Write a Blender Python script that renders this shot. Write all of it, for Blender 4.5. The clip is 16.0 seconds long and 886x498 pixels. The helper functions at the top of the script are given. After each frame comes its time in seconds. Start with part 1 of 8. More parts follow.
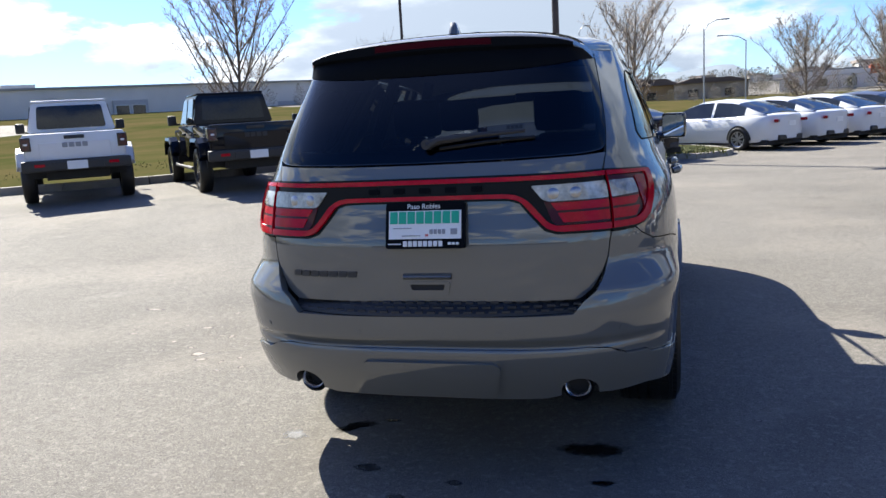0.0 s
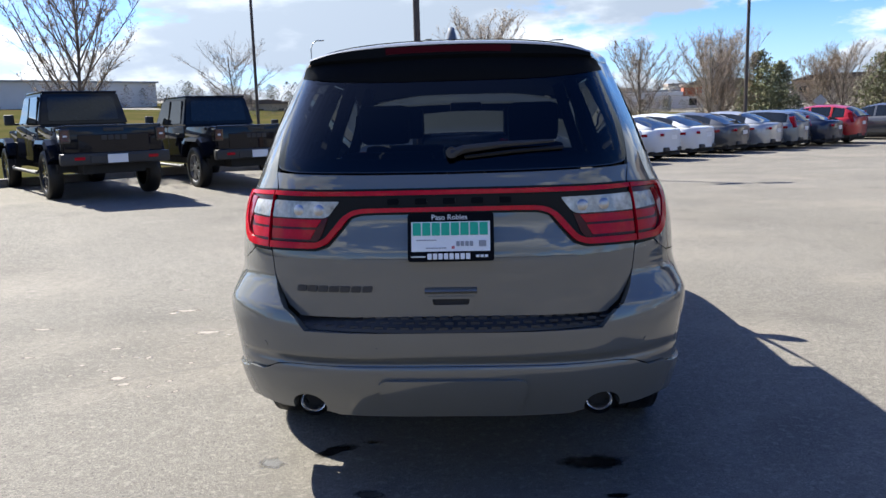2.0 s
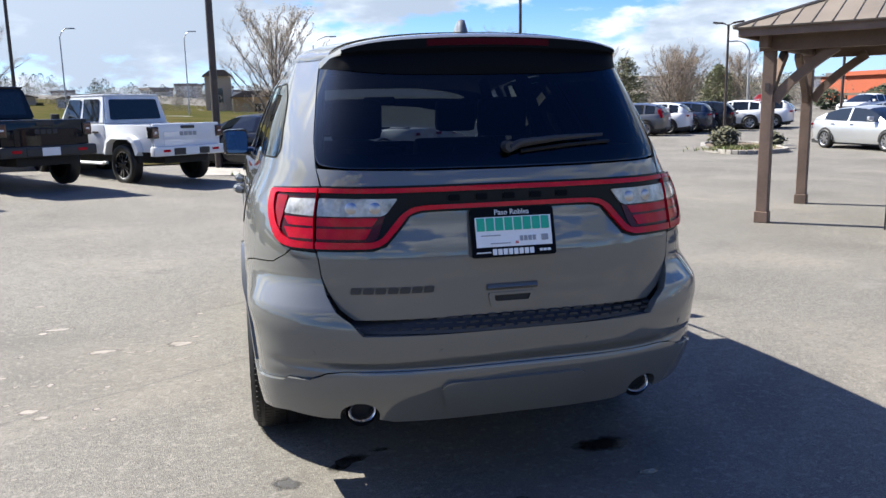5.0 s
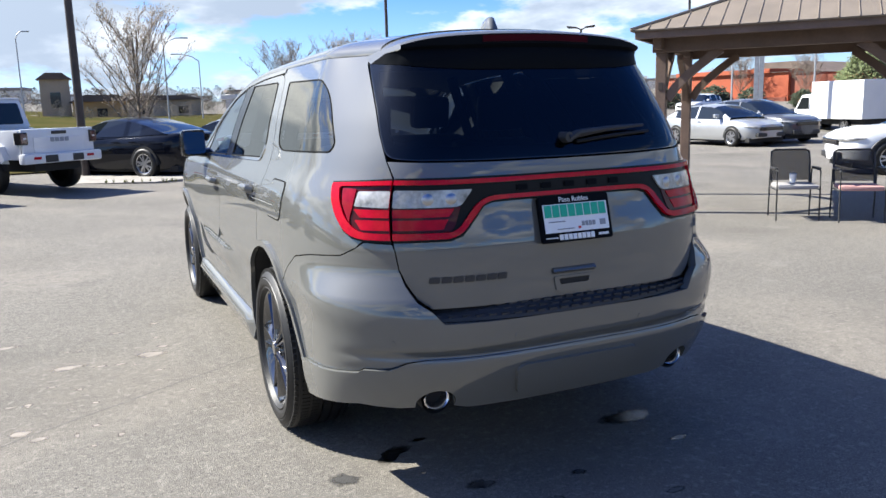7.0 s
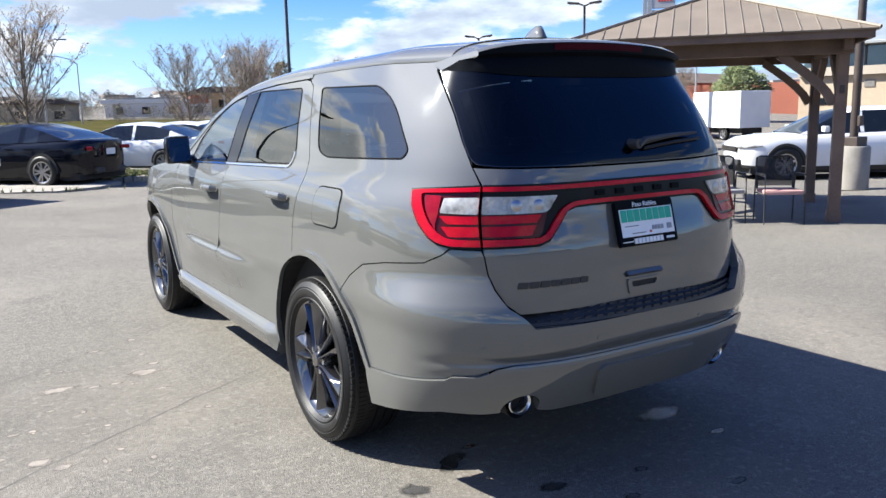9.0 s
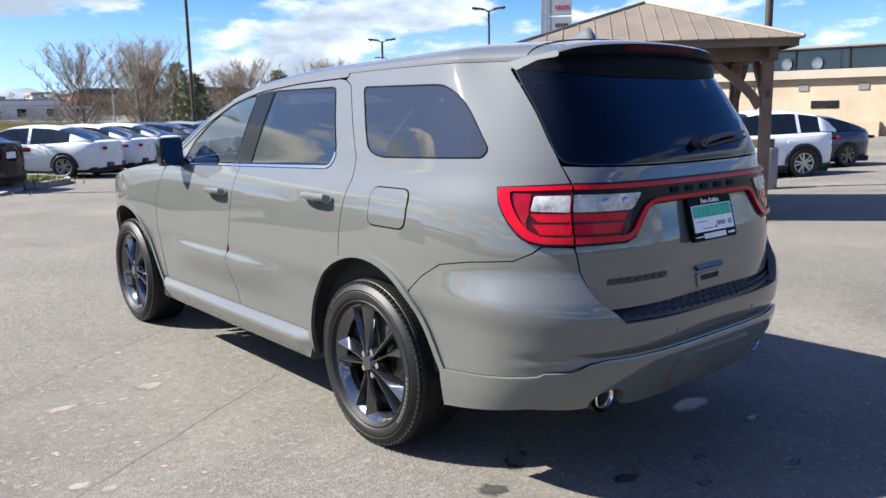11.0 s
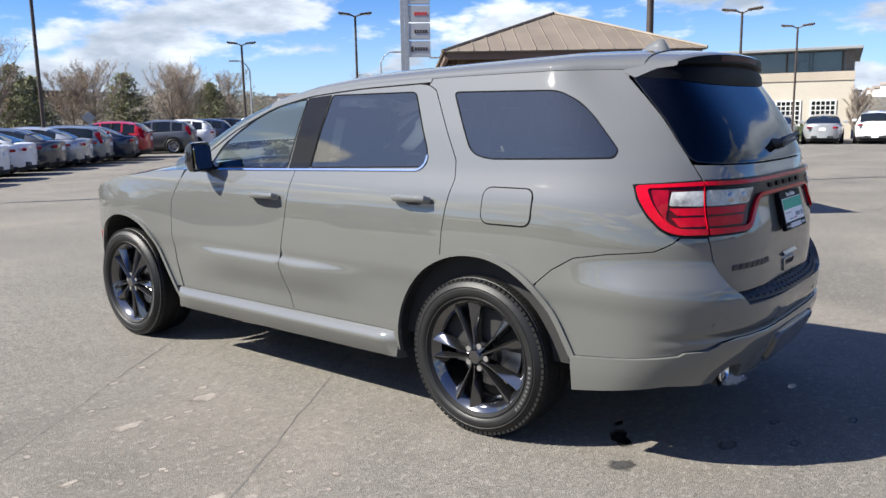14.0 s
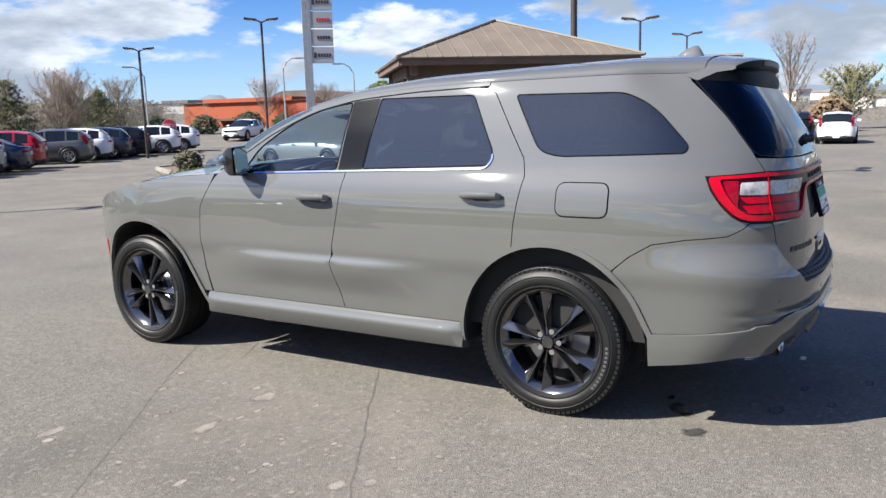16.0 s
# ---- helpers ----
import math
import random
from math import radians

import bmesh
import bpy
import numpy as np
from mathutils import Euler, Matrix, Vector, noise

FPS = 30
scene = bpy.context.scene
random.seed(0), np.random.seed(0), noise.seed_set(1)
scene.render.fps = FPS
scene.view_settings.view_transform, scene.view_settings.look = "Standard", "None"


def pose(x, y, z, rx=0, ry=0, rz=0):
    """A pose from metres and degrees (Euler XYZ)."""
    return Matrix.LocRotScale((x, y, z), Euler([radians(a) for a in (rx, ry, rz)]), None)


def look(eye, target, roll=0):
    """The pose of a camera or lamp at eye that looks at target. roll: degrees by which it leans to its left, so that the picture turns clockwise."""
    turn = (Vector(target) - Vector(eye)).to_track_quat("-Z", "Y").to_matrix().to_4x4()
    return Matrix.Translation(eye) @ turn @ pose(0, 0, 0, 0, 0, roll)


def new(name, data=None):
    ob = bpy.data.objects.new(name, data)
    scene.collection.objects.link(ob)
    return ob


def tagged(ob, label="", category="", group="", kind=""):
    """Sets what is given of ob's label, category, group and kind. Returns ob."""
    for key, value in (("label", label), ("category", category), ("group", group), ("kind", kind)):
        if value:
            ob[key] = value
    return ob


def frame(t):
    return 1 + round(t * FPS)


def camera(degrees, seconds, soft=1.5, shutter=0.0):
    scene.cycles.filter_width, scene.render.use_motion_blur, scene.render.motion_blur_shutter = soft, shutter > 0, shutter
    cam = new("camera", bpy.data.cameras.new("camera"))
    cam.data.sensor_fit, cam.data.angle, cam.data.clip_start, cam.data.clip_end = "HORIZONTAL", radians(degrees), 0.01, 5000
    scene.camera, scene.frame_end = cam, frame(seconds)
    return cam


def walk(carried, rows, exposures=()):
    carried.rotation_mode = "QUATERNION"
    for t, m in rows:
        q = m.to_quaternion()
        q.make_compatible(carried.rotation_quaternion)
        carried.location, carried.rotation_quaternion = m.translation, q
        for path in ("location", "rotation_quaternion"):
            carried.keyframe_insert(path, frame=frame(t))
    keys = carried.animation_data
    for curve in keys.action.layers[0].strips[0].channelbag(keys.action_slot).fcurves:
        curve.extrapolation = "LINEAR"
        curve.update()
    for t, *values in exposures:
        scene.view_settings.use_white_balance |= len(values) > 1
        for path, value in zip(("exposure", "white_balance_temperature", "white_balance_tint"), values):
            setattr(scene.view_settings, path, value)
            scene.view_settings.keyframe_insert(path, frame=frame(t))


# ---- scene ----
cam = camera(58.4, 16.0)
PATH = [
    (0, (0.853, -4.005, 1.489), (0.334, -2.104, 1.148), -3.4),
    (0.5, (0.626, -4.064, 1.495), (0.221, -2.133, 1.166), -3.3),
    (1, (0.446, -4.073, 1.488), (0.135, -2.123, 1.166), -3.0),
    (1.5, (0.273, -4.014, 1.499), (0.06, -2.052, 1.17), -2.3),
    (2, (0.139, -3.982, 1.506), (0.026, -2.014, 1.172), -1.6),
    (2.5, (-0.016, -4.006, 1.507), (-0.037, -2.034, 1.172), -1.1),
    (3, (-0.156, -4.017, 1.494), (-0.1, -2.045, 1.165), -1.0),
    (3.5, (-0.339, -3.968, 1.482), (-0.183, -2.001, 1.154), -1.0),
    (4, (-0.517, -3.917, 1.504), (-0.254, -1.963, 1.166), -0.9),
    (6.5, (-1.51, -3.708, 1.52), (-0.782, -1.88, 1.161), -1.5),
    (7, (-1.681, -3.663, 1.5), (-0.878, -1.866, 1.144), -1.6),
    (7.5, (-1.824, -3.548, 1.505), (-0.967, -1.777, 1.151), -2.3),
    (8, (-1.967, -3.464, 1.518), (-1.039, -1.73, 1.157), -2.1),
    (8.5, (-2.184, -3.408, 1.53), (-1.186, -1.712, 1.173), -1.8),
    (9, (-2.32, -3.323, 1.515), (-1.27, -1.656, 1.17), -1.2),
    (11.3, (-2.975, -2.803, 1.51), (-1.686, -1.311, 1.174), -1.2),
    (11.5, (-3.018, -2.743, 1.511), (-1.716, -1.262, 1.18), -1.3),
    (12, (-3.158, -2.646, 1.517), (-1.806, -1.212, 1.176), -0.7),
    (12.5, (-3.372, -2.553, 1.518), (-1.964, -1.176, 1.173), -0.9),
    (13, (-3.515, -2.452, 1.505), (-2.065, -1.118, 1.162), -1.1),
    (13.5, (-3.656, -2.295, 1.52), (-2.163, -1.007, 1.187), -1.0),
    (14, (-3.853, -2.163, 1.526), (-2.318, -0.927, 1.191), -1.0),
    (14.5, (-4.074, -2.035, 1.519), (-2.496, -0.853, 1.184), -1.1),
    (15, (-4.2, -1.867, 1.506), (-2.592, -0.725, 1.174), -1.3),
    (15.5, (-4.32, -1.713, 1.523), (-2.672, -0.629, 1.193), -1.4),
    (16, (-4.54, -1.57, 1.522), (-2.851, -0.549, 1.196), -1.5),
]
walk(cam, [(t, look(eye, target, roll)) for t, eye, target, roll in PATH], [(0.0, 1.80, 5850, 8), (9.0, 1.83, 5700, 8), (16.0, 1.50, 5850, 9)])

# ---- world, sun and exposure ----
SUN = Vector((-0.82, 0.684, 1.0)).normalized()
world = bpy.data.worlds.new("world")
scene.world = world
world.use_nodes = True
wn, wl = world.node_tree.nodes, world.node_tree.links
sky = wn.new("ShaderNodeTexSky")
sky.sky_type, sky.sun_disc = "NISHITA", False
sky.sun_elevation, sky.sun_rotation = math.asin(SUN.z), math.atan2(SUN.x, SUN.y)
sky.air_density, sky.dust_density, sky.ozone_density = 1.0, 0.05, 4.0
backdrop = wn["Background"]
backdrop.inputs["Strength"].default_value = 0.033
# cumulus: broad, flattened heaps with bright tops and grey bases
coords = wn.new("ShaderNodeTexCoord")
split = wn.new("ShaderNodeSeparateXYZ")
wl.new(coords.outputs["Generated"], split.inputs[0])


def wmath(op, a, b=None, clamp=False):
    n = wn.new("ShaderNodeMath")
    n.operation, n.use_clamp = op, clamp
    for i, v in enumerate((a, b)):
        if v is None:
            continue
        if isinstance(v, (int, float)):
            n.inputs[i].default_value = v
        else:
            wl.new(v, n.inputs[i])
    return n.outputs[0]


up = wmath("MAXIMUM", split.outputs["Z"], 0.0)
# heaps look smaller and flatter towards the horizon
squash = wmath("DIVIDE", 1.0, wmath("ADD", up, 0.55))


def cloud_noise(rise):
    place = wn.new("ShaderNodeCombineXYZ")
    wl.new(wmath("MULTIPLY", split.outputs["X"], squash), place.inputs[0])
    wl.new(wmath("MULTIPLY", split.outputs["Y"], squash), place.inputs[1])
    wl.new(wmath("ADD", wmath("MULTIPLY", up, 3.6), 11.7 + rise), place.inputs[2])
    heap = wn.new("ShaderNodeTexNoise")
    heap.inputs["Scale"].default_value, heap.inputs["Detail"].default_value, heap.inputs["Roughness"].default_value = 2.3, 10.0, 0.56
    wl.new(place.outputs[0], heap.inputs["Vector"])
    return heap.outputs["Fac"]


def wrange(v, lo, hi, out_lo=0.0, out_hi=1.0, smooth=True):
    r = wn.new("ShaderNodeMapRange")
    r.interpolation_type = "SMOOTHSTEP" if smooth else "LINEAR"
    for k, x in (("From Min", lo), ("From Max", hi), ("To Min", out_lo), ("To Max", out_hi)):
        r.inputs[k].default_value = x
    wl.new(v, r.inputs["Value"])
    return r.outputs["Result"]


def wmix(fac, a, b, kind="MIX"):
    m = wn.new("ShaderNodeMixRGB")
    m.blend_type = kind
    for k, v in (("Fac", fac), ("Color1", a), ("Color2", b)):
        if isinstance(v, (int, float)):
            m.inputs[k].default_value = v
        elif isinstance(v, tuple):
            m.inputs[k].default_value = (*v, 1)
        else:
            wl.new(v, m.inputs[k])
    return m.outputs[0]


heap, above = cloud_noise(0.0), cloud_noise(0.13)
cover = wrange(wmath("SUBTRACT", heap, wmath("MULTIPLY", wmath("MAXIMUM", wmath("SUBTRACT", up, 0.33), 0.0), 0.85)), 0.470, 0.535)
base = wrange(above, 0.40, 0.62)
toward = wn.new("ShaderNodeVectorMath")
toward.operation = "DOT_PRODUCT"
wl.new(coords.outputs["Generated"], toward.inputs[0])
toward.inputs[1].default_value = SUN
glare = wmath("POWER", wmath("MAXIMUM", toward.outputs["Value"], 0.0), 4.5)
cloud = wmix(base, (12.3, 12.2, 12.0), (5.1, 5.6, 6.3))
cloud = wmix(1.0, cloud, wmix(glare, (1.0, 1.0, 1.0), (2.1, 2.0, 1.9)), "MULTIPLY")
blue = wmix(1.0, sky.outputs[0], wmix(wrange(up, 0.25, 0.62), (0.74, 1.01, 1.46), (0.58, 0.97, 1.78)), "MULTIPLY")
blue = wmix(wrange(up, 0.0, 0.16, 0.40, 0.0), blue, (9.7, 11.4, 12.8))
blue = wmix(1.0, blue, wmix(glare, (0.0, 0.0, 0.0), (7.4, 7.2, 6.9)), "ADD")
wl.new(wmix(cover, blue, cloud), backdrop.inputs["Color"])

sun = new("sun", bpy.data.lights.new("sun", "SUN"))
sun.data.energy, sun.data.angle, sun.data.color = 5.0, radians(0.53), (1.0, 0.885, 0.715)
sun.matrix_world = look(SUN * 60, (0, 0, 0))


# ---- materials ----
def mat(name, col, rough=0.5, metal=0.0, coat=0.0, var=0.12, scale=6.0, fine=90.0, bump=0.0, bscale=120.0, spec=0.5, piece=0.0, col2=None, coat_ior=1.5):
    """A surface with stains and grain at two scales and a fine relief."""
    m = bpy.data.materials.new(name)
    m.use_nodes = True
    n, l = m.node_tree.nodes, m.node_tree.links
    b = n["Principled BSDF"]
    b.inputs["Roughness"].default_value, b.inputs["Metallic"].default_value = rough, metal
    b.inputs["Specular IOR Level"].default_value = spec
    b.inputs["Coat Weight"].default_value, b.inputs["Coat Roughness"].default_value = coat, 0.02
    b.inputs["Coat IOR"].default_value = coat_ior
    tc = n.new("ShaderNodeTexCoord")
    col2 = col2 or tuple(c * (1 - 2.2 * var) for c in col)
    big, small = n.new("ShaderNodeTexNoise"), n.new("ShaderNodeTexNoise")
    big.inputs["Scale"].default_value, big.inputs["Detail"].default_value = scale, 5.0
    small.inputs["Scale"].default_value, small.inputs["Detail"].default_value = fine, 3.0
    for q in (big, small):
        l.new(tc.outputs["Object"], q.inputs["Vector"])
    add = n.new("ShaderNodeMath")
    add.operation = "MULTIPLY_ADD"
    add.inputs[1].default_value = 0.35
    l.new(small.outputs["Fac"], add.inputs[0])
    l.new(big.outputs["Fac"], add.inputs[2])
    ramp = n.new("ShaderNodeMapRange")
    ramp.inputs["From Min"].default_value, ramp.inputs["From Max"].default_value = 0.45, 0.9
    l.new(add.outputs[0], ramp.inputs["Value"])
    mix = n.new("ShaderNodeMixRGB")
    mix.inputs["Color1"].default_value, mix.inputs["Color2"].default_value = (*col, 1), (*col2, 1)
    l.new(ramp.outputs[0], mix.inputs["Fac"])
    out = mix.outputs[0]
    if piece:
        info, hsv = n.new("ShaderNodeObjectInfo"), n.new("ShaderNodeHueSaturation")
        val = n.new("ShaderNodeMapRange")
        val.inputs["To Min"].default_value, val.inputs["To Max"].default_value = 1 - piece, 1 + piece
        l.new(info.outputs["Random"], val.inputs["Value"])
        l.new(val.outputs[0], hsv.inputs["Value"])
        l.new(out, hsv.inputs["Color"])
        out = hsv.outputs[0]
    l.new(out, b.inputs["Base Color"])
    if bump:
        bn, bp = n.new("ShaderNodeTexNoise"), n.new("ShaderNodeBump")
        bn.inputs["Scale"].default_value, bn.inputs["Detail"].default_value = bscale, 4.0
        bp.inputs["Strength"].default_value, bp.inputs["Distance"].default_value = bump, 0.01
        l.new(tc.outputs["Object"], bn.inputs["Vector"])
        l.new(bn.outputs["Fac"], bp.inputs["Height"])
        l.new(bp.outputs[0], b.inputs["Normal"])
    return m


def glass(name, tint, ior=1.5, rough=0.0, sheen=(0.95, 0.97, 1.0)):
    """A thin pane: tinted see-through, with a mirror-like gloss by Fresnel."""
    m = bpy.data.materials.new(name)
    m.use_nodes = True
    n, l = m.node_tree.nodes, m.node_tree.links
    n.remove(n["Principled BSDF"])
    clear, gloss, fres, mix = n.new("ShaderNodeBsdfTransparent"), n.new("ShaderNodeBsdfGlossy"), n.new("ShaderNodeFresnel"), n.new("ShaderNodeMixShader")
    clear.inputs["Color"].default_value = (*tint, 1)
    gloss.inputs["Roughness"].default_value, gloss.inputs["Color"].default_value = rough, (*sheen, 1)
    fres.inputs["IOR"].default_value = ior
    l.new(fres.outputs[0], mix.inputs[0])
    l.new(clear.outputs[0], mix.inputs[1])
    l.new(gloss.outputs[0], mix.inputs[2])
    l.new(mix.outputs[0], n["Material Output"].inputs["Surface"])
    return m


def asphalt_material():
    m = mat("asphalt", (0.135, 0.1265, 0.110), 0.80, var=0.16, scale=0.35, fine=14.0, bump=0.6, bscale=160.0, spec=0.12)
    n, l = m.node_tree.nodes, m.node_tree.links
    b = n["Principled BSDF"]
    base = b.inputs["Base Color"].links[0].from_socket
    tc = n.new("ShaderNodeTexCoord")

    def layer(base, scale, lo, hi, col, detail=4.0, amount=1.0):
        t, r, x = n.new("ShaderNodeTexNoise"), n.new("ShaderNodeMapRange"), n.new("ShaderNodeMixRGB")
        t.inputs["Scale"].default_value, t.inputs["Detail"].default_value = scale, detail
        l.new(tc.outputs["Object"], t.inputs["Vector"])
        r.inputs["From Min"].default_value, r.inputs["From Max"].default_value, r.inputs["To Max"].default_value = lo, hi, amount
        l.new(t.outputs["Fac"], r.inputs["Value"])
        l.new(r.outputs[0], x.inputs["Fac"])
        l.new(base, x.inputs["Color1"])
        x.inputs["Color2"].default_value = (*col, 1)
        return x.outputs[0]

    base = layer(base, 220.0, 0.5, 0.72, (0.258, 0.242, 0.220), 2.0, 0.9)      # pale aggregate
    base = layer(base, 60.0, 0.56, 0.75, (0.031, 0.032, 0.032), 2.0, 0.85)        # pits
    base = layer(base, 0.55, 0.50, 0.66, (0.190, 0.172, 0.146), 6.0, 0.55)       # broad pale swaths
    base = layer(base, 2.1, 0.62, 0.72, (0.170, 0.159, 0.144), 5.0, 0.55)       # dusty patches
    base = layer(base, 0.9, 0.60, 0.78, (0.048, 0.048, 0.048), 6.0, 0.5)      # worn dark patches
    base = layer(base, 34.0, 0.56, 0.70, (0.078, 0.072, 0.063), 3.0, 0.62)     # coarse grain
    base = layer(base, 95.0, 0.58, 0.68, (0.239, 0.219, 0.188), 2.0, 0.85)       # single pale stones
    base = layer(base, 0.45, 0.52, 0.70, (0.091, 0.084, 0.072), 7.0, 0.45)    # old dark stains
    base = layer(base, 11.0, 0.50, 0.66, (0.098, 0.091, 0.080), 5.0, 0.40)     # mottled wear
    base = layer(base, 26.0, 0.56, 0.68, (0.235, 0.219, 0.193), 3.0, 0.45)     # scattered pale grit
    l.new(base, b.inputs["Base Color"])
    return m


PAINT = mat("grey_car_paint", (0.094, 0.096, 0.090), 0.5, 0.0, 1.0, var=0.03, scale=2.0, fine=400.0, spec=0.06, coat_ior=1.74)
BLACK_GLOSS = mat("gloss_black_plastic", (0.012, 0.012, 0.013), 0.12, coat=0.6, var=0.1)
BLACK_TRIM = mat("black_textured_plastic", (0.022, 0.022, 0.023), 0.55, var=0.15, bump=0.15, bscale=600)
DARK = mat("dark_underbody", (0.012, 0.012, 0.012), 0.8, var=0.2)
RUBBER = mat("tyre_rubber", (0.009, 0.009, 0.009), 0.50, var=0.2, scale=10, bump=0.1, bscale=300, spec=0.36)
CHROME = mat("polished_chrome", (0.75, 0.75, 0.76), 0.08, 1.0, var=0.03)
PILLAR_BLACK = mat("black_pillar_film", (0.010, 0.010, 0.010), 0.12, var=0.1, spec=0.16)
TIP_STEEL = mat("satin_chrome", (0.72, 0.72, 0.73), 0.24, 1.0, var=0.06)
STEEL = mat("brushed_steel", (0.42, 0.42, 0.43), 0.35, 1.0, var=0.1)
WHEEL_BLACK = mat("gloss_black_alloy", (0.034, 0.034, 0.037), 0.18, 0.75, 1.0, var=0.1, spec=0.3, coat_ior=1.95)
ALLOY = mat("silver_alloy", (0.5, 0.5, 0.51), 0.28, 0.9, var=0.1)
RED_LENS = mat("red_lamp_lens", (0.40, 0.002, 0.014), 0.2, coat=0.28, spec=0.05, var=0.12, scale=30)
RED_BACK = mat("dark_red_lamp_backing", (0.05, 0.001, 0.004), 0.3, coat=0.3, spec=0.1, var=0.12, scale=30)
RED_DEEP = mat("deep_red_lamp_lens", (0.22, 0.002, 0.010), 0.12, coat=0.4, spec=0.1, var=0.12, scale=30)
CLEAR_LENS = mat("clear_lamp_lens", (0.47, 0.47, 0.45), 0.16, 0.1, 0.6, var=0.34, scale=14, fine=60)
AMBER = mat("amber_lamp_lens", (0.65, 0.06, 0.01), 0.1, coat=1.0, var=0.1)
SEAL = mat("matt_black_rubber", (0.006, 0.006, 0.006), 0.9, var=0.1, spec=0.08)
UNDER_BLACK = mat("satin_black_plastic", (0.005, 0.006, 0.008), 0.45, var=0.1, spec=0.03)
LAMP_BASE = mat("smoked_lamp_base", (0.007, 0.007, 0.008), 0.3, var=0.1, spec=0.12)
# the side panes' sheen is tinted warm so the mirrored blue sky looks greyer
SIDE_PRIVACY = glass("dark_privacy_side_glass", (0.085, 0.10, 0.11), 2.1, sheen=(1.0, 0.95, 0.82))
REAR_GLASS = glass("dark_privacy_glass", (0.085, 0.10, 0.11), 1.38, 0.06)
SIDE_GLASS = glass("green_tinted_glass", (0.46, 0.56, 0.55), 1.65)
CAR_GLASS = mat("dark_car_glass", (0.010, 0.013, 0.016), 0.03, var=0.1, spec=0.42)
LEATHER = mat("black_leather", (0.020, 0.019, 0.019), 0.5, var=0.2, bump=0.1)
WHITE_PLASTIC = mat("white_plastic", (0.7125, 0.722, 0.722), 0.4, var=0.04)
GREEN_PRINT = mat("green_print", (0.02, 0.36, 0.22), 0.5, var=0.05)
RED_PRINT = mat("red_print", (0.5, 0.03, 0.03), 0.5, var=0.05)
GREY_PRINT = mat("grey_print", (0.25, 0.26, 0.28), 0.5, var=0.05)
ASPHALT = asphalt_material()
CONCRETE = mat("concrete", (0.2723, 0.2546, 0.225), 0.85, var=0.16, scale=3, fine=50, bump=0.3)
GRASS = mat("dry_grass_ground", (0.03472, 0.04216, 0.0129), 0.95, var=0.2, scale=0.22, fine=2.2, bump=1.0, bscale=8, col2=(0.0744, 0.05952, 0.02728), spec=0.0)
TIMBER = mat("brown_stained_timber", (0.15, 0.098, 0.07), 0.65, var=0.18, scale=3, fine=40, bump=0.3, bscale=40, piece=0.12)
ROOF_TAN = mat("tan_roof_panels", (0.165, 0.136, 0.102), 0.6, var=0.12, scale=2.5, fine=60, bump=0.25, piece=0.05)
POLE = mat("bronze_painted_steel", (0.06, 0.044, 0.036), 0.5, 0.2, var=0.2)
GALV = mat("galvanised_steel", (0.3825, 0.391, 0.3995), 0.45, 0.5, var=0.12)
BARK = mat("grey_brown_bark", (0.1637, 0.1302, 0.09672), 0.9, var=0.25, scale=8, fine=40, bump=0.5)
TWIG = mat("pale_bare_twigs", (0.29, 0.2392, 0.1958), 0.9, var=0.2, scale=3)
PINE = mat("conifer_needles", (0.155, 0.181, 0.083), 0.85, var=0.25, scale=2.0, fine=12, col2=(0.126, 0.108, 0.06))
RUST_LEAF = mat("russet_dry_leaves", (0.2282, 0.158, 0.09652), 0.9, var=0.25, scale=2.0, fine=10)
FRESH_LEAF = mat("fresh_green_leaves", (0.1406, 0.1743, 0.06187), 0.85, var=0.3, scale=2, fine=10)
SHRUB_DRY = mat("dry_shrub_leaves", (0.115, 0.112, 0.060), 0.85, var=0.35, scale=4, fine=15)
SHRUB = mat("shrub_leaves", (0.044, 0.06, 0.024), 0.85, var=0.3, scale=4, fine=15)

import mathutils.geometry


# ---- mesh helpers ----
def link_mesh(name, verts, faces, material, parent=None, label="", normals=None, smooth=True):
    me = bpy.data.meshes.new(name)
    me.from_pydata([tuple(map(float, v)) for v in verts], [], faces)
    me.materials.append(material)
    me.polygons.foreach_set("use_smooth", [smooth] * len(me.polygons))
    me.update()
    if normals is not None:
        me.normals_split_custom_set_from_vertices([tuple(map(float, n)) for n in normals])
    ob = new(name, me)
    if parent is not None:
        ob.parent = parent
    if label:
        ob["label"] = label
    return ob


def part(name, bm, material, parent=None, label="", smooth=False):
    """Links a bmesh as one mesh object under a thing or a part."""
    me = bpy.data.meshes.new(name)
    bm.to_mesh(me)
    bm.free()
    me.materials.append(material)
    if smooth:
        me.polygons.foreach_set("use_smooth", [True] * len(me.polygons))
        me.set_sharp_from_angle(angle=radians(38))
    ob = new(name, me)
    if parent is not None:
        ob.parent = parent
    if label:
        ob["label"] = label
    return ob


def thing(name, m, label, category, group="", kind=""):
    ob = new(name)
    ob.matrix_world = m
    ob.empty_display_size = 0.1
    return tagged(ob, label, category, group, kind)


def add_box(bm, x0, x1, y0, y1, z0, z1, bevel=0.0, m=None):
    mm = Matrix.LocRotScale(((x0 + x1) / 2, (y0 + y1) / 2, (z0 + z1) / 2), None, (abs(x1 - x0), abs(y1 - y0), abs(z1 - z0)))
    vs = bmesh.ops.create_cube(bm, size=1, matrix=mm)["verts"]
    if bevel:
        es = list({e for v in vs for e in v.link_edges})
        vs = [v for v in bmesh.ops.bevel(bm, geom=es, offset=bevel, segments=2, profile=0.6, affect="EDGES", clamp_overlap=True)["verts"]] if bevel else vs
    if m is not None:
        bmesh.ops.transform(bm, matrix=m, verts=list({v for v in vs if v.is_valid}))
    return vs


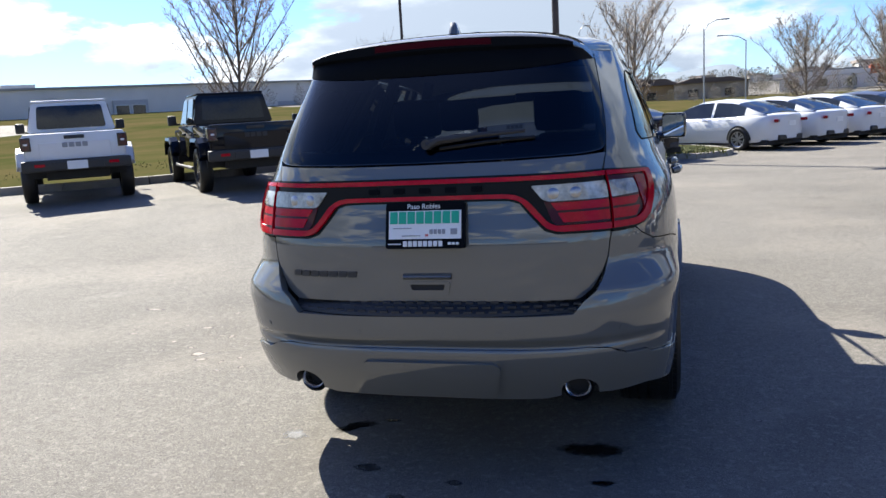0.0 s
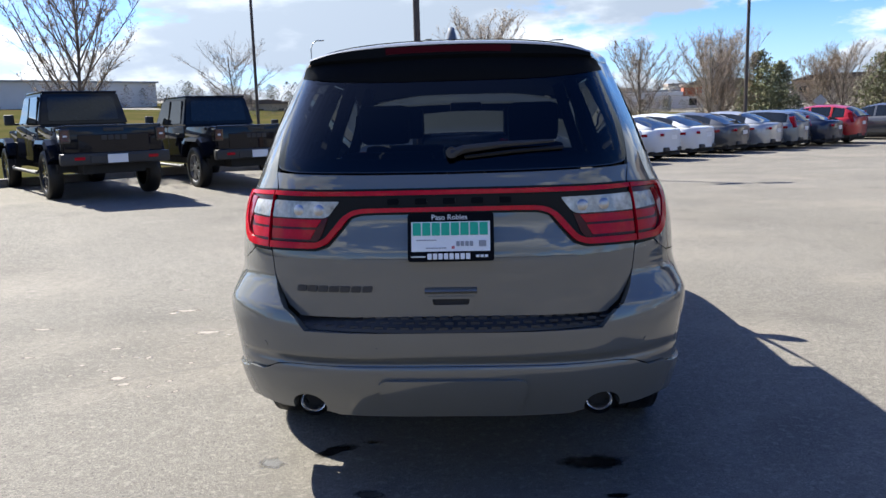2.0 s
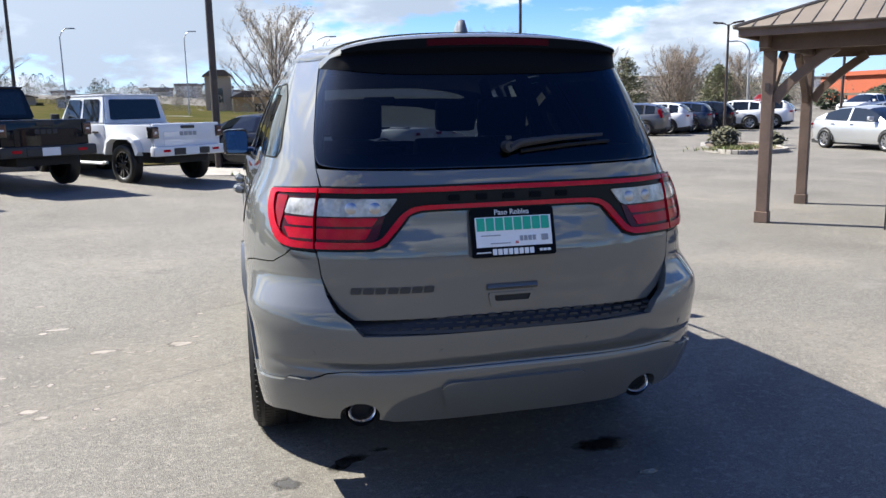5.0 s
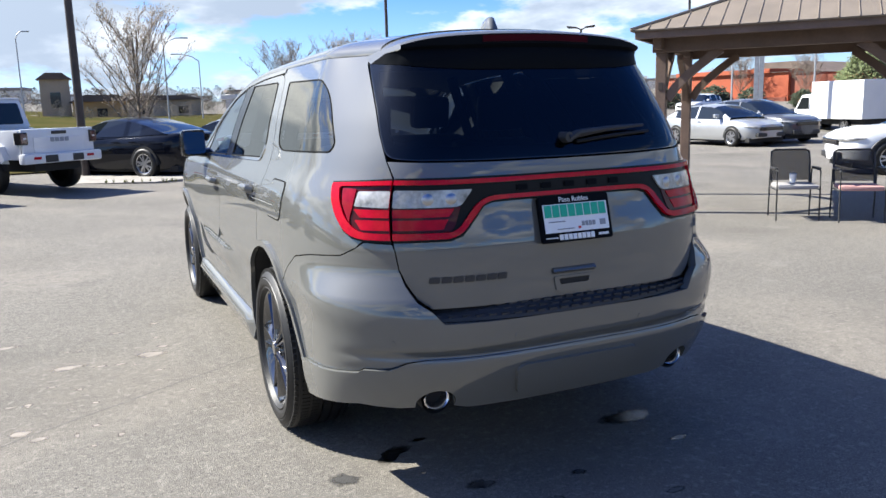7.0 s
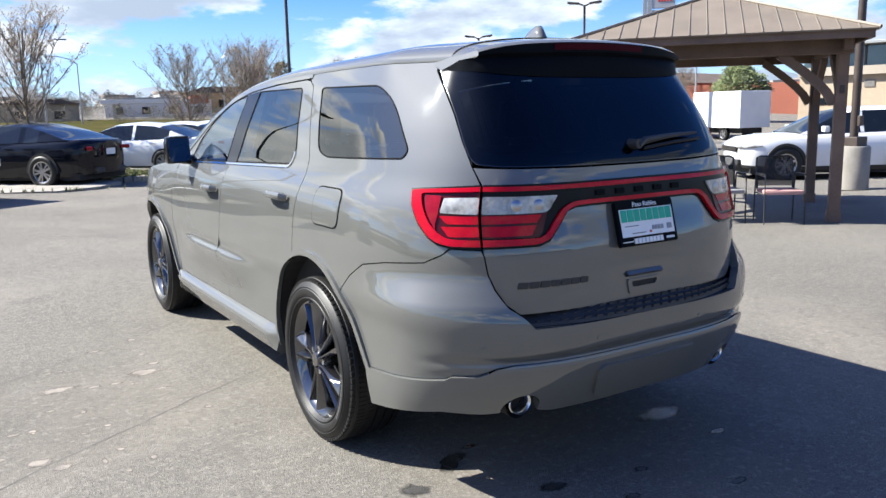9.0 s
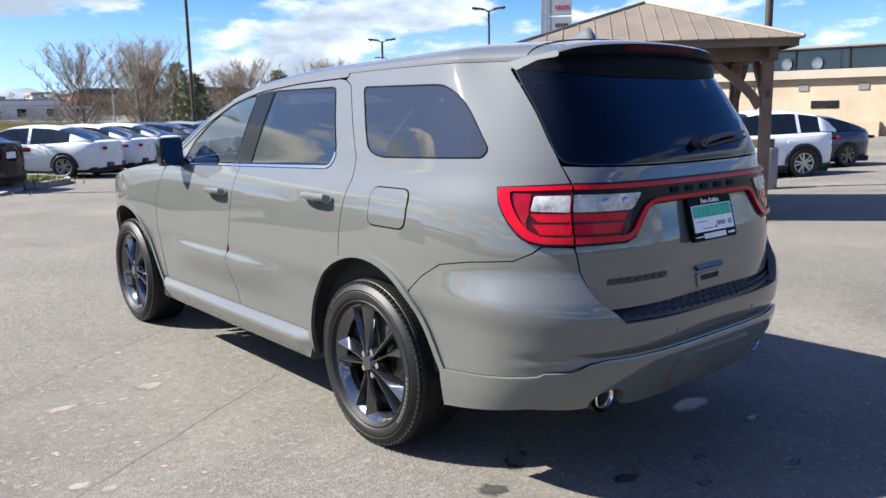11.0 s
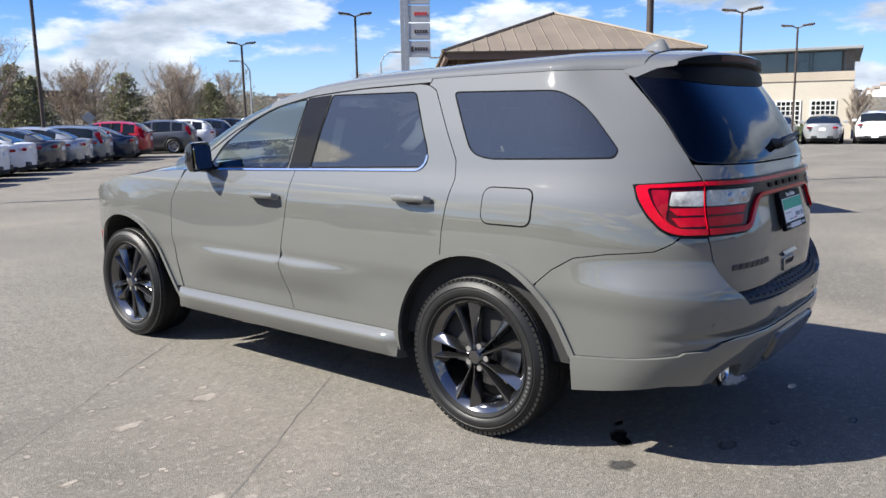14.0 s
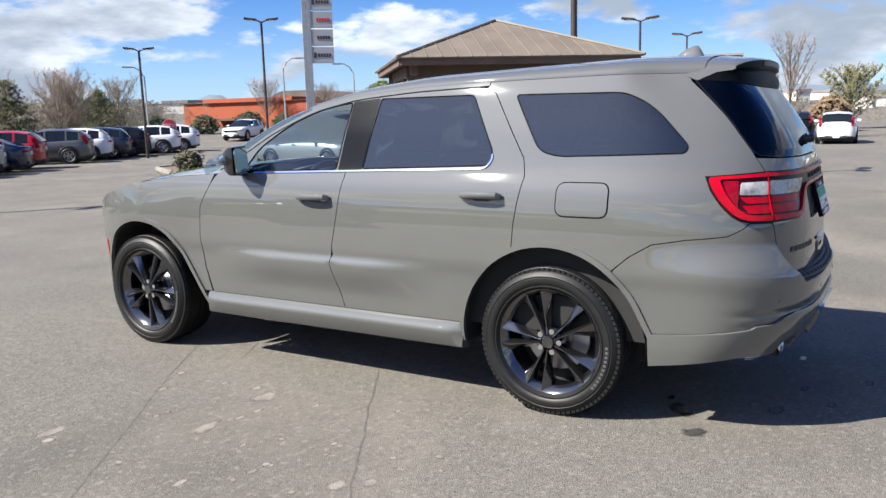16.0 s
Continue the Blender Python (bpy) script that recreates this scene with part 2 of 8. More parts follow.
def box(x0, x1, y0, y1, z0, z1, bevel=0.0, m=None):
    bm = bmesh.new()
    add_box(bm, x0, x1, y0, y1, z0, z1, bevel)
    if m is not None:
        bmesh.ops.transform(bm, matrix=m, verts=bm.verts)
    return bm


def add_rod(bm, a, b, r0, r1=None, n=8, cap=True):
    a, b = Vector(a), Vector(b)
    r1 = r0 if r1 is None else r1
    q = (b - a).to_track_quat("Z", "Y").to_matrix()
    rings = []
    for p, r in ((a, r0), (b, r1)):
        rings.append([bm.verts.new(p + q @ Vector((r * math.cos(k * math.tau / n), r * math.sin(k * math.tau / n), 0))) for k in range(n)])
    for k in range(n):
        bm.faces.new((rings[0][k], rings[0][(k + 1) % n], rings[1][(k + 1) % n], rings[1][k]))
    if cap:
        bm.faces.new(rings[0][::-1])
        bm.faces.new(rings[1])


def rod(a, b, r0, r1=None, n=10):
    bm = bmesh.new()
    add_rod(bm, a, b, r0, r1, n)
    return bm


def add_tube(bm, pts, r, n=8):
    """A round bar along a path."""
    pts = [Vector(p) for p in pts]
    rings = []
    for i, p in enumerate(pts):
        d = (pts[min(i + 1, len(pts) - 1)] - pts[max(i - 1, 0)]).normalized()
        q = d.to_track_quat("Z", "Y").to_matrix()
        rr = r[i] if isinstance(r, (list, tuple)) else r
        rings.append([bm.verts.new(p + q @ Vector((rr * math.cos(k * math.tau / n), rr * math.sin(k * math.tau / n), 0))) for k in range(n)])
    for a, b in zip(rings, rings[1:]):
        j0 = min(range(n), key=lambda j: (b[j].co - a[0].co).length)
        for k in range(n):
            bm.faces.new((a[k], a[(k + 1) % n], b[(k + 1 + j0) % n], b[(k + j0) % n]))
    bm.faces.new(rings[0][::-1])
    bm.faces.new(rings[-1])


def tube(pts, r, n=8):
    bm = bmesh.new()
    add_tube(bm, pts, r, n)
    return bm


def lathe(profile, n=48, closed=False):
    """Turns a profile of (radius, x) round the x axis."""
    bm = bmesh.new()
    rings = [[bm.verts.new((x, r * math.sin(k * math.tau / n), r * math.cos(k * math.tau / n))) for k in range(n)] for r, x in profile]
    pairs = list(zip(rings, rings[1:])) + ([(rings[-1], rings[0])] if closed else [])
    for a, b in pairs:
        for k in range(n):
            bm.faces.new((a[k], a[(k + 1) % n], b[(k + 1) % n], b[k]))
    return bm


def prism(pts, depth0, depth1, axis="x", bevel=0.0):
    """A flat outline of (a, b) pairs, made solid along an axis."""
    bm = bmesh.new()

    def put(a, b, c):
        return {"x": (c, a, b), "y": (a, c, b), "z": (a, b, c)}[axis]

    lo = [bm.verts.new(put(a, b, depth0)) for a, b in pts]
    hi = [bm.verts.new(put(a, b, depth1)) for a, b in pts]
    n = len(pts)
    bm.faces.new(lo[::-1])
    bm.faces.new(hi)
    for k in range(n):
        bm.faces.new((lo[k], lo[(k + 1) % n], hi[(k + 1) % n], hi[k]))
    bmesh.ops.recalc_face_normals(bm, faces=bm.faces)
    if bevel:
        bmesh.ops.bevel(bm, geom=list(bm.edges), offset=bevel, segments=2, affect="EDGES", clamp_overlap=True)
    return bm


def sstep(a, b, x):
    t = np.clip((np.asarray(x, float) - a) / (b - a), 0, 1)
    return t * t * (3 - 2 * t)


def table(points, sigma=0.02, step=0.004):
    """A smooth function through a few points: straight pieces, rounded by a Gaussian."""
    px, py = [p[0] for p in points], [p[1] for p in points]
    lo, hi = min(px) - 5 * sigma, max(px) + 5 * sigma
    gx = np.arange(lo, hi, step)
    gy = np.interp(gx, px, py)
    k = np.exp(-0.5 * (np.arange(-4 * sigma, 4 * sigma + step / 2, step) / sigma) ** 2)
    pad = len(k) // 2
    gy = np.convolve(np.pad(gy, pad, mode="edge"), k / k.sum(), mode="valid")[: len(gx)]
    return lambda v: np.interp(v, gx, gy)


def ground_z(x, y):
    """The lie of the lot: level round the car, rising towards the trucks and the field."""
    x, y = np.asarray(x, float), np.asarray(y, float)
    left = 0.30 * sstep(-0.5, -7.5, x) * sstep(2.0, 8.0, y)
    d = np.hypot(x, y)
    dip = -0.14 * sstep(11, 19, y) * sstep(-2, 5, x) - 0.06 * sstep(11, 18, y) * sstep(10, 16, x) * sstep(36, 27, d)
    dip = np.minimum(dip, -0.20 * sstep(10.0, 13.0, x) * sstep(3.5, 7.0, y) * sstep(34, 26, d))
    rise = (0.022 + 0.020 * sstep(-10, -55, x)) * np.maximum(0, d - 34) * sstep(26, 60, y) + 0.010 * np.maximum(0, d - 40) * sstep(60, 20, y) * 0.4
    bowl = -0.40 * np.exp(-((x - 36.5) ** 2 + (y - 26.5) ** 2) / 34.0)
    fall = -0.28 * sstep(30, 39, x) * sstep(20, 13, y)
    return left + dip + bowl + fall + np.minimum(rise, 6.0)


def gz(x, y):
    return float(ground_z(x, y))


def at_ground(x, y, heading=0.0):
    return pose(x, y, gz(x, y), 0, 0, heading)


def build_ground():
    def sheet(xs, ys, dz):
        X, Y = np.meshgrid(xs, ys)
        Z = ground_z(X, Y) + dz
        v = np.stack([X.ravel(), Y.ravel(), Z.ravel()], 1)
        nx = len(xs)
        f = [(j * nx + i, j * nx + i + 1, (j + 1) * nx + i + 1, (j + 1) * nx + i) for j in range(len(ys) - 1) for i in range(nx - 1)]
        return v, f

    xs = np.concatenate([[-1800, -900, -450, -250, -150, -100], np.arange(-70, 90, 2.0), [100, 150, 250, 450, 900, 1800]])
    ys = np.concatenate([[-1800, -900, -450, -200, -100, -60], np.arange(-40, 90, 2.0), [100, 150, 250, 450, 900, 1800]])
    ob = link_mesh("ground", *sheet(xs, ys, 0.0), ASPHALT)
    tagged(ob, "grey weathered asphalt of a car sales lot", "ground", kind="structure")


build_ground()


# ---- the grey sport utility vehicle ----
# side view: y forwards from the rear axle, z up; half width x from a section and a plan curve
sec = table([(0.18, 0.86), (0.28, 0.902), (0.42, 0.926), (0.56, 0.934), (0.70, 0.942), (0.76, 0.956), (0.95, 0.950), (1.07, 0.942),
             (1.15, 0.925), (1.20, 0.900), (1.25, 0.872), (1.45, 0.802), (1.66, 0.712), (1.76, 0.665)], 0.022)
rear_lean = table([(0.30, 0.10), (0.40, 0.045), (0.50, -0.01), (0.60, -0.035), (0.74, -0.040), (0.80, -0.012), (0.90, -0.012), (1.00, -0.008),
                   (1.12, 0.022), (1.22, 0.030), (1.32, 0.055), (1.45, 0.125), (1.56, 0.20), (1.67, 0.285), (1.78, 0.37)], 0.03)
ledge = table([(0.30, 0.024), (0.60, 0.030), (0.785, 0.039), (0.805, 0.038), (0.895, 0.003), (0.92, 0.0), (1.2, 0.0)], 0.006, 0.002)


def plan_curve():
    """The outline from above, from the middle of the tail round to the middle of the nose."""
    w = 0.92
    x = np.linspace(0, 0.80 * w, 300)
    y = -0.2 - 0.92 * (1 - (x / w) ** 4) ** (1 / 2.6)
    y2 = np.linspace(y[-1], -0.2, 400)[1:]
    x2 = w * (1 - (np.maximum(0, -0.2 - y2) / 0.92) ** 2.6) ** 0.25
    y3 = np.linspace(-0.2, 2.9, 400)[1:]
    x3 = np.full_like(y3, w)
    y4 = np.linspace(2.9, 3.74, 300)[1:]
    x4 = w * (1 - ((y4 - 2.9) / 1.07) ** 2.6) ** (1 / 3)
    x5 = np.linspace(x4[-1], 0, 200)[1:]
    y5 = 2.9 + 1.07 * (1 - (x5 / w) ** 3) ** (1 / 2.6)
    X, Y = np.concatenate([x, x2, x3, x4, x5]), np.concatenate([y, y2, y3, y4, y5])
    s = np.concatenate([[0], np.cumsum(np.hypot(np.diff(X), np.diff(Y)))])
    g = np.arange(0, s[-1], 0.01)
    gx, gy = np.interp(g, s, X), np.interp(g, s, Y)
    k = np.exp(-0.5 * (np.arange(-8, 9) / 3.0) ** 2)
    k /= k.sum()
    gx = np.convolve(np.concatenate([-gx[8:0:-1], gx, np.full(8, gx[-1])]), k, mode="valid")
    gy = np.convolve(np.concatenate([gy[8:0:-1], gy, np.full(8, gy[-1])]), k, mode="valid")
    return g, gx, gy


PS, PX, PY = plan_curve()


crease_z = table([(-1.2, 0.60), (-0.98, 0.565), (-0.90, 0.55), (-0.70, 0.518), (-0.47, 0.497)], 0.02)


def skin(s, z, bump=False):
    """A point of the body at the girth s (0 at the tail's middle, left side positive) and the height z."""
    s, z = np.asarray(s, float), np.asarray(z, float)
    a = np.abs(s)
    x0, y0 = np.interp(a, PS, PX), np.interp(a, PS, PY)
    tail = sstep(-0.15, -0.85, y0)
    wide = sec(z) + (ledge(z) * sstep(-0.42, -0.80, y0) if bump else 0)
    if bump:
        # the bumper keeps its width further round the corner
        wide = wide + 0.032 * np.exp(-((y0 + 0.88) / 0.18) ** 2) * sstep(0.92, 0.78, z)
    # shallow scallop along the doors
    wide = wide + 0.034 * (sstep(0.752, 0.705, z) * sstep(0.50, 0.68, z)) * sstep(0.60, 1.2, y0) * sstep(2.40, 1.8, y0)
    # swollen front wing
    wide = wide + 0.016 * np.exp(-((z - 0.95) / 0.12) ** 2) * np.exp(-((y0 - 3.0) / 0.45) ** 2)
    wide = wide - (0.006 * np.exp(-((z - crease_z(y0)) / 0.014) ** 2) * sstep(-0.80, -0.95, y0) if bump else 0)
    y = y0 + rear_lean(z if bump else np.maximum(z, 0.83)) * tail + (0.016 * np.exp(-((z - 0.60) / 0.018) ** 2) * sstep(-0.75, -1.0, y0) if bump else 0) - (ledge(z) * 0.9 * sstep(-0.6, -1.0, y0) if bump else 0)
    k = 1 + (wide / 0.92 - 1) * sstep(0.45, 0.95, x0 / 0.92)
    return np.stack([-np.sign(s + 1e-9) * x0 * k, y, z], -1)


def skin_normal(s, z, bump=False):
    e = 0.012
    ds = skin(s + e, z, bump) - skin(s - e, z, bump)
    dz = skin(s, z + e * 0.6, bump) - skin(s, z - e * 0.6, bump)
    n = np.cross(dz, ds)
    return n / np.linalg.norm(n, axis=-1, keepdims=True)


def girth(f, lo, hi):
    for _ in range(40):
        mid = (lo + hi) / 2
        lo, hi = (mid, hi) if f(mid) < 0 else (lo, mid)
    return (lo + hi) / 2


def SD(y, z):
    """Girth of the place on the flank at (y, z)."""
    return girth(lambda s: float(skin(s, z)[1]) - y, 0.35, float(PS[-1])), z


def RR(x, z):
    """Girth of the place on the tail at (x, z), x to the right."""
    return math.copysign(girth(lambda s: float(-skin(s, z)[0]) - abs(x), 0.0, 1.15), -x), z


def dense(poly, d=0.025):
    out = []
    for (a, b), (c, e) in zip(poly, poly[1:] + poly[:1]):
        n = max(1, int(math.hypot(c - a, e - b) / d))
        out += [(a + (c - a) * i / n, b + (e - b) * i / n) for i in range(n)]
    return out


def rounded(poly, r):
    """The outline with its corners rounded; r is one radius or one for each corner."""
    out, n = [], len(poly)
    for i in range(n):
        p0, p1, p2 = (np.array(poly[j % n], float) for j in (i - 1, i, i + 1))
        rr = r[i] if isinstance(r, (list, tuple)) else r
        a, b = p0 - p1, p2 - p1
        la, lb = np.linalg.norm(a), np.linalg.norm(b)
        k = min(rr, la * 0.45, lb * 0.45)
        if k < 1e-4:
            out.append(tuple(p1))
            continue
        q0, q2 = p1 + a / la * k, p1 + b / lb * k
        out += [tuple((1 - t) ** 2 * q0 + 2 * t * (1 - t) * p1 + t * t * q2) for t in np.linspace(0, 1, 7)]
    return out


def inside(poly, P):
    px, py = P[:, 0], P[:, 1]
    res = np.zeros(len(P), bool)
    q = np.array(poly)
    for (x1, y1), (x2, y2) in zip(q, np.roll(q, -1, 0)):
        c = (y1 > py) != (y2 > py)
        with np.errstate(divide="ignore", invalid="ignore"):
            res ^= c & (px < (x2 - x1) * (py - y1) / (y2 - y1 + 1e-15) + x1)
    return res


def inset(poly, d):
    """The outline moved inwards by d (outwards where d is negative)."""
    q = np.array(poly, float)
    area = 0.5 * np.sum(q[:, 0] * np.roll(q[:, 1], -1) - np.roll(q[:, 0], -1) * q[:, 1])
    a, b = q - np.roll(q, 1, 0), np.roll(q, -1, 0) - q
    na = np.stack([-a[:, 1], a[:, 0]], 1) / (np.linalg.norm(a, axis=1, keepdims=True) + 1e-12)
    nb = np.stack([-b[:, 1], b[:, 0]], 1) / (np.linalg.norm(b, axis=1, keepdims=True) + 1e-12)
    n = na + nb
    n /= np.maximum(0.5, np.sum(n * n, 1, keepdims=True) / 2)
    return [tuple(v) for v in q + n * d * (1 if area > 0 else -1)]


def clip(poly, s0, keep):
    """The part of an outline with girth below (keep -1) or above (keep 1) s0."""
    out = []
    for (a, b), (c, e) in zip(poly, poly[1:] + poly[:1]):
        ia, ic = keep * (a - s0) >= 0, keep * (c - s0) >= 0
        if ia:
            out.append((a, b))
        if ia != ic:
            t = (s0 - a) / (c - a)
            out.append((s0, b + (e - b) * t))
    return out


def mirror(poly):
    return [(-a, b) for a, b in poly][::-1]


def panel(name, poly, material, parent, off=0.0, thick=0.014, holes=(), bump=False, grid=0.06, gap=0.0, label="", lip=0.0):
    """A piece of the body's skin with the given outline in (girth, height), with turned-in edges. lip: how far its rim is rounded back."""
    loops = [dense(poly)] + [dense(h) for h in holes]
    if gap:
        loops = [inset(q, gap) for q in loops[:1]] + [inset(q, -gap) for q in loops[1:]]
    V, E = [], []
    for q in loops:
        k = len(V)
        V += [Vector(p) for p in q]
        E += [(k + i, k + (i + 1) % len(q)) for i in range(len(q))]
    q = np.array(loops[0])
    gx, gy = np.meshgrid(np.arange(q[:, 0].min(), q[:, 0].max(), grid), np.arange(q[:, 1].min(), q[:, 1].max(), grid * 0.6))
    P = np.stack([gx.ravel(), gy.ravel()], 1) + 0.0013
    keep = inside(loops[0], P)
    for h in loops[1:]:
        keep &= ~inside(h, P)
    edge = np.array([tuple(v) for v in V])
    P = P[keep]
    if len(P):
        d = np.min(np.hypot(P[:, None, 0] - edge[None, :, 0], P[:, None, 1] - edge[None, :, 1]), 1)
        V += [Vector(p) for p in P[d > 0.3 * grid]]
    vs, es, fs, *_ = mathutils.geometry.delaunay_2d_cdt(V, E, [], 0, 1e-6)
    vs = np.array([tuple(v) for v in vs])
    fs = np.array([f for f in fs if len(f) == 3])
    cen = vs[fs].mean(1)
    ok = inside(loops[0], cen)
    for h in loops[1:]:
        ok &= ~inside(h, cen)
    fs = fs[ok]
    n = skin_normal(vs[:, 0], vs[:, 1], bump)
    p = skin(vs[:, 0], vs[:, 1], bump) + n * off
    # faces must look outwards
    turn = np.cross(p[fs[:, 1]] - p[fs[:, 0]], p[fs[:, 2]] - p[fs[:, 0]])
    if np.sum(turn * n[fs[:, 0]]) < 0:
        fs = fs[:, ::-1]
    verts, norms, faces = list(p), list(n), [tuple(map(int, f)) for f in fs]
    if thick:
        count = {}
        for f in faces:
            for a, b in ((f[0], f[1]), (f[1], f[2]), (f[2], f[0])):
                count[(a, b)] = count.get((a, b), 0) + 1
        rim = [(a, b) for a, b in count if (b, a) not in count]
        for a, b in rim:
            pa, pb = p[a], p[b]
            side = np.cross(pb - pa, n[a])
            side /= np.linalg.norm(side) + 1e-12
            k = len(verts)
            verts += [pa, pb, pb - n[b] * thick, pa - n[a] * thick]
            norms += [side] * 4
            faces.append((k + 3, k + 2, k + 1, k))
    return link_mesh(name, verts, faces, material, parent, label, normals=norms)


def arc(cy, cz, r, a0, a1, n=22):
    """Points of a wheel arch; 0 degrees is forwards, 90 up."""
    return [SD(cy + r * math.cos(radians(a)), cz + r * math.sin(radians(a))) for a in np.linspace(a0, a1, n)]


# the height of the roof's edge along the car
roof_edge = table([(-0.80, 1.700), (-0.3, 1.712), (0.3, 1.708), (0.9, 1.690), (1.3, 1.660), (1.6, 1.600), (1.9, 1.475), (2.15, 1.325), (2.40, 1.195)], 0.05)


def top_line(y0, y1, dz=0.0, n=16):
    return [SD(y, float(roof_edge(y)) + dz) for y in np.linspace(y0, y1, n)]


SUV = thing("sport_utility_vehicle", pose(0, 0, 0), "grey seven-seat sport utility vehicle parked on the asphalt", "car")
AR = 0.505          # radius of the wheel arches
HZ = 0.385          # height of the hubs
WB = 3.043          # wheelbase

fd_seam = [SD(2.395, 0.43), SD(2.44, 0.60), SD(2.455, 0.80), SD(2.44, 1.00), SD(2.36, 1.14), SD(2.33, 1.19)]
b_seam = [SD(1.285, 1.20), SD(1.32, 0.98), SD(1.36, 0.80), SD(1.365, 0.70), SD(1.335, 0.56), SD(1.30, 0.43)]
c_seam = [SD(0.44, 1.672), SD(0.385, 1.645), SD(0.27, 1.47), SD(0.165, 1.31), SD(0.145, 1.22), SD(0.165, 1.10), SD(0.185, 0.98), SD(0.195, 0.858)]
front_window = rounded([SD(2.10, 1.222), SD(1.36, 1.242), SD(1.325, 1.625), SD(1.55, 1.590), SD(1.80, 1.492), SD(2.00, 1.360)], [0.03, 0.015, 0.02, 0.1, 0.1, 0.05])
rear_window = rounded([SD(1.17, 1.247), SD(1.125, 1.640), SD(0.515, 1.640), SD(0.345, 1.34), SD(0.36, 1.272)], [0.015, 0.02, 0.03, 0.05, 0.05])
quarter_window = rounded([SD(0.265, 1.632), SD(-0.33, 1.622), SD(-0.47, 1.555), SD(-0.645, 1.365), SD(-0.63, 1.332), SD(-0.02, 1.318), SD(0.085, 1.345)], [0.03, 0.15, 0.12, 0.03, 0.03, 0.1, 0.1])
CUT = RR(-0.685, 1.12)[0]     # where the tailgate meets the flank
tail_tip = SD(-0.735, 1.222)
lamp_side = [tail_tip, SD(-0.758, 1.170), SD(-0.805, 1.100), SD(-0.850, 1.052), SD(-0.885, 1.030), SD(-0.925, 1.020)]
bump_seam = [SD(-0.345, 0.790), SD(-0.42, 0.855), SD(-0.52, 0.915), SD(-0.66, 0.940), SD(-0.84, 0.958), SD(-0.90, 0.990)]
gate_edge = [RR(-0.688, 0.985), RR(-0.680, 0.92), RR(-0.660, 0.865), RR(-0.625, 0.805), RR(-0.575, 0.765)]
crease = [RR(-0.60, 0.585), RR(-0.66, 0.578), RR(-0.71, 0.552), RR(-0.77, 0.548), SD(-0.92, 0.535), SD(-0.70, 0.503), SD(-0.512, 0.484)]
pillar_edge = [(CUT, 1.235), RR(-0.674, 1.31), RR(-0.671, 1.40), RR(-0.655, 1.50), RR(-0.636, 1.60), RR(-0.620, 1.668)]


def both(f):
    for side in (1, -1):
        f(side, (lambda q: q) if side > 0 else mirror)


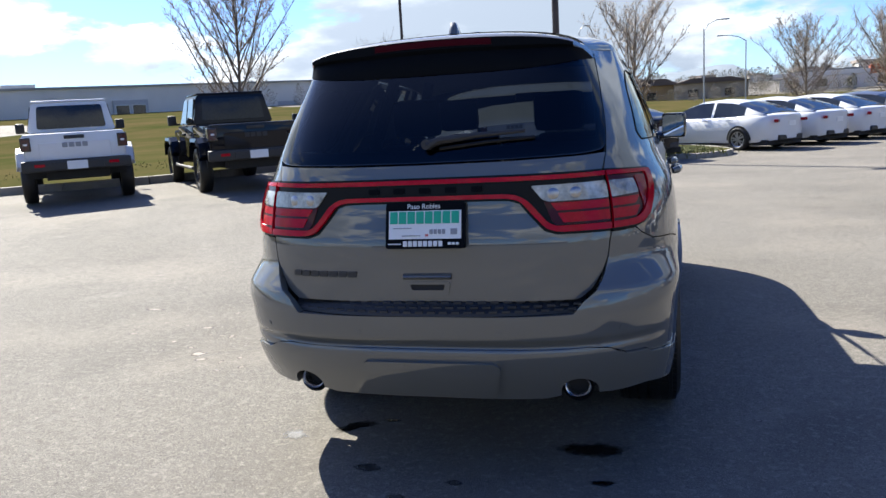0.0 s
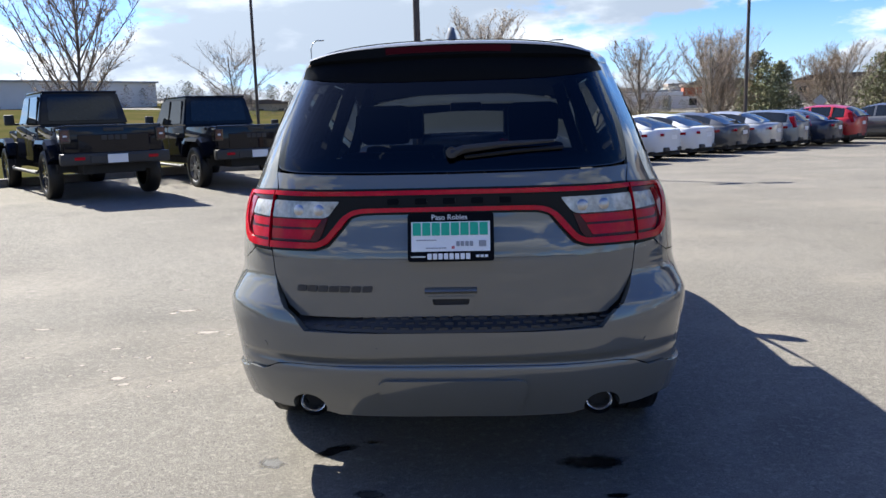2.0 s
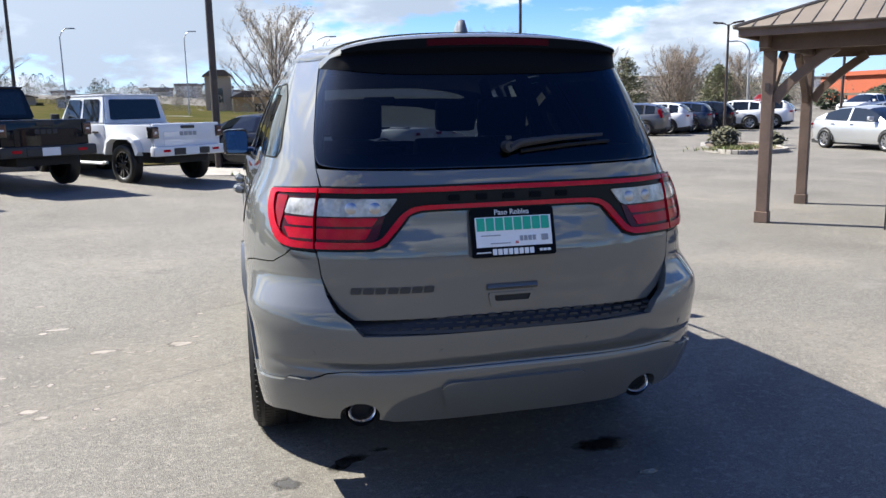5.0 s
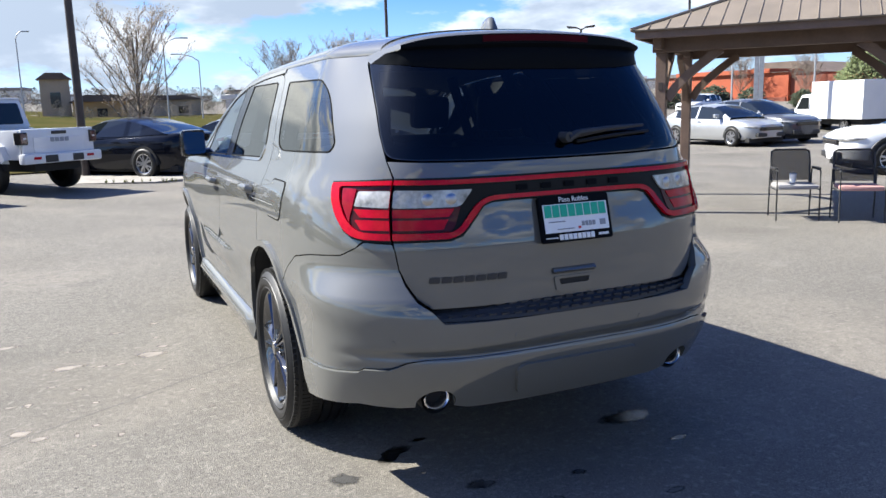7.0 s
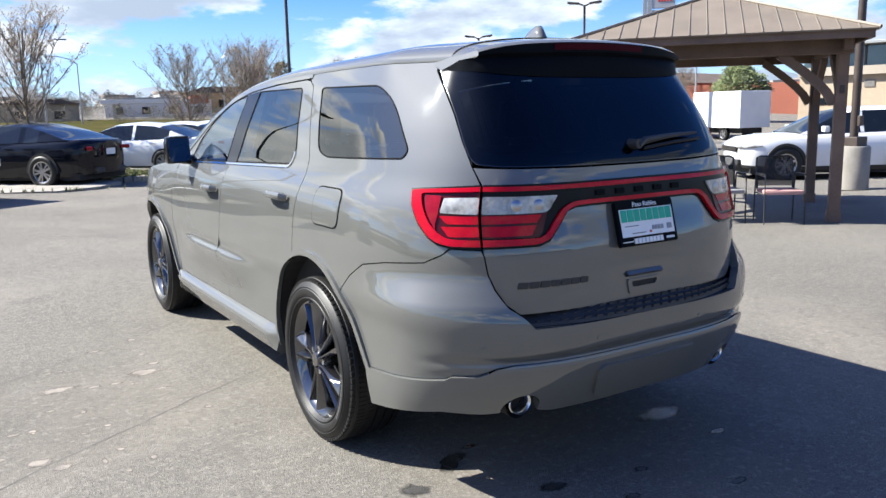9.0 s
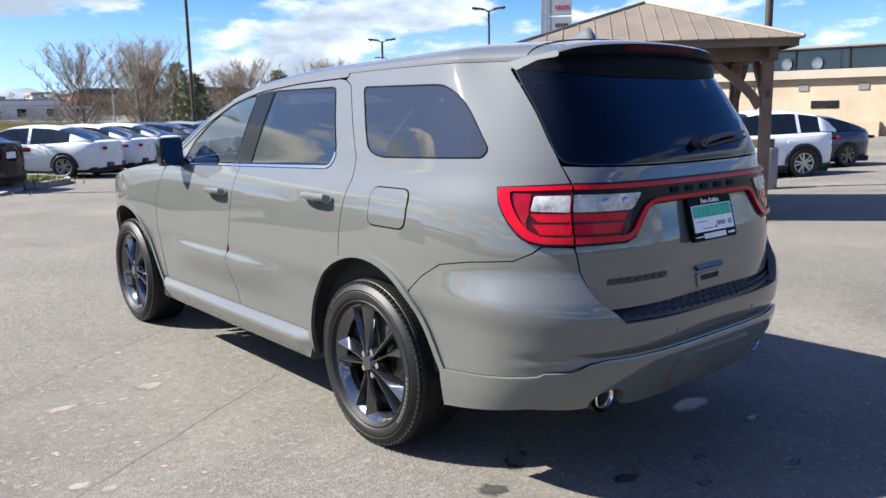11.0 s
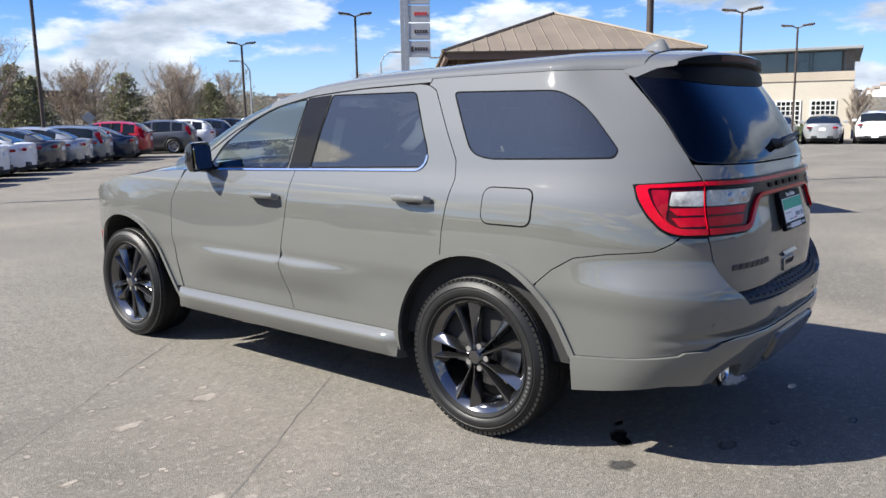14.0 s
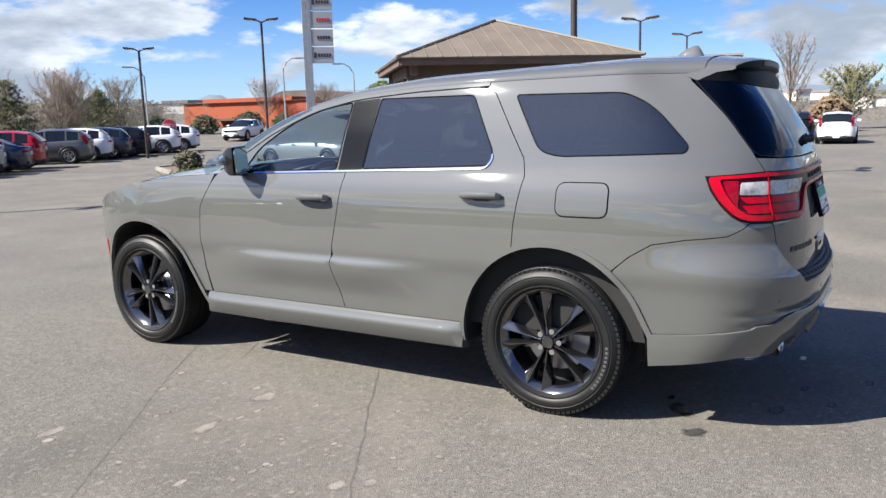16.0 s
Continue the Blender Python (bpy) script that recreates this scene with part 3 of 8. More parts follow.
def flank(side, mir):
    door = [*fd_seam, *top_line(2.28, 1.290, -0.022), *b_seam]
    d1 = panel("front_door", mir(door), PAINT, SUV, holes=[mir(front_window)], gap=0.0025)
    door = [*b_seam[::-1], *top_line(1.288, 0.50, -0.022), *c_seam, *arc(0, HZ, AR, 66, 10, 14), SD(0.50, 0.43)]
    d2 = panel("rear_door", mir(door), PAINT, SUV, holes=[mir(rear_window)], gap=0.0025)
    quarter = [*top_line(-0.60, 0.43, 0.0), *c_seam, *arc(0, HZ, AR, 68, 130, 14), *bump_seam, *lamp_side[::-1], (CUT + 0.004, 1.238), *pillar_edge[1:]]
    q = panel("quarter_panel", mir(quarter), PAINT, SUV, holes=[mir(quarter_window)], gap=0.0025)
    wing = [SD(2.495, 0.43), SD(2.405, 0.43), *[(a + 0.0, b) for a, b in [SD(2.445, 0.60), SD(2.455, 0.80), SD(2.44, 1.0), SD(2.36, 1.14), SD(2.34, 1.205)]],
            *[SD(y, z) for y, z in ((2.7, 1.185), (3.1, 1.135), (3.45, 1.055), (3.66, 0.965))], SD(3.62, 0.78), SD(3.585, 0.47), *arc(WB, HZ, AR, 10, 150, 30)]
    panel("front_wing", mir(wing), PAINT, SUV, gap=0.0025)
    roofside = [*top_line(2.30, 0.43, 0.0, 24), *top_line(0.43, 2.30, -0.019, 24)]
    panel("roof_rail", mir(roofside), PAINT, SUV, off=0.004, thick=0.01)
    rows = []
    for y in np.linspace(0.50, 2.43, 30):
        e = 0.05 * float(sstep(2.36, 2.43, y)) + 0.12 * float(sstep(0.56, 0.50, y))
        rows.append([(-side * x, y, z) for x, z in ((0.915, 0.432), (0.938, 0.424), (0.962 - e * 0.3, 0.392), (0.968 - e * 0.3, 0.380), (0.962 - e * 0.3, 0.366), (0.945, 0.300), (0.925, 0.284), (0.86, 0.280))])
    vs = [q for rr in rows for q in rr]
    fs = [(8 * i + j, 8 * i + j + 1, 8 * i + 9 + j, 8 * i + 8 + j) for i in range(29) for j in range(7)]
    fs += [tuple(range(8))[::-1], tuple(range(29 * 8, 30 * 8))]
    so = link_mesh("sill_panel", vs, fs if side < 0 else [f[::-1] for f in fs], PAINT, SUV)
    so.data.set_sharp_from_angle(angle=radians(50))
    # panes with their black borders
    for nm, w, g, par in (("front_door_pane", front_window, SIDE_GLASS, d1), ("rear_door_pane", rear_window, SIDE_PRIVACY, d2), ("quarter_pane", quarter_window, SIDE_PRIVACY, q)):
        pane = panel(nm, mir(w), g, par, off=0.0005, thick=0, gap=-0.003)
        pane.visible_shadow = g is not SIDE_GLASS
        ring = inset(dense(w), 0.003)
        panel("seal", mir(inset(dense(w), -0.002)), SEAL, par, off=0.003, thick=0.004, holes=[mir(ring)])
    # black cover of the middle pillar
    post = [SD(1.345, 1.238), SD(1.318, 1.628), SD(1.135, 1.642), SD(1.175, 1.244)]
    panel("pillar_cover", mir(post), PILLAR_BLACK, d2, off=0.003, thick=0.003)
    # bright strip below the windows
    strip = [SD(2.12, 1.207), SD(2.12, 1.217), SD(1.35, 1.236), SD(0.75, 1.2515), *[SD(0.408 - 0.058 * math.sin(a), 1.318 - 0.058 * math.cos(a)) for a in np.linspace(0, 1.75, 8)], *[SD(0.408 - 0.068 * math.sin(a), 1.318 - 0.068 * math.cos(a)) for a in np.linspace(1.75, 0, 8)], SD(0.75, 1.2415), SD(1.35, 1.226)]
    panel("belt_strip", mir(strip), CHROME, d1, off=0.006, thick=0.006)
    # wheel-arch mouldings
    for cy in (0.0, WB):
        a0 = -6 if cy == 0 else -4
        back = 155 if cy == 0 else 150
        def rim_line(r):
            q = [(cy + r * math.cos(radians(a)), HZ + r * math.sin(radians(a))) for a in np.linspace(a0, back, 34)]
            a = radians(back)
            n = (q[-1][1] - 0.345) / -math.cos(a)
            return [SD(y, z) for y, z in q + [(q[-1][0] - math.sin(a) * n * f, q[-1][1] + math.cos(a) * n * f) for f in (0.25, 0.5, 0.75, 1.0)]]
        outer, inner = rim_line(AR + 0.012), rim_line(AR - 0.014)[::-1]
        panel("arch_moulding", mir(outer + inner), PAINT, SUV, off=0.014, thick=0.022, grid=0.04)
    flap = rounded([SD(-0.045, 1.192), SD(-0.305, 1.192), SD(-0.305, 1.035), SD(-0.045, 1.035)], 0.045)
    if side > 0:
        panel("fuel_flap_gap", inset(dense(flap), -0.006), SEAL, q, off=0.0015, thick=0.001)
        panel("fuel_flap", flap, PAINT, q, off=0.0035, thick=0.002)
    # side marker
    mark = rounded([SD(3.560, 0.575), SD(3.595, 0.575), SD(3.605, 0.705), SD(3.570, 0.705)], 0.01)
    panel("side_marker", mir(mark), AMBER, SUV, off=0.006, thick=0.008)
    # door handles
    for y, z in ((1.485, 1.075), (0.37, 1.112)):
        # flat black patch paints the shade of the body-coloured cup
        cup = rounded([SD(y + 0.05, z - 0.020), SD(y + 0.05, z + 0.024), SD(y - 0.055, z + 0.024), SD(y - 0.055, z - 0.020)], 0.02)
        par = d1 if y > 1 else d2
        panel("handle_cup_shade", mir(cup), BLACK_TRIM, par, off=0.001, thick=0.001)
        s0, _ = SD(y, z)
        pts = []
        for dy, lift in ((0.118, 0.010), (0.10, 0.030), (0.05, 0.044), (-0.05, 0.046), (-0.095, 0.036), (-0.112, 0.010)):
            p = skin(np.array(s0 - dy * -1.0), np.array(z + 0.004)) + skin_normal(np.array(s0), np.array(z)) * lift
            pts.append((side * p[0], p[1], p[2]))
        bm = tube(pts, [0.012, 0.016, 0.016, 0.016, 0.017, 0.013], 10)
        for v in bm.verts:
            v.co.z = z + (v.co.z - z) * 1.15
        part("door_handle", bm, PAINT, par, smooth=True)
    # mirror
    X = -side * 0.995
    bm = box(-0.090, 0.090, -0.046, 0.046, -0.095, 0.095, 0.036)
    for v in bm.verts:
        k = 1 - 0.30 * float(sstep(-0.03, 0.046, v.co.y))
        v.co.x, v.co.z = v.co.x * k, v.co.z * k
        v.co.z -= 0.02 * v.co.x * -side
    bmesh.ops.transform(bm, matrix=pose(X, 2.06, 1.295, 0, 0, side * 14), verts=bm.verts)
    mir_ob = part("door_mirror", bm, BLACK_GLOSS, SUV, "gloss black mirror housing", smooth=True)
    pl = rounded([(-0.074, -0.076), (0.074, -0.076), (0.074, 0.076), (-0.074, 0.076)], 0.03)
    part("mirror_glass", prism(pl, 0.0, 0.004, "y"), mat_mirror, mir_ob).matrix_local = pose(X, 2.06, 1.295, 0, 0, side * 14) @ pose(0, -0.053, 0, -5 if side > 0 else 4, 0, 0)
    part("mirror_arm", tube([(-side * 0.84, 2.09, 1.225), (-side * 0.93, 2.08, 1.225), (-side * 0.99, 2.07, 1.24)], [0.035, 0.03, 0.03]), BLACK_GLOSS, mir_ob, smooth=True)
    # inner shell and arch liners, dark
    for cy in (0.0, WB):
        bm = bmesh.new()
        n = 20
        for k in range(n):
            a0, a1 = radians(-8 + 190 * k / n), radians(-8 + 190 * (k + 1) / n)
            edge = lambda a: abs(float(skin(*SD(cy + 0.492 * math.cos(a), HZ + 0.492 * math.sin(a)))[0])) - 0.012
            q4 = [bm.verts.new((-side * x, cy + 0.492 * math.cos(a), HZ + 0.492 * math.sin(a))) for a, x in ((a0, edge(a0)), (a1, edge(a1)), (a1, 0.60), (a0, 0.60))]
            bm.faces.new(q4)
        add_box(bm, -side * 0.60, -side * 0.615, cy - 0.5, cy + 0.5, 0.25, 0.9)
        part("arch_liner", bm, DARK, SUV)


mat_mirror = mat("mirror_silver", (0.85, 0.88, 0.90), 0.01, 1.0, var=0.01)
both(flank)


def tail():
    gate_low = [*gate_edge, *[(-a, b) for a, b in gate_edge[::-1]]]
    gate = [RR(-0.674, 1.306), (CUT - 0.001, 1.235), (CUT - 0.001, 1.0), *gate_low, (-CUT + 0.001, 1.0), (-CUT + 0.001, 1.235), RR(0.674, 1.306), RR(0.60, 1.302), RR(0.3, 1.295), RR(0, 1.293), RR(-0.3, 1.295), RR(-0.60, 1.302)]
    g = panel("tailgate", gate, PAINT, SUV, gap=0.003, thick=0.02)
    glass_out = rounded([RR(-0.671, 1.322), RR(-0.60, 1.310), RR(-0.3, 1.304), RR(0, 1.302), RR(0.3, 1.304), RR(0.60, 1.310), RR(0.671, 1.322), RR(0.667, 1.40), RR(0.651, 1.50), RR(0.632, 1.60), RR(0.610, 1.685), RR(-0.610, 1.685), RR(-0.632, 1.60), RR(-0.651, 1.50), RR(-0.667, 1.40)],
                        [0.05, 0.05, 0, 0, 0, 0.05, 0.05, 0, 0, 0, 0, 0, 0, 0, 0])
    panel("rear_pane", glass_out, REAR_GLASS, g, off=0.002, thick=0)
    panel("rear_pane_border", inset(dense(glass_out), -0.004), BLACK_GLOSS, g, off=0.0, thick=0.012, holes=[inset(dense(glass_out), 0.045)])
    # lamps: a red outline that runs right across, clear and red lenses inside it
    inner = [RR(-0.50, 1.020), RR(-0.455, 1.035), RR(-0.40, 1.095), RR(-0.365, 1.138), RR(-0.325, 1.150), RR(-0.25, 1.152)]
    left = [RR(-0.25, 1.237), (CUT, 1.238), tail_tip, *lamp_side[1:], (CUT, 1.018), *inner]
    outline = left + mirror(left)
    hole_l = [RR(-0.25, 1.217), (CUT, 1.218), SD(-0.785, 1.208), SD(-0.806, 1.165), SD(-0.845, 1.105), SD(-0.885, 1.066), SD(-0.915, 1.050), (CUT + 0.05, 1.046), (CUT, 1.046), RR(-0.492, 1.046), RR(-0.462, 1.062), RR(-0.395, 1.142), RR(-0.357, 1.165), RR(-0.32, 1.171), RR(-0.25, 1.172)]
    hole = hole_l + mirror(hole_l)

    def cut_piece(name, poly, material, off, thick, parent, label="", holes=()):
        for lo, hi, par, nm in ((CUT + 0.004, 9, SUV, name), (-CUT + 0.004, CUT - 0.004, g, name), (-9, -CUT - 0.004, SUV, name)):
            q = poly
            hs = list(holes)
            if lo > -9:
                q, hs = clip(q, lo, 1), [clip(h, lo, 1) for h in hs]
            if hi < 9 and q:
                q, hs = clip(q, hi, -1), [clip(h, hi, -1) for h in hs]
            if len(q) > 2:
                panel(nm, q, material, par, off=off, thick=thick, label=label, grid=0.04, holes=[h for h in hs if len(h) > 2])

    cut_piece("lamp_base", inset(dense(outline), -0.005), LAMP_BASE, 0.004, 0.006, SUV, "gloss black lamp base")
    # the red outline as one ring, cut at the tailgate gaps
    q = inset(dense(rounded(outline, 0.022)), 0.004)
    h = dense(rounded(hole, 0.016))
    for lo, hi, par in ((CUT + 0.004, 9, SUV), (-CUT + 0.004, CUT - 0.004, g), (-9, -CUT - 0.004, SUV)):
        qq, hh = q, h
        if lo > -9:
            qq, hh = clip(qq, lo, 1), clip(hh, lo, 1)
        if hi < 9:
            qq, hh = clip(qq, hi, -1), clip(hh, hi, -1)
        if par is g:
            panel("light_bar", qq, RED_LENS, g, off=0.016, thick=0.014, holes=[hh], grid=0.04, label="red light bar across the tailgate")
        else:
            # the hole is open towards the gap: join both loops
            k = lo if lo > -9 else hi
            eps = 0.0005 if lo > -9 else -0.0005
            hh = [(s + eps, z) if abs(s - k) < 1e-9 else (s, z) for s, z in hh]
            panel("lamp_outline", qq, RED_LENS, par, off=0.016, thick=0.014, holes=[hh], grid=0.04, label="red lamp outline")
    for side in (1, -1):
        m = (lambda p: p) if side > 0 else mirror
        for lens, material, off in (([(CUT + 0.006, 1.137), (CUT + 0.006, 1.198), SD(-0.872, 1.194), SD(-0.872, 1.141)], CLEAR_LENS, 0.011),
                                    ([(CUT - 0.006, 1.137), (CUT - 0.006, 1.200), RR(-0.405, 1.198), RR(-0.445, 1.146), RR(-0.465, 1.137)], CLEAR_LENS, 0.011)):
            panel("reversing_lens", m(rounded(lens, 0.008)), material, SUV if lens[0][0] > CUT else g, off=off, thick=0.006, grid=0.04, label="clear reversing lamp lens")
        for x in (-0.485, -0.565):
            s_, z_ = m([RR(x, 1.166)])[0]
            pc, nc = skin(np.array(s_), np.array(z_)), skin_normal(np.array(s_), np.array(z_))
            part("bulb_reflector", rod(pc + nc * 0.009, pc + nc * 0.0145, 0.024, 0.016, 16), STEEL, g, "round reflector behind the clear lens", smooth=True)
        for z0, z1, x1, y1 in ((1.102, 1.131, -0.475, -0.872), (1.057, 1.093, -0.500, -0.885)):
            panel("red_lens", m(rounded([(CUT - 0.006, z0), (CUT - 0.006, z1), RR(x1, z1), RR(x1 - 0.022, z0)], 0.005)), RED_LENS, g, off=0.010, thick=0.005, grid=0.04)
            panel("red_lens", m(rounded([(CUT + 0.006, z0), (CUT + 0.006, z1), SD(y1, z1), SD(y1 - 0.03, z0)], 0.005)), RED_LENS, SUV, off=0.010, thick=0.005, grid=0.04)
        hl = clip(dense(hole_l), CUT + 0.006, 1)
        panel("red_backing", m(inset(hl, 0.001)), RED_BACK, SUV, off=0.0075, thick=0.003, grid=0.04, label="deep red lamp backing")
        panel("red_backing", m([(CUT - 0.005, 1.050), (CUT - 0.005, 1.137), RR(-0.452, 1.137), RR(-0.478, 1.070), RR(-0.495, 1.050)]), RED_BACK, g, off=0.0075, thick=0.003, grid=0.04)
        curve = [SD(-0.802, 1.202), SD(-0.862, 1.202), SD(-0.868, 1.135), SD(-0.866, 1.100), SD(-0.878, 1.054), SD(-0.888, 1.052), SD(-0.868, 1.082), SD(-0.822, 1.15)]
        panel("red_lens", m(rounded(curve, 0.006)), RED_DEEP, SUV, off=0.012, thick=0.006, grid=0.04, label="red lens curving round the clear one")
    # small raised blocks on the black bar between the red lines
    for x in (-0.205, -0.103, 0.0, 0.103, 0.205):
        panel("badge_block", rounded([RR(x - 0.022, 1.183), RR(x + 0.022, 1.183), RR(x + 0.022, 1.205), RR(x - 0.022, 1.205)], 0.006), UNDER_BLACK, g, off=0.010, thick=0.005, grid=0.03)
    # badge on the tailgate: seven dark bars
    for k in range(7):
        x = -0.585 + k * 0.0425
        panel("badge_block", rounded([RR(x, 0.863), RR(x + 0.037, 0.863), RR(x + 0.041, 0.886), RR(x + 0.004, 0.886)], 0.006), BLACK_TRIM, g, off=0.004, thick=0.004, grid=0.03)
    # handle of the tailgate: a grip lip over a framed hollow
    panel("handle_recess", rounded([RR(-0.068, 0.806), RR(0.068, 0.806), RR(0.074, 0.840), RR(-0.074, 0.840)], 0.008), DARK, g, off=0.0012, thick=0.001, grid=0.03)
    panel("handle_frame", rounded([RR(-0.080, 0.786), RR(0.080, 0.786), RR(0.092, 0.846), RR(-0.092, 0.846)], 0.014), PAINT, g, off=0.007, thick=0.007, grid=0.03,
          holes=[rounded([RR(-0.064, 0.814), RR(0.064, 0.814), RR(0.070, 0.836), RR(-0.070, 0.836)], 0.007)])
    lip = [[], [], []]
    for x in np.linspace(-0.096, 0.096, 15):
        for row, z, o in zip(lip, (0.855, 0.866, 0.879), (0.003, 0.015, 0.002)):
            q_s, q_z = RR(float(x), z)
            row.append(skin(np.array(q_s), np.array(q_z)) + skin_normal(np.array(q_s), np.array(q_z)) * o)
    vv = [tuple(map(float, p)) for row in lip for p in row]
    link_mesh("gate_handle", vv, [(15 * j + i, 15 * j + i + 1, 15 * (j + 1) + i + 1, 15 * (j + 1) + i) for j in range(2) for i in range(14)], PAINT, g, smooth=False)
    # bumper
    seam = bump_seam
    left = [RR(-0.30, 0.722), RR(-0.548, 0.724), RR(-0.582, 0.768)] + [*gate_edge[::-1][1:], (CUT + 0.003, 1.010), SD(-0.925, 1.014), *seam[::-1], *arc(0, HZ, AR, 131, 168, 10), *crease[::-1]]
    bpoly = left + mirror(left)
    b = panel("rear_bumper", bpoly, PAINT, SUV, bump=True, thick=0.035, gap=0.002, grid=0.024, label="grey painted bumper")
    # valance with hollows round the exhaust tips
    tip = []
    for a in np.linspace(-15, 195, 16):
        tip.append(RR(-0.555 + 0.064 * math.cos(radians(a)), 0.405 + 0.060 * math.sin(radians(a))))
    left = [*crease, SD(-0.525, 0.44), SD(-0.565, 0.325), SD(-0.70, 0.345), SD(-0.93, 0.395), RR(-0.66, 0.385), *tip[::-1], RR(-0.44, 0.374), RR(-0.20, 0.370)]
    v = panel("valance", left + mirror(left), PAINT, SUV, off=0.014, thick=0.045, bump=True, gap=0.001, grid=0.03, label="grey lower valance")
    for x in (-0.315, 0.315):
        panel("valance_seam", [RR(x - 0.002, 0.380), RR(x + 0.002, 0.380), RR(x + 0.002, 0.555), RR(x - 0.002, 0.555)], DARK, v, off=0.0125, thick=0, bump=True, grid=0.03)
    panel("valance_insert", rounded([RR(-0.25, 0.405), RR(0.25, 0.405), RR(0.28, 0.525), RR(0.255, 0.545), RR(-0.255, 0.545), RR(-0.28, 0.525)], 0.03), PAINT, v, off=0.028, thick=0.019, bump=True)
    # tread plate on top of the bumper
    bm = bmesh.new()
    for i in range(24):
        x0, x1 = -0.575 + i * 1.15 / 24, -0.575 + (i + 1) * 1.15 / 24
        for j in range(3):
            y0 = lambda x: -1.185 + 0.10 * (abs(x) / 0.575) ** 2.6 + 0.021 * j
            add_box(bm, x0 + 0.004 + 0.02 * (j % 2), x1 - 0.012 + 0.02 * (j % 2), y0(x0) - 0.004, y0(x0) + 0.014, 0.732 + 0.0135 * j, 0.742 + 0.0135 * j, 0.002)
    part("step_pad_ribs", bm, BLACK_TRIM, b)
    rows = []
    for x in np.linspace(-0.592, 0.592, 40):
        y = -1.196 + 0.10 * (abs(x) / 0.575) ** 2.6
        rows.append([(x, y + 0.004, 0.722), (x, y + 0.008, 0.733), (x, y + 0.055, 0.764), (x, y + 0.14, 0.768)])
    vv = [p for r in rows for p in r]
    ff = [(4 * i + j, 4 * i + j + 1, 4 * i + 5 + j, 4 * i + 4 + j) for i in range(39) for j in range(3)]
    link_mesh("step_pad", vv, [f[::-1] for f in ff], BLACK_TRIM, b, "black ribbed step pad", smooth=False)
    # sensors
    for x in (-0.70, -0.28, 0.28, 0.70):
        s, z = RR(x, 0.655)
        p, n = skin(np.array(s), np.array(z), True), skin_normal(np.array(s), np.array(z), True)
        part("parking_sensor", rod(p - n * 0.004, p + n * 0.002, 0.010, n=14), PAINT, b)
    # exhaust tips
    for x in (-0.555, 0.555):
        bm = lathe([(0.040, 0.16), (0.046, 0.16), (0.050, 0.0), (0.052, -0.010), (0.049, -0.015), (0.043, -0.010), (0.040, 0.002), (0.039, 0.14)], 28)
        bmesh.ops.transform(bm, matrix=pose(x, -1.036, 0.412, 0, 0, 90) @ Matrix.Diagonal((1, 1.0, 0.86, 1)), verts=bm.verts)
        t = part("exhaust_tip", bm, TIP_STEEL, SUV, "chrome exhaust tip", smooth=True)
        part("exhaust_bore", rod((x, -1.00, 0.410), (x, -0.75, 0.42), 0.036, 0.04, 18), DARK, t)
        bm = lathe([(0.060, 0.0), (0.058, 0.10), (0.0, 0.16)], 24)
        bmesh.ops.transform(bm, matrix=pose(x, -1.035, 0.408, 0, 0, 90), verts=bm.verts)
        part("exhaust_hollow", bm, DARK, v)
    # wiper
    wp = []
    for x, z in ((0.012, 1.352), (0.06, 1.366), (0.20, 1.380), (0.385, 1.388)):
        s, _ = RR(x, z)
        wp.append(skin(np.array(s), np.array(z)) + skin_normal(np.array(s), np.array(z)) * 0.03)
    w = part("rear_wiper", tube(wp, [0.017, 0.016, 0.011, 0.006], 8), BLACK_TRIM, g, "black rear wiper arm", smooth=True)
    part("wiper_boss", rod(wp[0] + np.array((0, 0.05, 0.0)), wp[0] + np.array((0, -0.012, 0.004)), 0.024, 0.019, 14), BLACK_TRIM, w, smooth=True)
    wp = [skin(np.array(RR(x, z)[0]), np.array(z)) + skin_normal(np.array(RR(x, z)[0]), np.array(z)) * 0.012 for x, z in ((0.06, 1.345), (0.24, 1.362), (0.42, 1.372))]
    part("wiper_blade", tube(wp, 0.007, 6), RUBBER, w)
    return g


gate = tail()


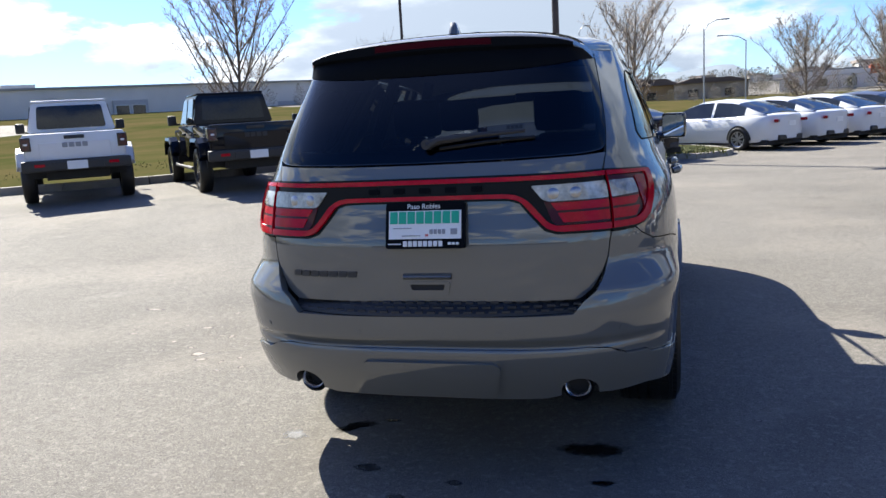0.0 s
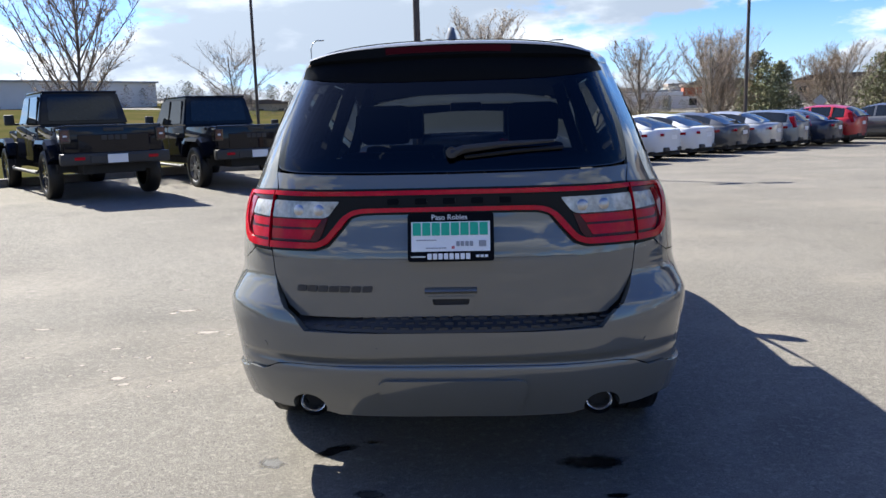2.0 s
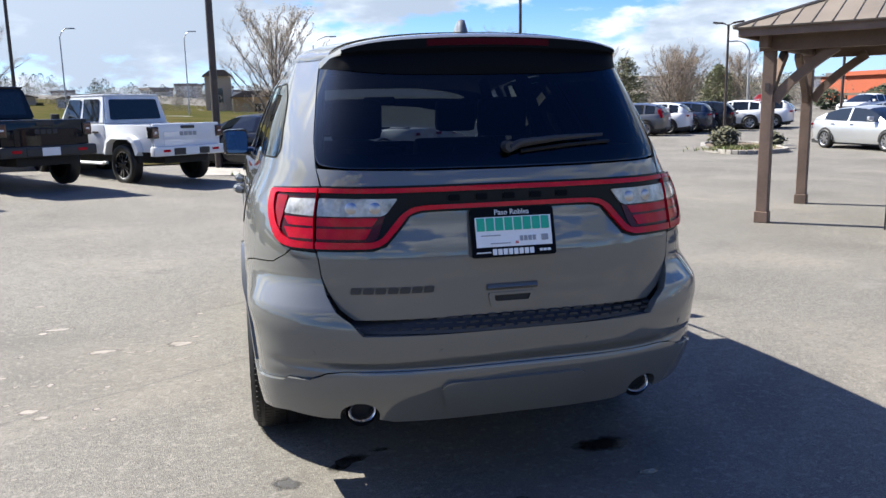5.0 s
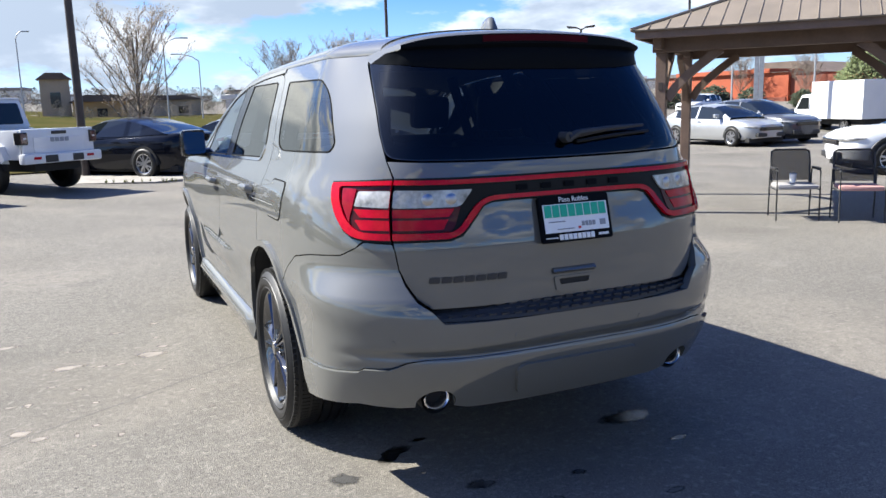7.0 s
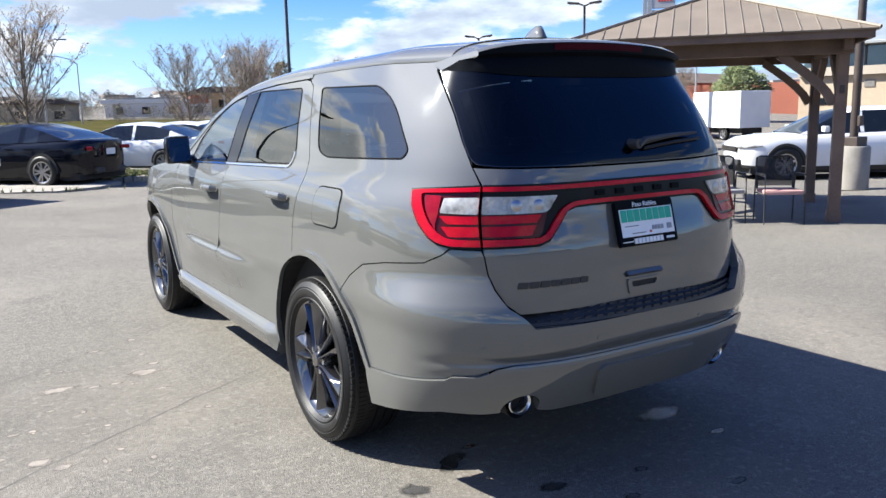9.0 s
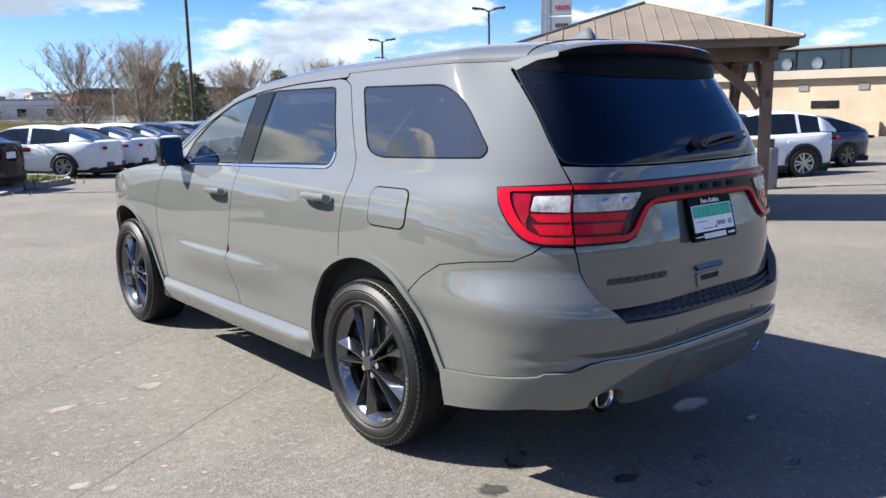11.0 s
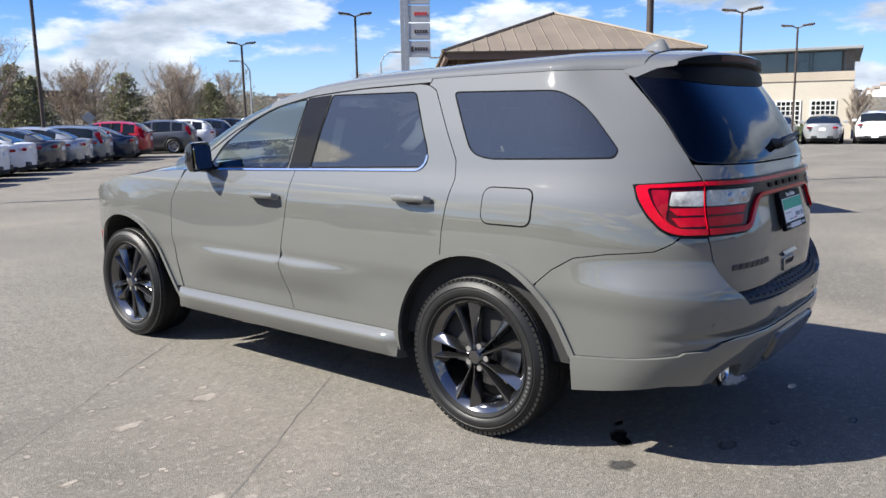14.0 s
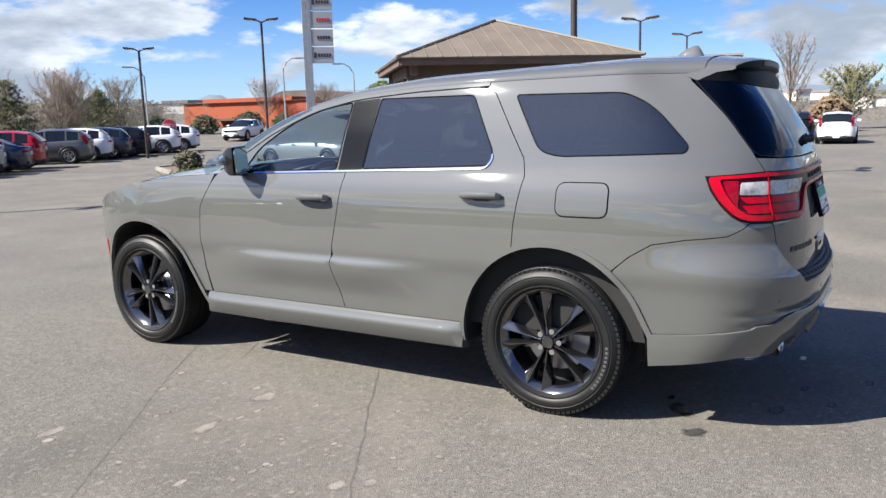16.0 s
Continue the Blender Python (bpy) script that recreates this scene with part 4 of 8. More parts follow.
def plate(parent):
    """The plate frame with printed bars, in the hollow of the tailgate."""
    m = pose(0.005, -1.128, 1.064, -15, 0, 0)
    fr = part("plate_frame", prism(rounded([(-0.157, -0.088), (0.157, -0.088), (0.157, 0.088), (-0.157, 0.088)], 0.012), -0.014, 0.006, "y", 0.002), UNDER_BLACK, parent, "black frame round a blank plate")
    fr.matrix_local = m
    part("plate_sheet", box(-0.143, 0.143, -0.016, -0.0135, -0.052, 0.056), WHITE_PLASTIC, fr, "white plate with plain printed bars")

    def bars(name, material, x0, x1, z0, z1, n, fill=0.8):
        bm = bmesh.new()
        w = (x1 - x0) / n
        for i in range(n):
            add_box(bm, x0 + w * i, x0 + w * (i + fill), -0.0185, -0.012, z0, z1, 0.0008)
        part(name, bm, material, fr)

    bars("printed_bar", GREEN_PRINT, -0.138, 0.140, 0.006, 0.053, 8, 0.86)
    bars("printed_bar", GREY_PRINT, 0.02, 0.085, -0.034, -0.016, 4, 0.75)
    bars("printed_bar", GREY_PRINT, -0.125, -0.05, -0.013, -0.009, 8)
    bars("printed_bar", GREY_PRINT, -0.09, -0.015, -0.042, -0.038, 8)
    bars("printed_bar", RED_PRINT, 0.003, 0.015, -0.043, -0.034, 2)
    bars("printed_bar", GREY_PRINT, 0.102, 0.128, -0.036, -0.014, 1, 1.0)
    cu = bpy.data.curves.new("town_name", "FONT")
    cu.body, cu.size, cu.align_x, cu.align_y, cu.extrude = "Paso Robles", 0.027, "CENTER", "CENTER", 0.0008
    cu.materials.append(WHITE_PLASTIC)
    word = new("town_name", cu)
    word.parent, word.matrix_local = fr, pose(-0.004, -0.0175, 0.0715, 90, 0, 0)
    bars("printed_bar", WHITE_PLASTIC, -0.085, 0.075, -0.081, -0.060, 8, 0.75)
    bars("printed_bar", WHITE_PLASTIC, 0.092, 0.138, -0.075, -0.066, 3, 0.75)
    bars("printed_bar", WHITE_PLASTIC, -0.145, -0.092, -0.073, -0.069, 1, 1)


plate(gate)


EDGE_Y = np.linspace(-0.92, 2.5, 120)
EDGE_X = np.array([-float(skin(*SD(y, float(roof_edge(y))))[0]) for y in EDGE_Y])


def roof_point(u, y):
    """u from -1 to 1 across the roof."""
    ze = roof_edge(y)
    we = np.interp(y, EDGE_Y, EDGE_X)
    h = 0.072 + 0.020 * sstep(1.6, 0.8, y) + 0.012 * sstep(0.4, -0.4, y) + 0.10 * sstep(1.5, 2.3, y)
    a = u * math.pi / 2
    x = we * np.sign(np.sin(a)) * np.abs(np.sin(a)) ** 0.86
    z = ze + h * np.maximum(0, np.cos(a)) ** 0.80
    return np.stack([x, y + 0 * x, z], -1)


def roof_piece(name, material, y0, y1, parent, bow=0.0, label="", n=40, lift=0.0):
    us, ts = np.linspace(-1, 1, 41), np.linspace(0, 1, n)
    U, T = np.meshgrid(us, ts)
    Y = y0 + (y1 - y0) * T + bow * (1 - U * U) * T
    P = roof_point(U, Y)
    P[..., 2] += lift
    nu = len(us)
    f = [(j * nu + i, j * nu + i + 1, (j + 1) * nu + i + 1, (j + 1) * nu + i) for j in range(n - 1) for i in range(nu - 1)]
    return link_mesh(name, P.reshape(-1, 3), [q if y1 > y0 else q[::-1] for q in f], material, parent, label)


def spoiler_tip(q):
    """The trailing edge of the spoiler; q from -1 to 1 across."""
    k = abs(q)
    return (0.545 + 0.006 * k ** 6) * q, -0.875 + 0.078 * k ** 3, 1.779 - 0.026 * k ** 2 - 0.018 * k ** 8


def upper_body():
    roof_piece("roof_panel", PAINT, -0.66, 1.62, SUV, 0.10)
    ws = roof_piece("windscreen", SIDE_GLASS, 1.63, 2.42, SUV, 0.12, lift=-0.004)
    ws.visible_shadow = False
    # spoiler over the rear pane
    rows = []
    ks = np.linspace(-1, 1, 49)
    for q in ks:
        k = abs(q)
        front = roof_point(np.array(q), np.array(-0.575))
        tx, ty, tz = spoiler_tip(q)
        drop = 0.060 - 0.036 * k ** 4
        s0, z0 = RR((0.608 + 0.006 * k ** 5) * q, 1.632 + 0.034 * k ** 4)
        low = skin(np.array(s0), np.array(z0)) + skin_normal(np.array(s0), np.array(z0)) * 0.004
        tip = np.array((tx, ty, tz))
        p1, p2 = front + (tip - front) * 0.35, front + (tip - front) * 0.72
        lift = 0.004 * (1 - k ** 4)
        under = (low + tip + np.array((0, 0, -drop))) / 2 + np.array((0, 0.0, 0.014 * k ** 4))
        rows.append([front + np.array((0, 0.01, -0.002)), p1 + np.array((0, 0, lift)), p2 + np.array((0, 0, lift)), tip + np.array((0, 0.014, 0.001)), tip + np.array((0, 0.002, -0.007)),
                     tip + np.array((0, 0.002, -drop * 0.75)), tip + np.array((0, 0.018, -drop)), under, low, low + np.array((0, 0.05, 0.02))])
    n = len(rows[0])
    vs = [tuple(map(float, p)) for r in rows for p in r]
    quad = lambda i, j: (n * i + j + 1, n * i + j, n * (i + 1) + j, n * (i + 1) + j + 1)
    top = [quad(i, j) for i in range(48) for j in range(0, 4)]
    under = [quad(i, j) for i in range(48) for j in range(4, n - 1)]
    caps = [tuple(range(n)), tuple(range(n * 48, n * 49))[::-1]]
    sp = link_mesh("spoiler", vs, [f[::-1] for f in top] + caps, PAINT, SUV, "grey roof spoiler with a black underside")
    sp.data.set_sharp_from_angle(angle=radians(45))
    so = link_mesh("spoiler_underside", vs, [f[::-1] for f in under], UNDER_BLACK, sp)
    so.data.set_sharp_from_angle(angle=radians(45))
    lamp = []
    for q in np.linspace(-0.44, 0.44, 17):
        x, y, z = spoiler_tip(q)
        y -= 0.0015
        lamp += [(x, y + 0.012, z - 0.011), (x, y, z - 0.012), (x, y + 0.001, z - 0.036), (x, y + 0.012, z - 0.037)]
    link_mesh("brake_lamp", lamp, [(4 * i + j, 4 * i + j + 1, 4 * i + 5 + j, 4 * i + 4 + j) for i in range(16) for j in range(3)], RED_SMOKE, sp, "red high brake lamp", smooth=False)
    # aerial fin
    rows = []
    for y, h, w in ((FIN, 0.004, 0.026), (FIN + 0.022, 0.052, 0.029), (FIN + 0.040, 0.078, 0.031), (FIN + 0.062, 0.080, 0.032), (FIN + 0.105, 0.064, 0.032), (FIN + 0.145, 0.036, 0.028), (FIN + 0.178, 0.0, 0.010)):
        zr = 1.797
        rows.append([(-w, y, zr), (-w * 0.68, y, zr + h * 0.5), (-w * 0.36, y, zr + h * 0.95), (0, y, zr + h), (w * 0.36, y, zr + h * 0.95), (w * 0.68, y, zr + h * 0.5), (w, y, zr)])
    vs = [p for r in rows for p in r]
    ff = [(7 * i + j, 7 * i + j + 1, 7 * i + 8 + j, 7 * i + 7 + j) for i in range(6) for j in range(6)] + [tuple(range(7))[::-1]]
    fin = link_mesh("aerial_fin", vs, [f[::-1] for f in ff], PAINT, SUV)
    fin.data.set_sharp_from_angle(angle=radians(60))
    # bonnet
    xs, ys = np.linspace(-1, 1, 31), np.linspace(2.30, 3.88, 30)
    edge = table([(2.3, 1.205), (2.7, 1.185), (3.1, 1.137), (3.45, 1.058), (3.66, 0.97), (3.9, 0.86)], 0.05)
    half = table([(2.3, 0.885), (2.9, 0.90), (3.1, 0.885), (3.45, 0.83), (3.66, 0.74), (3.9, 0.58)], 0.05)
    U, Y = np.meshgrid(xs, ys)
    Z = edge(Y) + 0.055 * (1 - np.abs(U) ** 3) - 0.006 * np.exp(-((np.abs(U) - 0.45) / 0.06) ** 2)
    P = np.stack([U * half(Y), Y, Z], -1).reshape(-1, 3)
    f = [(j * 31 + i, j * 31 + i + 1, (j + 1) * 31 + i + 1, (j + 1) * 31 + i) for j in range(29) for i in range(30)]
    link_mesh("bonnet", P, f, PAINT, SUV)
    # nose
    s1 = SD(3.55, 0.45)[0]
    nose = [(s1, 0.30), (s1, 0.55), (SD(3.62, 0.78)[0], 0.78), (SD(3.68, 0.95)[0], 0.95)]
    panel("front_bumper", nose + [(PS[-1] - 0.02, 0.95), (PS[-1] - 0.02, 0.30)], PAINT, SUV, gap=0.003)
    panel("front_bumper", mirror(nose + [(PS[-1] - 0.02, 0.95), (PS[-1] - 0.02, 0.30)]), PAINT, SUV, gap=0.003)
    part("bonnet_underside", box(-0.56, 0.56, 2.35, 3.75, 0.30, 0.98), DARK, SUV)
    # dark floor and inner walls behind the gaps between the panels
    part("floor_pan", box(-0.58, 0.58, -0.70, 3.6, 0.34, 0.42), DARK, SUV)
    part("rear_bulkhead", box(-0.66, 0.66, -1.0, -0.80, 0.40, 0.98), DARK, SUV)
    for sx in (-1, 1):
        part("inner_wall", box(sx * 0.84, sx * 0.86, -0.62, 2.40, 0.42, 1.17), DARK, SUV)
    for sx in (-1, 1):
        for y0, lean in ((1.23, 0.0), (0.36, 0.12)):
            part("inner_pillar", rod((sx * 0.77, y0, 1.15), (sx * 0.60, y0 + lean, 1.68), 0.035, n=8), DARK, SUV)
    # headlining
    us = np.linspace(-1, 1, 21)
    U, Y = np.meshgrid(us, np.linspace(-0.62, 1.6, 12))
    P = roof_point(U * 0.96, Y) - np.array((0, 0, 0.03))
    f = [(j * 21 + i, j * 21 + i + 1, (j + 1) * 21 + i + 1, (j + 1) * 21 + i)[::-1] for j in range(11) for i in range(20)]
    link_mesh("headlining", P.reshape(-1, 3), f, GREY_LINING, SUV)


RED_SMOKE = mat("smoked_red_brake_lens", (0.045, 0.002, 0.007), 0.3, var=0.1, spec=0.04)
FIN = -0.53          # rear end of the aerial fin
GREY_LINING = mat("grey_headlining", (0.22, 0.215, 0.20), 0.9, var=0.05)
upper_body()


def cabin():
    def seat(x, y, w, name):
        s = part(name, box(x - w / 2, x + w / 2, y - 0.02, y + 0.48, 0.62, 0.80, 0.04), LEATHER, SUV, smooth=True)
        bm = box(-w / 2, w / 2, -0.07, 0.07, 0.0, 0.60, 0.05)
        bmesh.ops.transform(bm, matrix=pose(x, y - 0.02, 0.74, 18, 0, 0), verts=bm.verts)
        part("seat_back", bm, LEATHER, s, smooth=True)
        for hx in ([x] if w < 0.7 else [x - 0.36, x + 0.36]):
            bm = box(-0.13, 0.13, -0.045, 0.045, 0.0, 0.20, 0.04)
            bmesh.ops.transform(bm, matrix=pose(hx, y - 0.235, 1.36, 8, 0, 0), verts=bm.verts)
            part("headrest", bm, LEATHER, s, smooth=True)

    for x in (-0.38, 0.38):
        seat(x, 1.35, 0.52, "front_seat")
        seat(x, 0.40, 0.50, "middle_seat")
    for x in (-0.30, 0.30):
        s = part("rear_seat", box(x - 0.24, x + 0.24, -0.42, 0.0, 0.60, 0.74, 0.04), LEATHER, SUV, smooth=True)
        part("seat_back", box(x - 0.24, x + 0.24, -0.56, -0.44, 0.66, 1.10, 0.04), LEATHER, s, smooth=True)
    part("dashboard", box(-0.80, 0.80, 2.05, 2.45, 0.75, 1.14, 0.06), LEATHER, SUV, smooth=True)
    bm = lathe([(0.19 + 0.014 * math.cos(a), 0.014 * math.sin(a)) for a in np.linspace(0, math.tau, 9)[:-1]], 32, True)
    bmesh.ops.transform(bm, matrix=pose(-0.38, 1.90, 1.08, 0, 0, 0) @ pose(0, 0, 0, 0, 0, 90) @ pose(0, 0, 0, 0, -22, 0), verts=bm.verts)
    part("steering_wheel", bm, LEATHER, SUV, smooth=True)
    part("rear_view_mirror", box(-0.11, 0.11, 1.72, 1.75, 1.53, 1.59, 0.015), BLACK_TRIM, SUV)
    # price sheet inside the rear door pane
    bm = box(-0.002, 0.002, -0.16, 0.16, -0.12, 0.12)
    bmesh.ops.transform(bm, matrix=pose(-0.752, 0.86, 1.45, 0, 19, 0), verts=bm.verts)
    part("price_sheet", bm, GREY_PRINT, SUV, "white paper sheet behind the door pane")


cabin()


SIDEWALL_PRINT = mat("raised_sidewall_print", (0.065, 0.065, 0.065), 0.6, var=0.1)


def road_wheel(parent, x, y, side, tyre_r=0.385, rim_r=0.274, w=0.255, rim_mat=None, spokes=5, name="wheel", steer=0.0, phase=0.0):
    """A wheel with its tyre, paired spokes, hub, nuts and brake disc; side -1 is the left of the car."""
    rim_mat = rim_mat or WHEEL_BLACK
    m = pose(x, y, tyre_r, 0, 0, (180 if side > 0 else 0) + steer)   # local -x looks outwards
    o = -w / 2
    barrel = lathe([(rim_r - 0.012, 0.10), (rim_r - 0.03, 0.02), (rim_r - 0.035, o + 0.05), (rim_r - 0.014, o + 0.022), (rim_r, o + 0.012), (rim_r + 0.004, o + 0.018)], 56)
    ob = part(name, barrel, rim_mat, parent, smooth=True)
    ob.matrix_local = m
    R = tyre_r
    prof = [(rim_r - 0.004, o + 0.02), (rim_r + 0.008, o + 0.002), (rim_r + 0.014, o - 0.008), (rim_r + 0.019, o - 0.008), (rim_r + 0.022, o - 0.004), (rim_r + 0.030, o - 0.012), (rim_r + 0.046, o - 0.014), (R - 0.052, o - 0.013),
            (R - 0.049, o - 0.009), (R - 0.045, o - 0.009), (R - 0.042, o - 0.011), (R - 0.028, o - 0.001), (R - 0.020, o + 0.006), (R - 0.010, o + 0.020)]
    for k in range(5):
        c = o + 0.044 + k * (w - 0.088) / 4
        prof += [(R - 0.002, c - 0.018), (R, c - 0.0045), (R - 0.012, c - 0.004), (R - 0.012, c + 0.004), (R, c + 0.0045), (R - 0.002, c + 0.018)][: 6]
    prof += [(R - 0.010, -o - 0.020), (R - 0.05, -o), (rim_r, -o - 0.01)]
    part("tyre", lathe(prof, 72), RUBBER, ob, smooth=True)
    # shoulder blocks
    for x0, wd in ((o + 0.006, 0.026), (o + 0.040, 0.036), (o + 0.086, 0.036), (-o - 0.032, 0.026)):
        bm = bmesh.new()
        n, hw, top = (108, 0.0090, R + 0.001) if wd > 0.03 else (84, 0.0102, R - 0.005)
        for k in range(n):
            add_box(bm, x0, x0 + wd, -hw, hw, R - 0.030, top, 0, pose(0, 0, 0, 360 * k / n, 0, 0))
        tread = part("tread", bm, RUBBER, ob)
        tread["kind"] = "stuff"
    if tyre_r == 0.385:
        # raised pale bars on the sidewall where writing stands
        bm = bmesh.new()
        for k in range(11):
            a = 88 + k * 4.1
            add_box(bm, o - 0.0150, o - 0.009, -0.008, 0.006, R - 0.075, R - 0.060, 0.002, pose(0, 0, 0, a, 0, 0))
        part("sidewall_bars", bm, SIDEWALL_PRINT, ob)
    part("brake_disc", lathe([(0.0, -0.03), (0.09, -0.03), (0.092, 0.0), (0.175, 0.0), (0.178, 0.012), (0.0, 0.014)], 40), STEEL, ob, smooth=True)
    part("brake_caliper", box(-0.035, 0.05, 0.10, 0.19, -0.07, 0.09, 0.01), STEEL, ob)
    part("wheel_well", lathe([(0.0, 0.06), (rim_r - 0.03, 0.06)], 32), DARK, ob)
    # slim ridged spokes in pairs, each with a broad facet that spreads towards the rim
    for k in range(spokes):
        for d in (-1, 1):
            bm = bmesh.new()
            rings = []
            for r, t in ((0.040, 0.0), (0.08, 0.16), (0.13, 0.38), (0.18, 0.62), (0.225, 0.82), (rim_r - 0.010, 1.0)):
                ang = radians(phase + k * 360 / spokes + d * (10.5 - 1.5 * t))
                inn, out = 0.009 + 0.003 * t, 0.011 + 0.010 * t + 0.030 * max(0.0, t - 0.45) / 0.55
                dep = o + 0.006 + 0.010 * t + 0.008 * (1 - t) * (r > 0.06)
                c = Vector((0, r * math.sin(ang), r * math.cos(ang)))
                tang = Vector((0, math.cos(ang), -math.sin(ang))) * d
                rings.append([bm.verts.new(c + tang * a + Vector((dep + b, 0, 0))) for a, b in ((-inn * 1.25, 0.050), (-inn, 0.016), (-0.001, -0.003), (0.004, -0.002), (out, 0.018 + 0.014 * t), (out + 0.003, 0.055))])
            for a, b in zip(rings, rings[1:]):
                for i in range(5):
                    bm.faces.new((a[i], a[i + 1], b[i + 1], b[i]))
            bmesh.ops.recalc_face_normals(bm, faces=bm.faces)
            part("spoke", bm, rim_mat, ob, smooth=True)
    part("hub", lathe([(0.0, o + 0.0), (0.030, o + 0.0), (0.034, o + 0.006), (0.040, o + 0.018), (0.064, o + 0.034), (0.070, o + 0.09)], 30), rim_mat, ob, smooth=True)
    for k in range(5):
        a = radians(phase + 36 + 72 * k)
        part("wheel_nut", rod((o + 0.050, 0.056 * math.sin(a), 0.056 * math.cos(a)), (o + 0.014, 0.056 * math.sin(a), 0.056 * math.cos(a)), 0.0170, 0.0145, 10), TIP_STEEL, ob)
    return ob


for y in (0.0, WB):
    for side in (-1, 1):
        road_wheel(SUV, side * 0.808, y, side, w=0.273, phase=18 if y == 0 else 43)


# ---- setting: kerbs, field, islands ----
def turned(x, y, deg):
    return at_ground(x, y, deg)


def kerb_run(name, pts, w=0.16, h=0.15, material=None, label="", closed=False):
    """Kerb stones laid end to end along a line, each a piece of its own."""
    base = thing(name, pose(0, 0, 0), label or "pale concrete kerb along the lot's edge", "kerb", kind="structure")
    pts = [Vector((*p, 0)) for p in pts]
    if closed:
        pts.append(pts[0])
    shared = {}
    for a, b in zip(pts, pts[1:]):
        n = max(1, round((b - a).length / 1.5))
        L = (b - a).length / n
        ang = math.degrees(math.atan2(b.y - a.y, b.x - a.x))
        for k in range(n):
            c = a + (b - a) * ((k + 0.5) / n)
            key = round(L, 3)
            if key not in shared:
                me = bpy.data.meshes.new("kerb_stone")
                bm = box(-L / 2 + 0.004, L / 2 - 0.004, -w / 2, w / 2, -0.25, h, 0.018)
                bm.to_mesh(me)
                bm.free()
                me.materials.append(material or CONCRETE)
                shared[key] = me
            ob = new("kerb_stone", shared[key])
            ob.parent = base
            ob.matrix_local = pose(c.x, c.y, gz(c.x, c.y), 0, 0, ang)
    return base


# the line in front of the parked rows, and the field beyond it
ROW = [(-60.0, -26.0), (-12.7, 9.2), (-9.9, 11.2), (-6.9, 14.9), (-4.4, 17.4)]
kerb_run("kerb", ROW[1:], 0.18, 0.17)
FIELD_EDGE = ROW + [(-1.0, 20.6), (3.0, 24.6), (8.0, 29.0), (16.0, 35.5), (24.0, 42.0), (33.0, 50.0), (41.0, 58.0)]


def field():
    """A sheet of rough grass from the kerb to the far buildings."""
    e = [Vector(p) for p in FIELD_EDGE]
    d = Vector((-0.64, 0.77))
    rows = []
    for p in e:
        rows.append([p + d * k for k in (0.0, 1.5, 4, 8, 14, 22, 34, 50, 75, 110, 200, 500, 1500)])
    n = len(rows[0])
    vs = [(q.x, q.y, gz(q.x, q.y) + 0.03 + 0.10 * float(sstep(0, 4, k))) for r in rows for k, q in enumerate(r)]
    fs = [(i * n + j, i * n + j + 1, (i + 1) * n + j + 1, (i + 1) * n + j) for i in range(len(rows) - 1) for j in range(n - 1)]
    bm = bmesh.new()
    vv = [bm.verts.new(v) for v in vs]
    for f in fs:
        bm.faces.new([vv[i] for i in f][::-1])
    bmesh.ops.recalc_face_normals(bm, faces=bm.faces)
    if sum(f.normal.z for f in bm.faces) < 0:
        bmesh.ops.reverse_faces(bm, faces=bm.faces)
    tagged(part("grass_field", bm, GRASS, smooth=True), "open field of short green and straw-coloured grass", "field", kind="structure")


field()


def island(name, pts, label, top=None):
    """A planted island inside a kerb."""
    r = rounded(pts, 1.2)
    kerb_run("island_kerb", [r[i] for i in range(len(r))], 0.15, 0.14, None, "pale concrete kerb round a planted island", True)
    cx, cy = sum(p[0] for p in pts) / len(pts), sum(p[1] for p in pts) / len(pts)
    bm = prism(inset(r, 0.02), gz(cx, cy) - 0.3, gz(cx, cy) + 0.10, "z")
    tagged(part(name, bm, top or MULCH), label, "planting bed", kind="structure")


MULCH = mat("bark_mulch", (0.16, 0.116, 0.076), 0.95, var=0.25, scale=2, fine=30, bump=0.6, bscale=25)
island("island_bed", [(1.35, 16.55), (3.15, 19.0), (1.6, 22.6), (-0.4, 20.4)], "mulched island bed with weedy grass beside parked cars", GRASS)
island("island_bed", [(14.2, 18.6), (16.6, 19.0), (18.4, 23.5), (16.6, 24.5), (14.5, 20.9)], "mulched island bed with low shrubs")
# the concrete apron in front of the coupe
apron = [(-2.9, 16.1), (-1.6, 15.35), (-0.3, 14.75), (0.6, 15.25), (1.25, 16.45), (-0.5, 20.2), (-1.8, 19.4)]
tagged(part("concrete_apron", prism(apron, -0.1, 0.035, "z"), CONCRETE), "pale concrete apron under the dark coupe", "pavement", kind="structure")


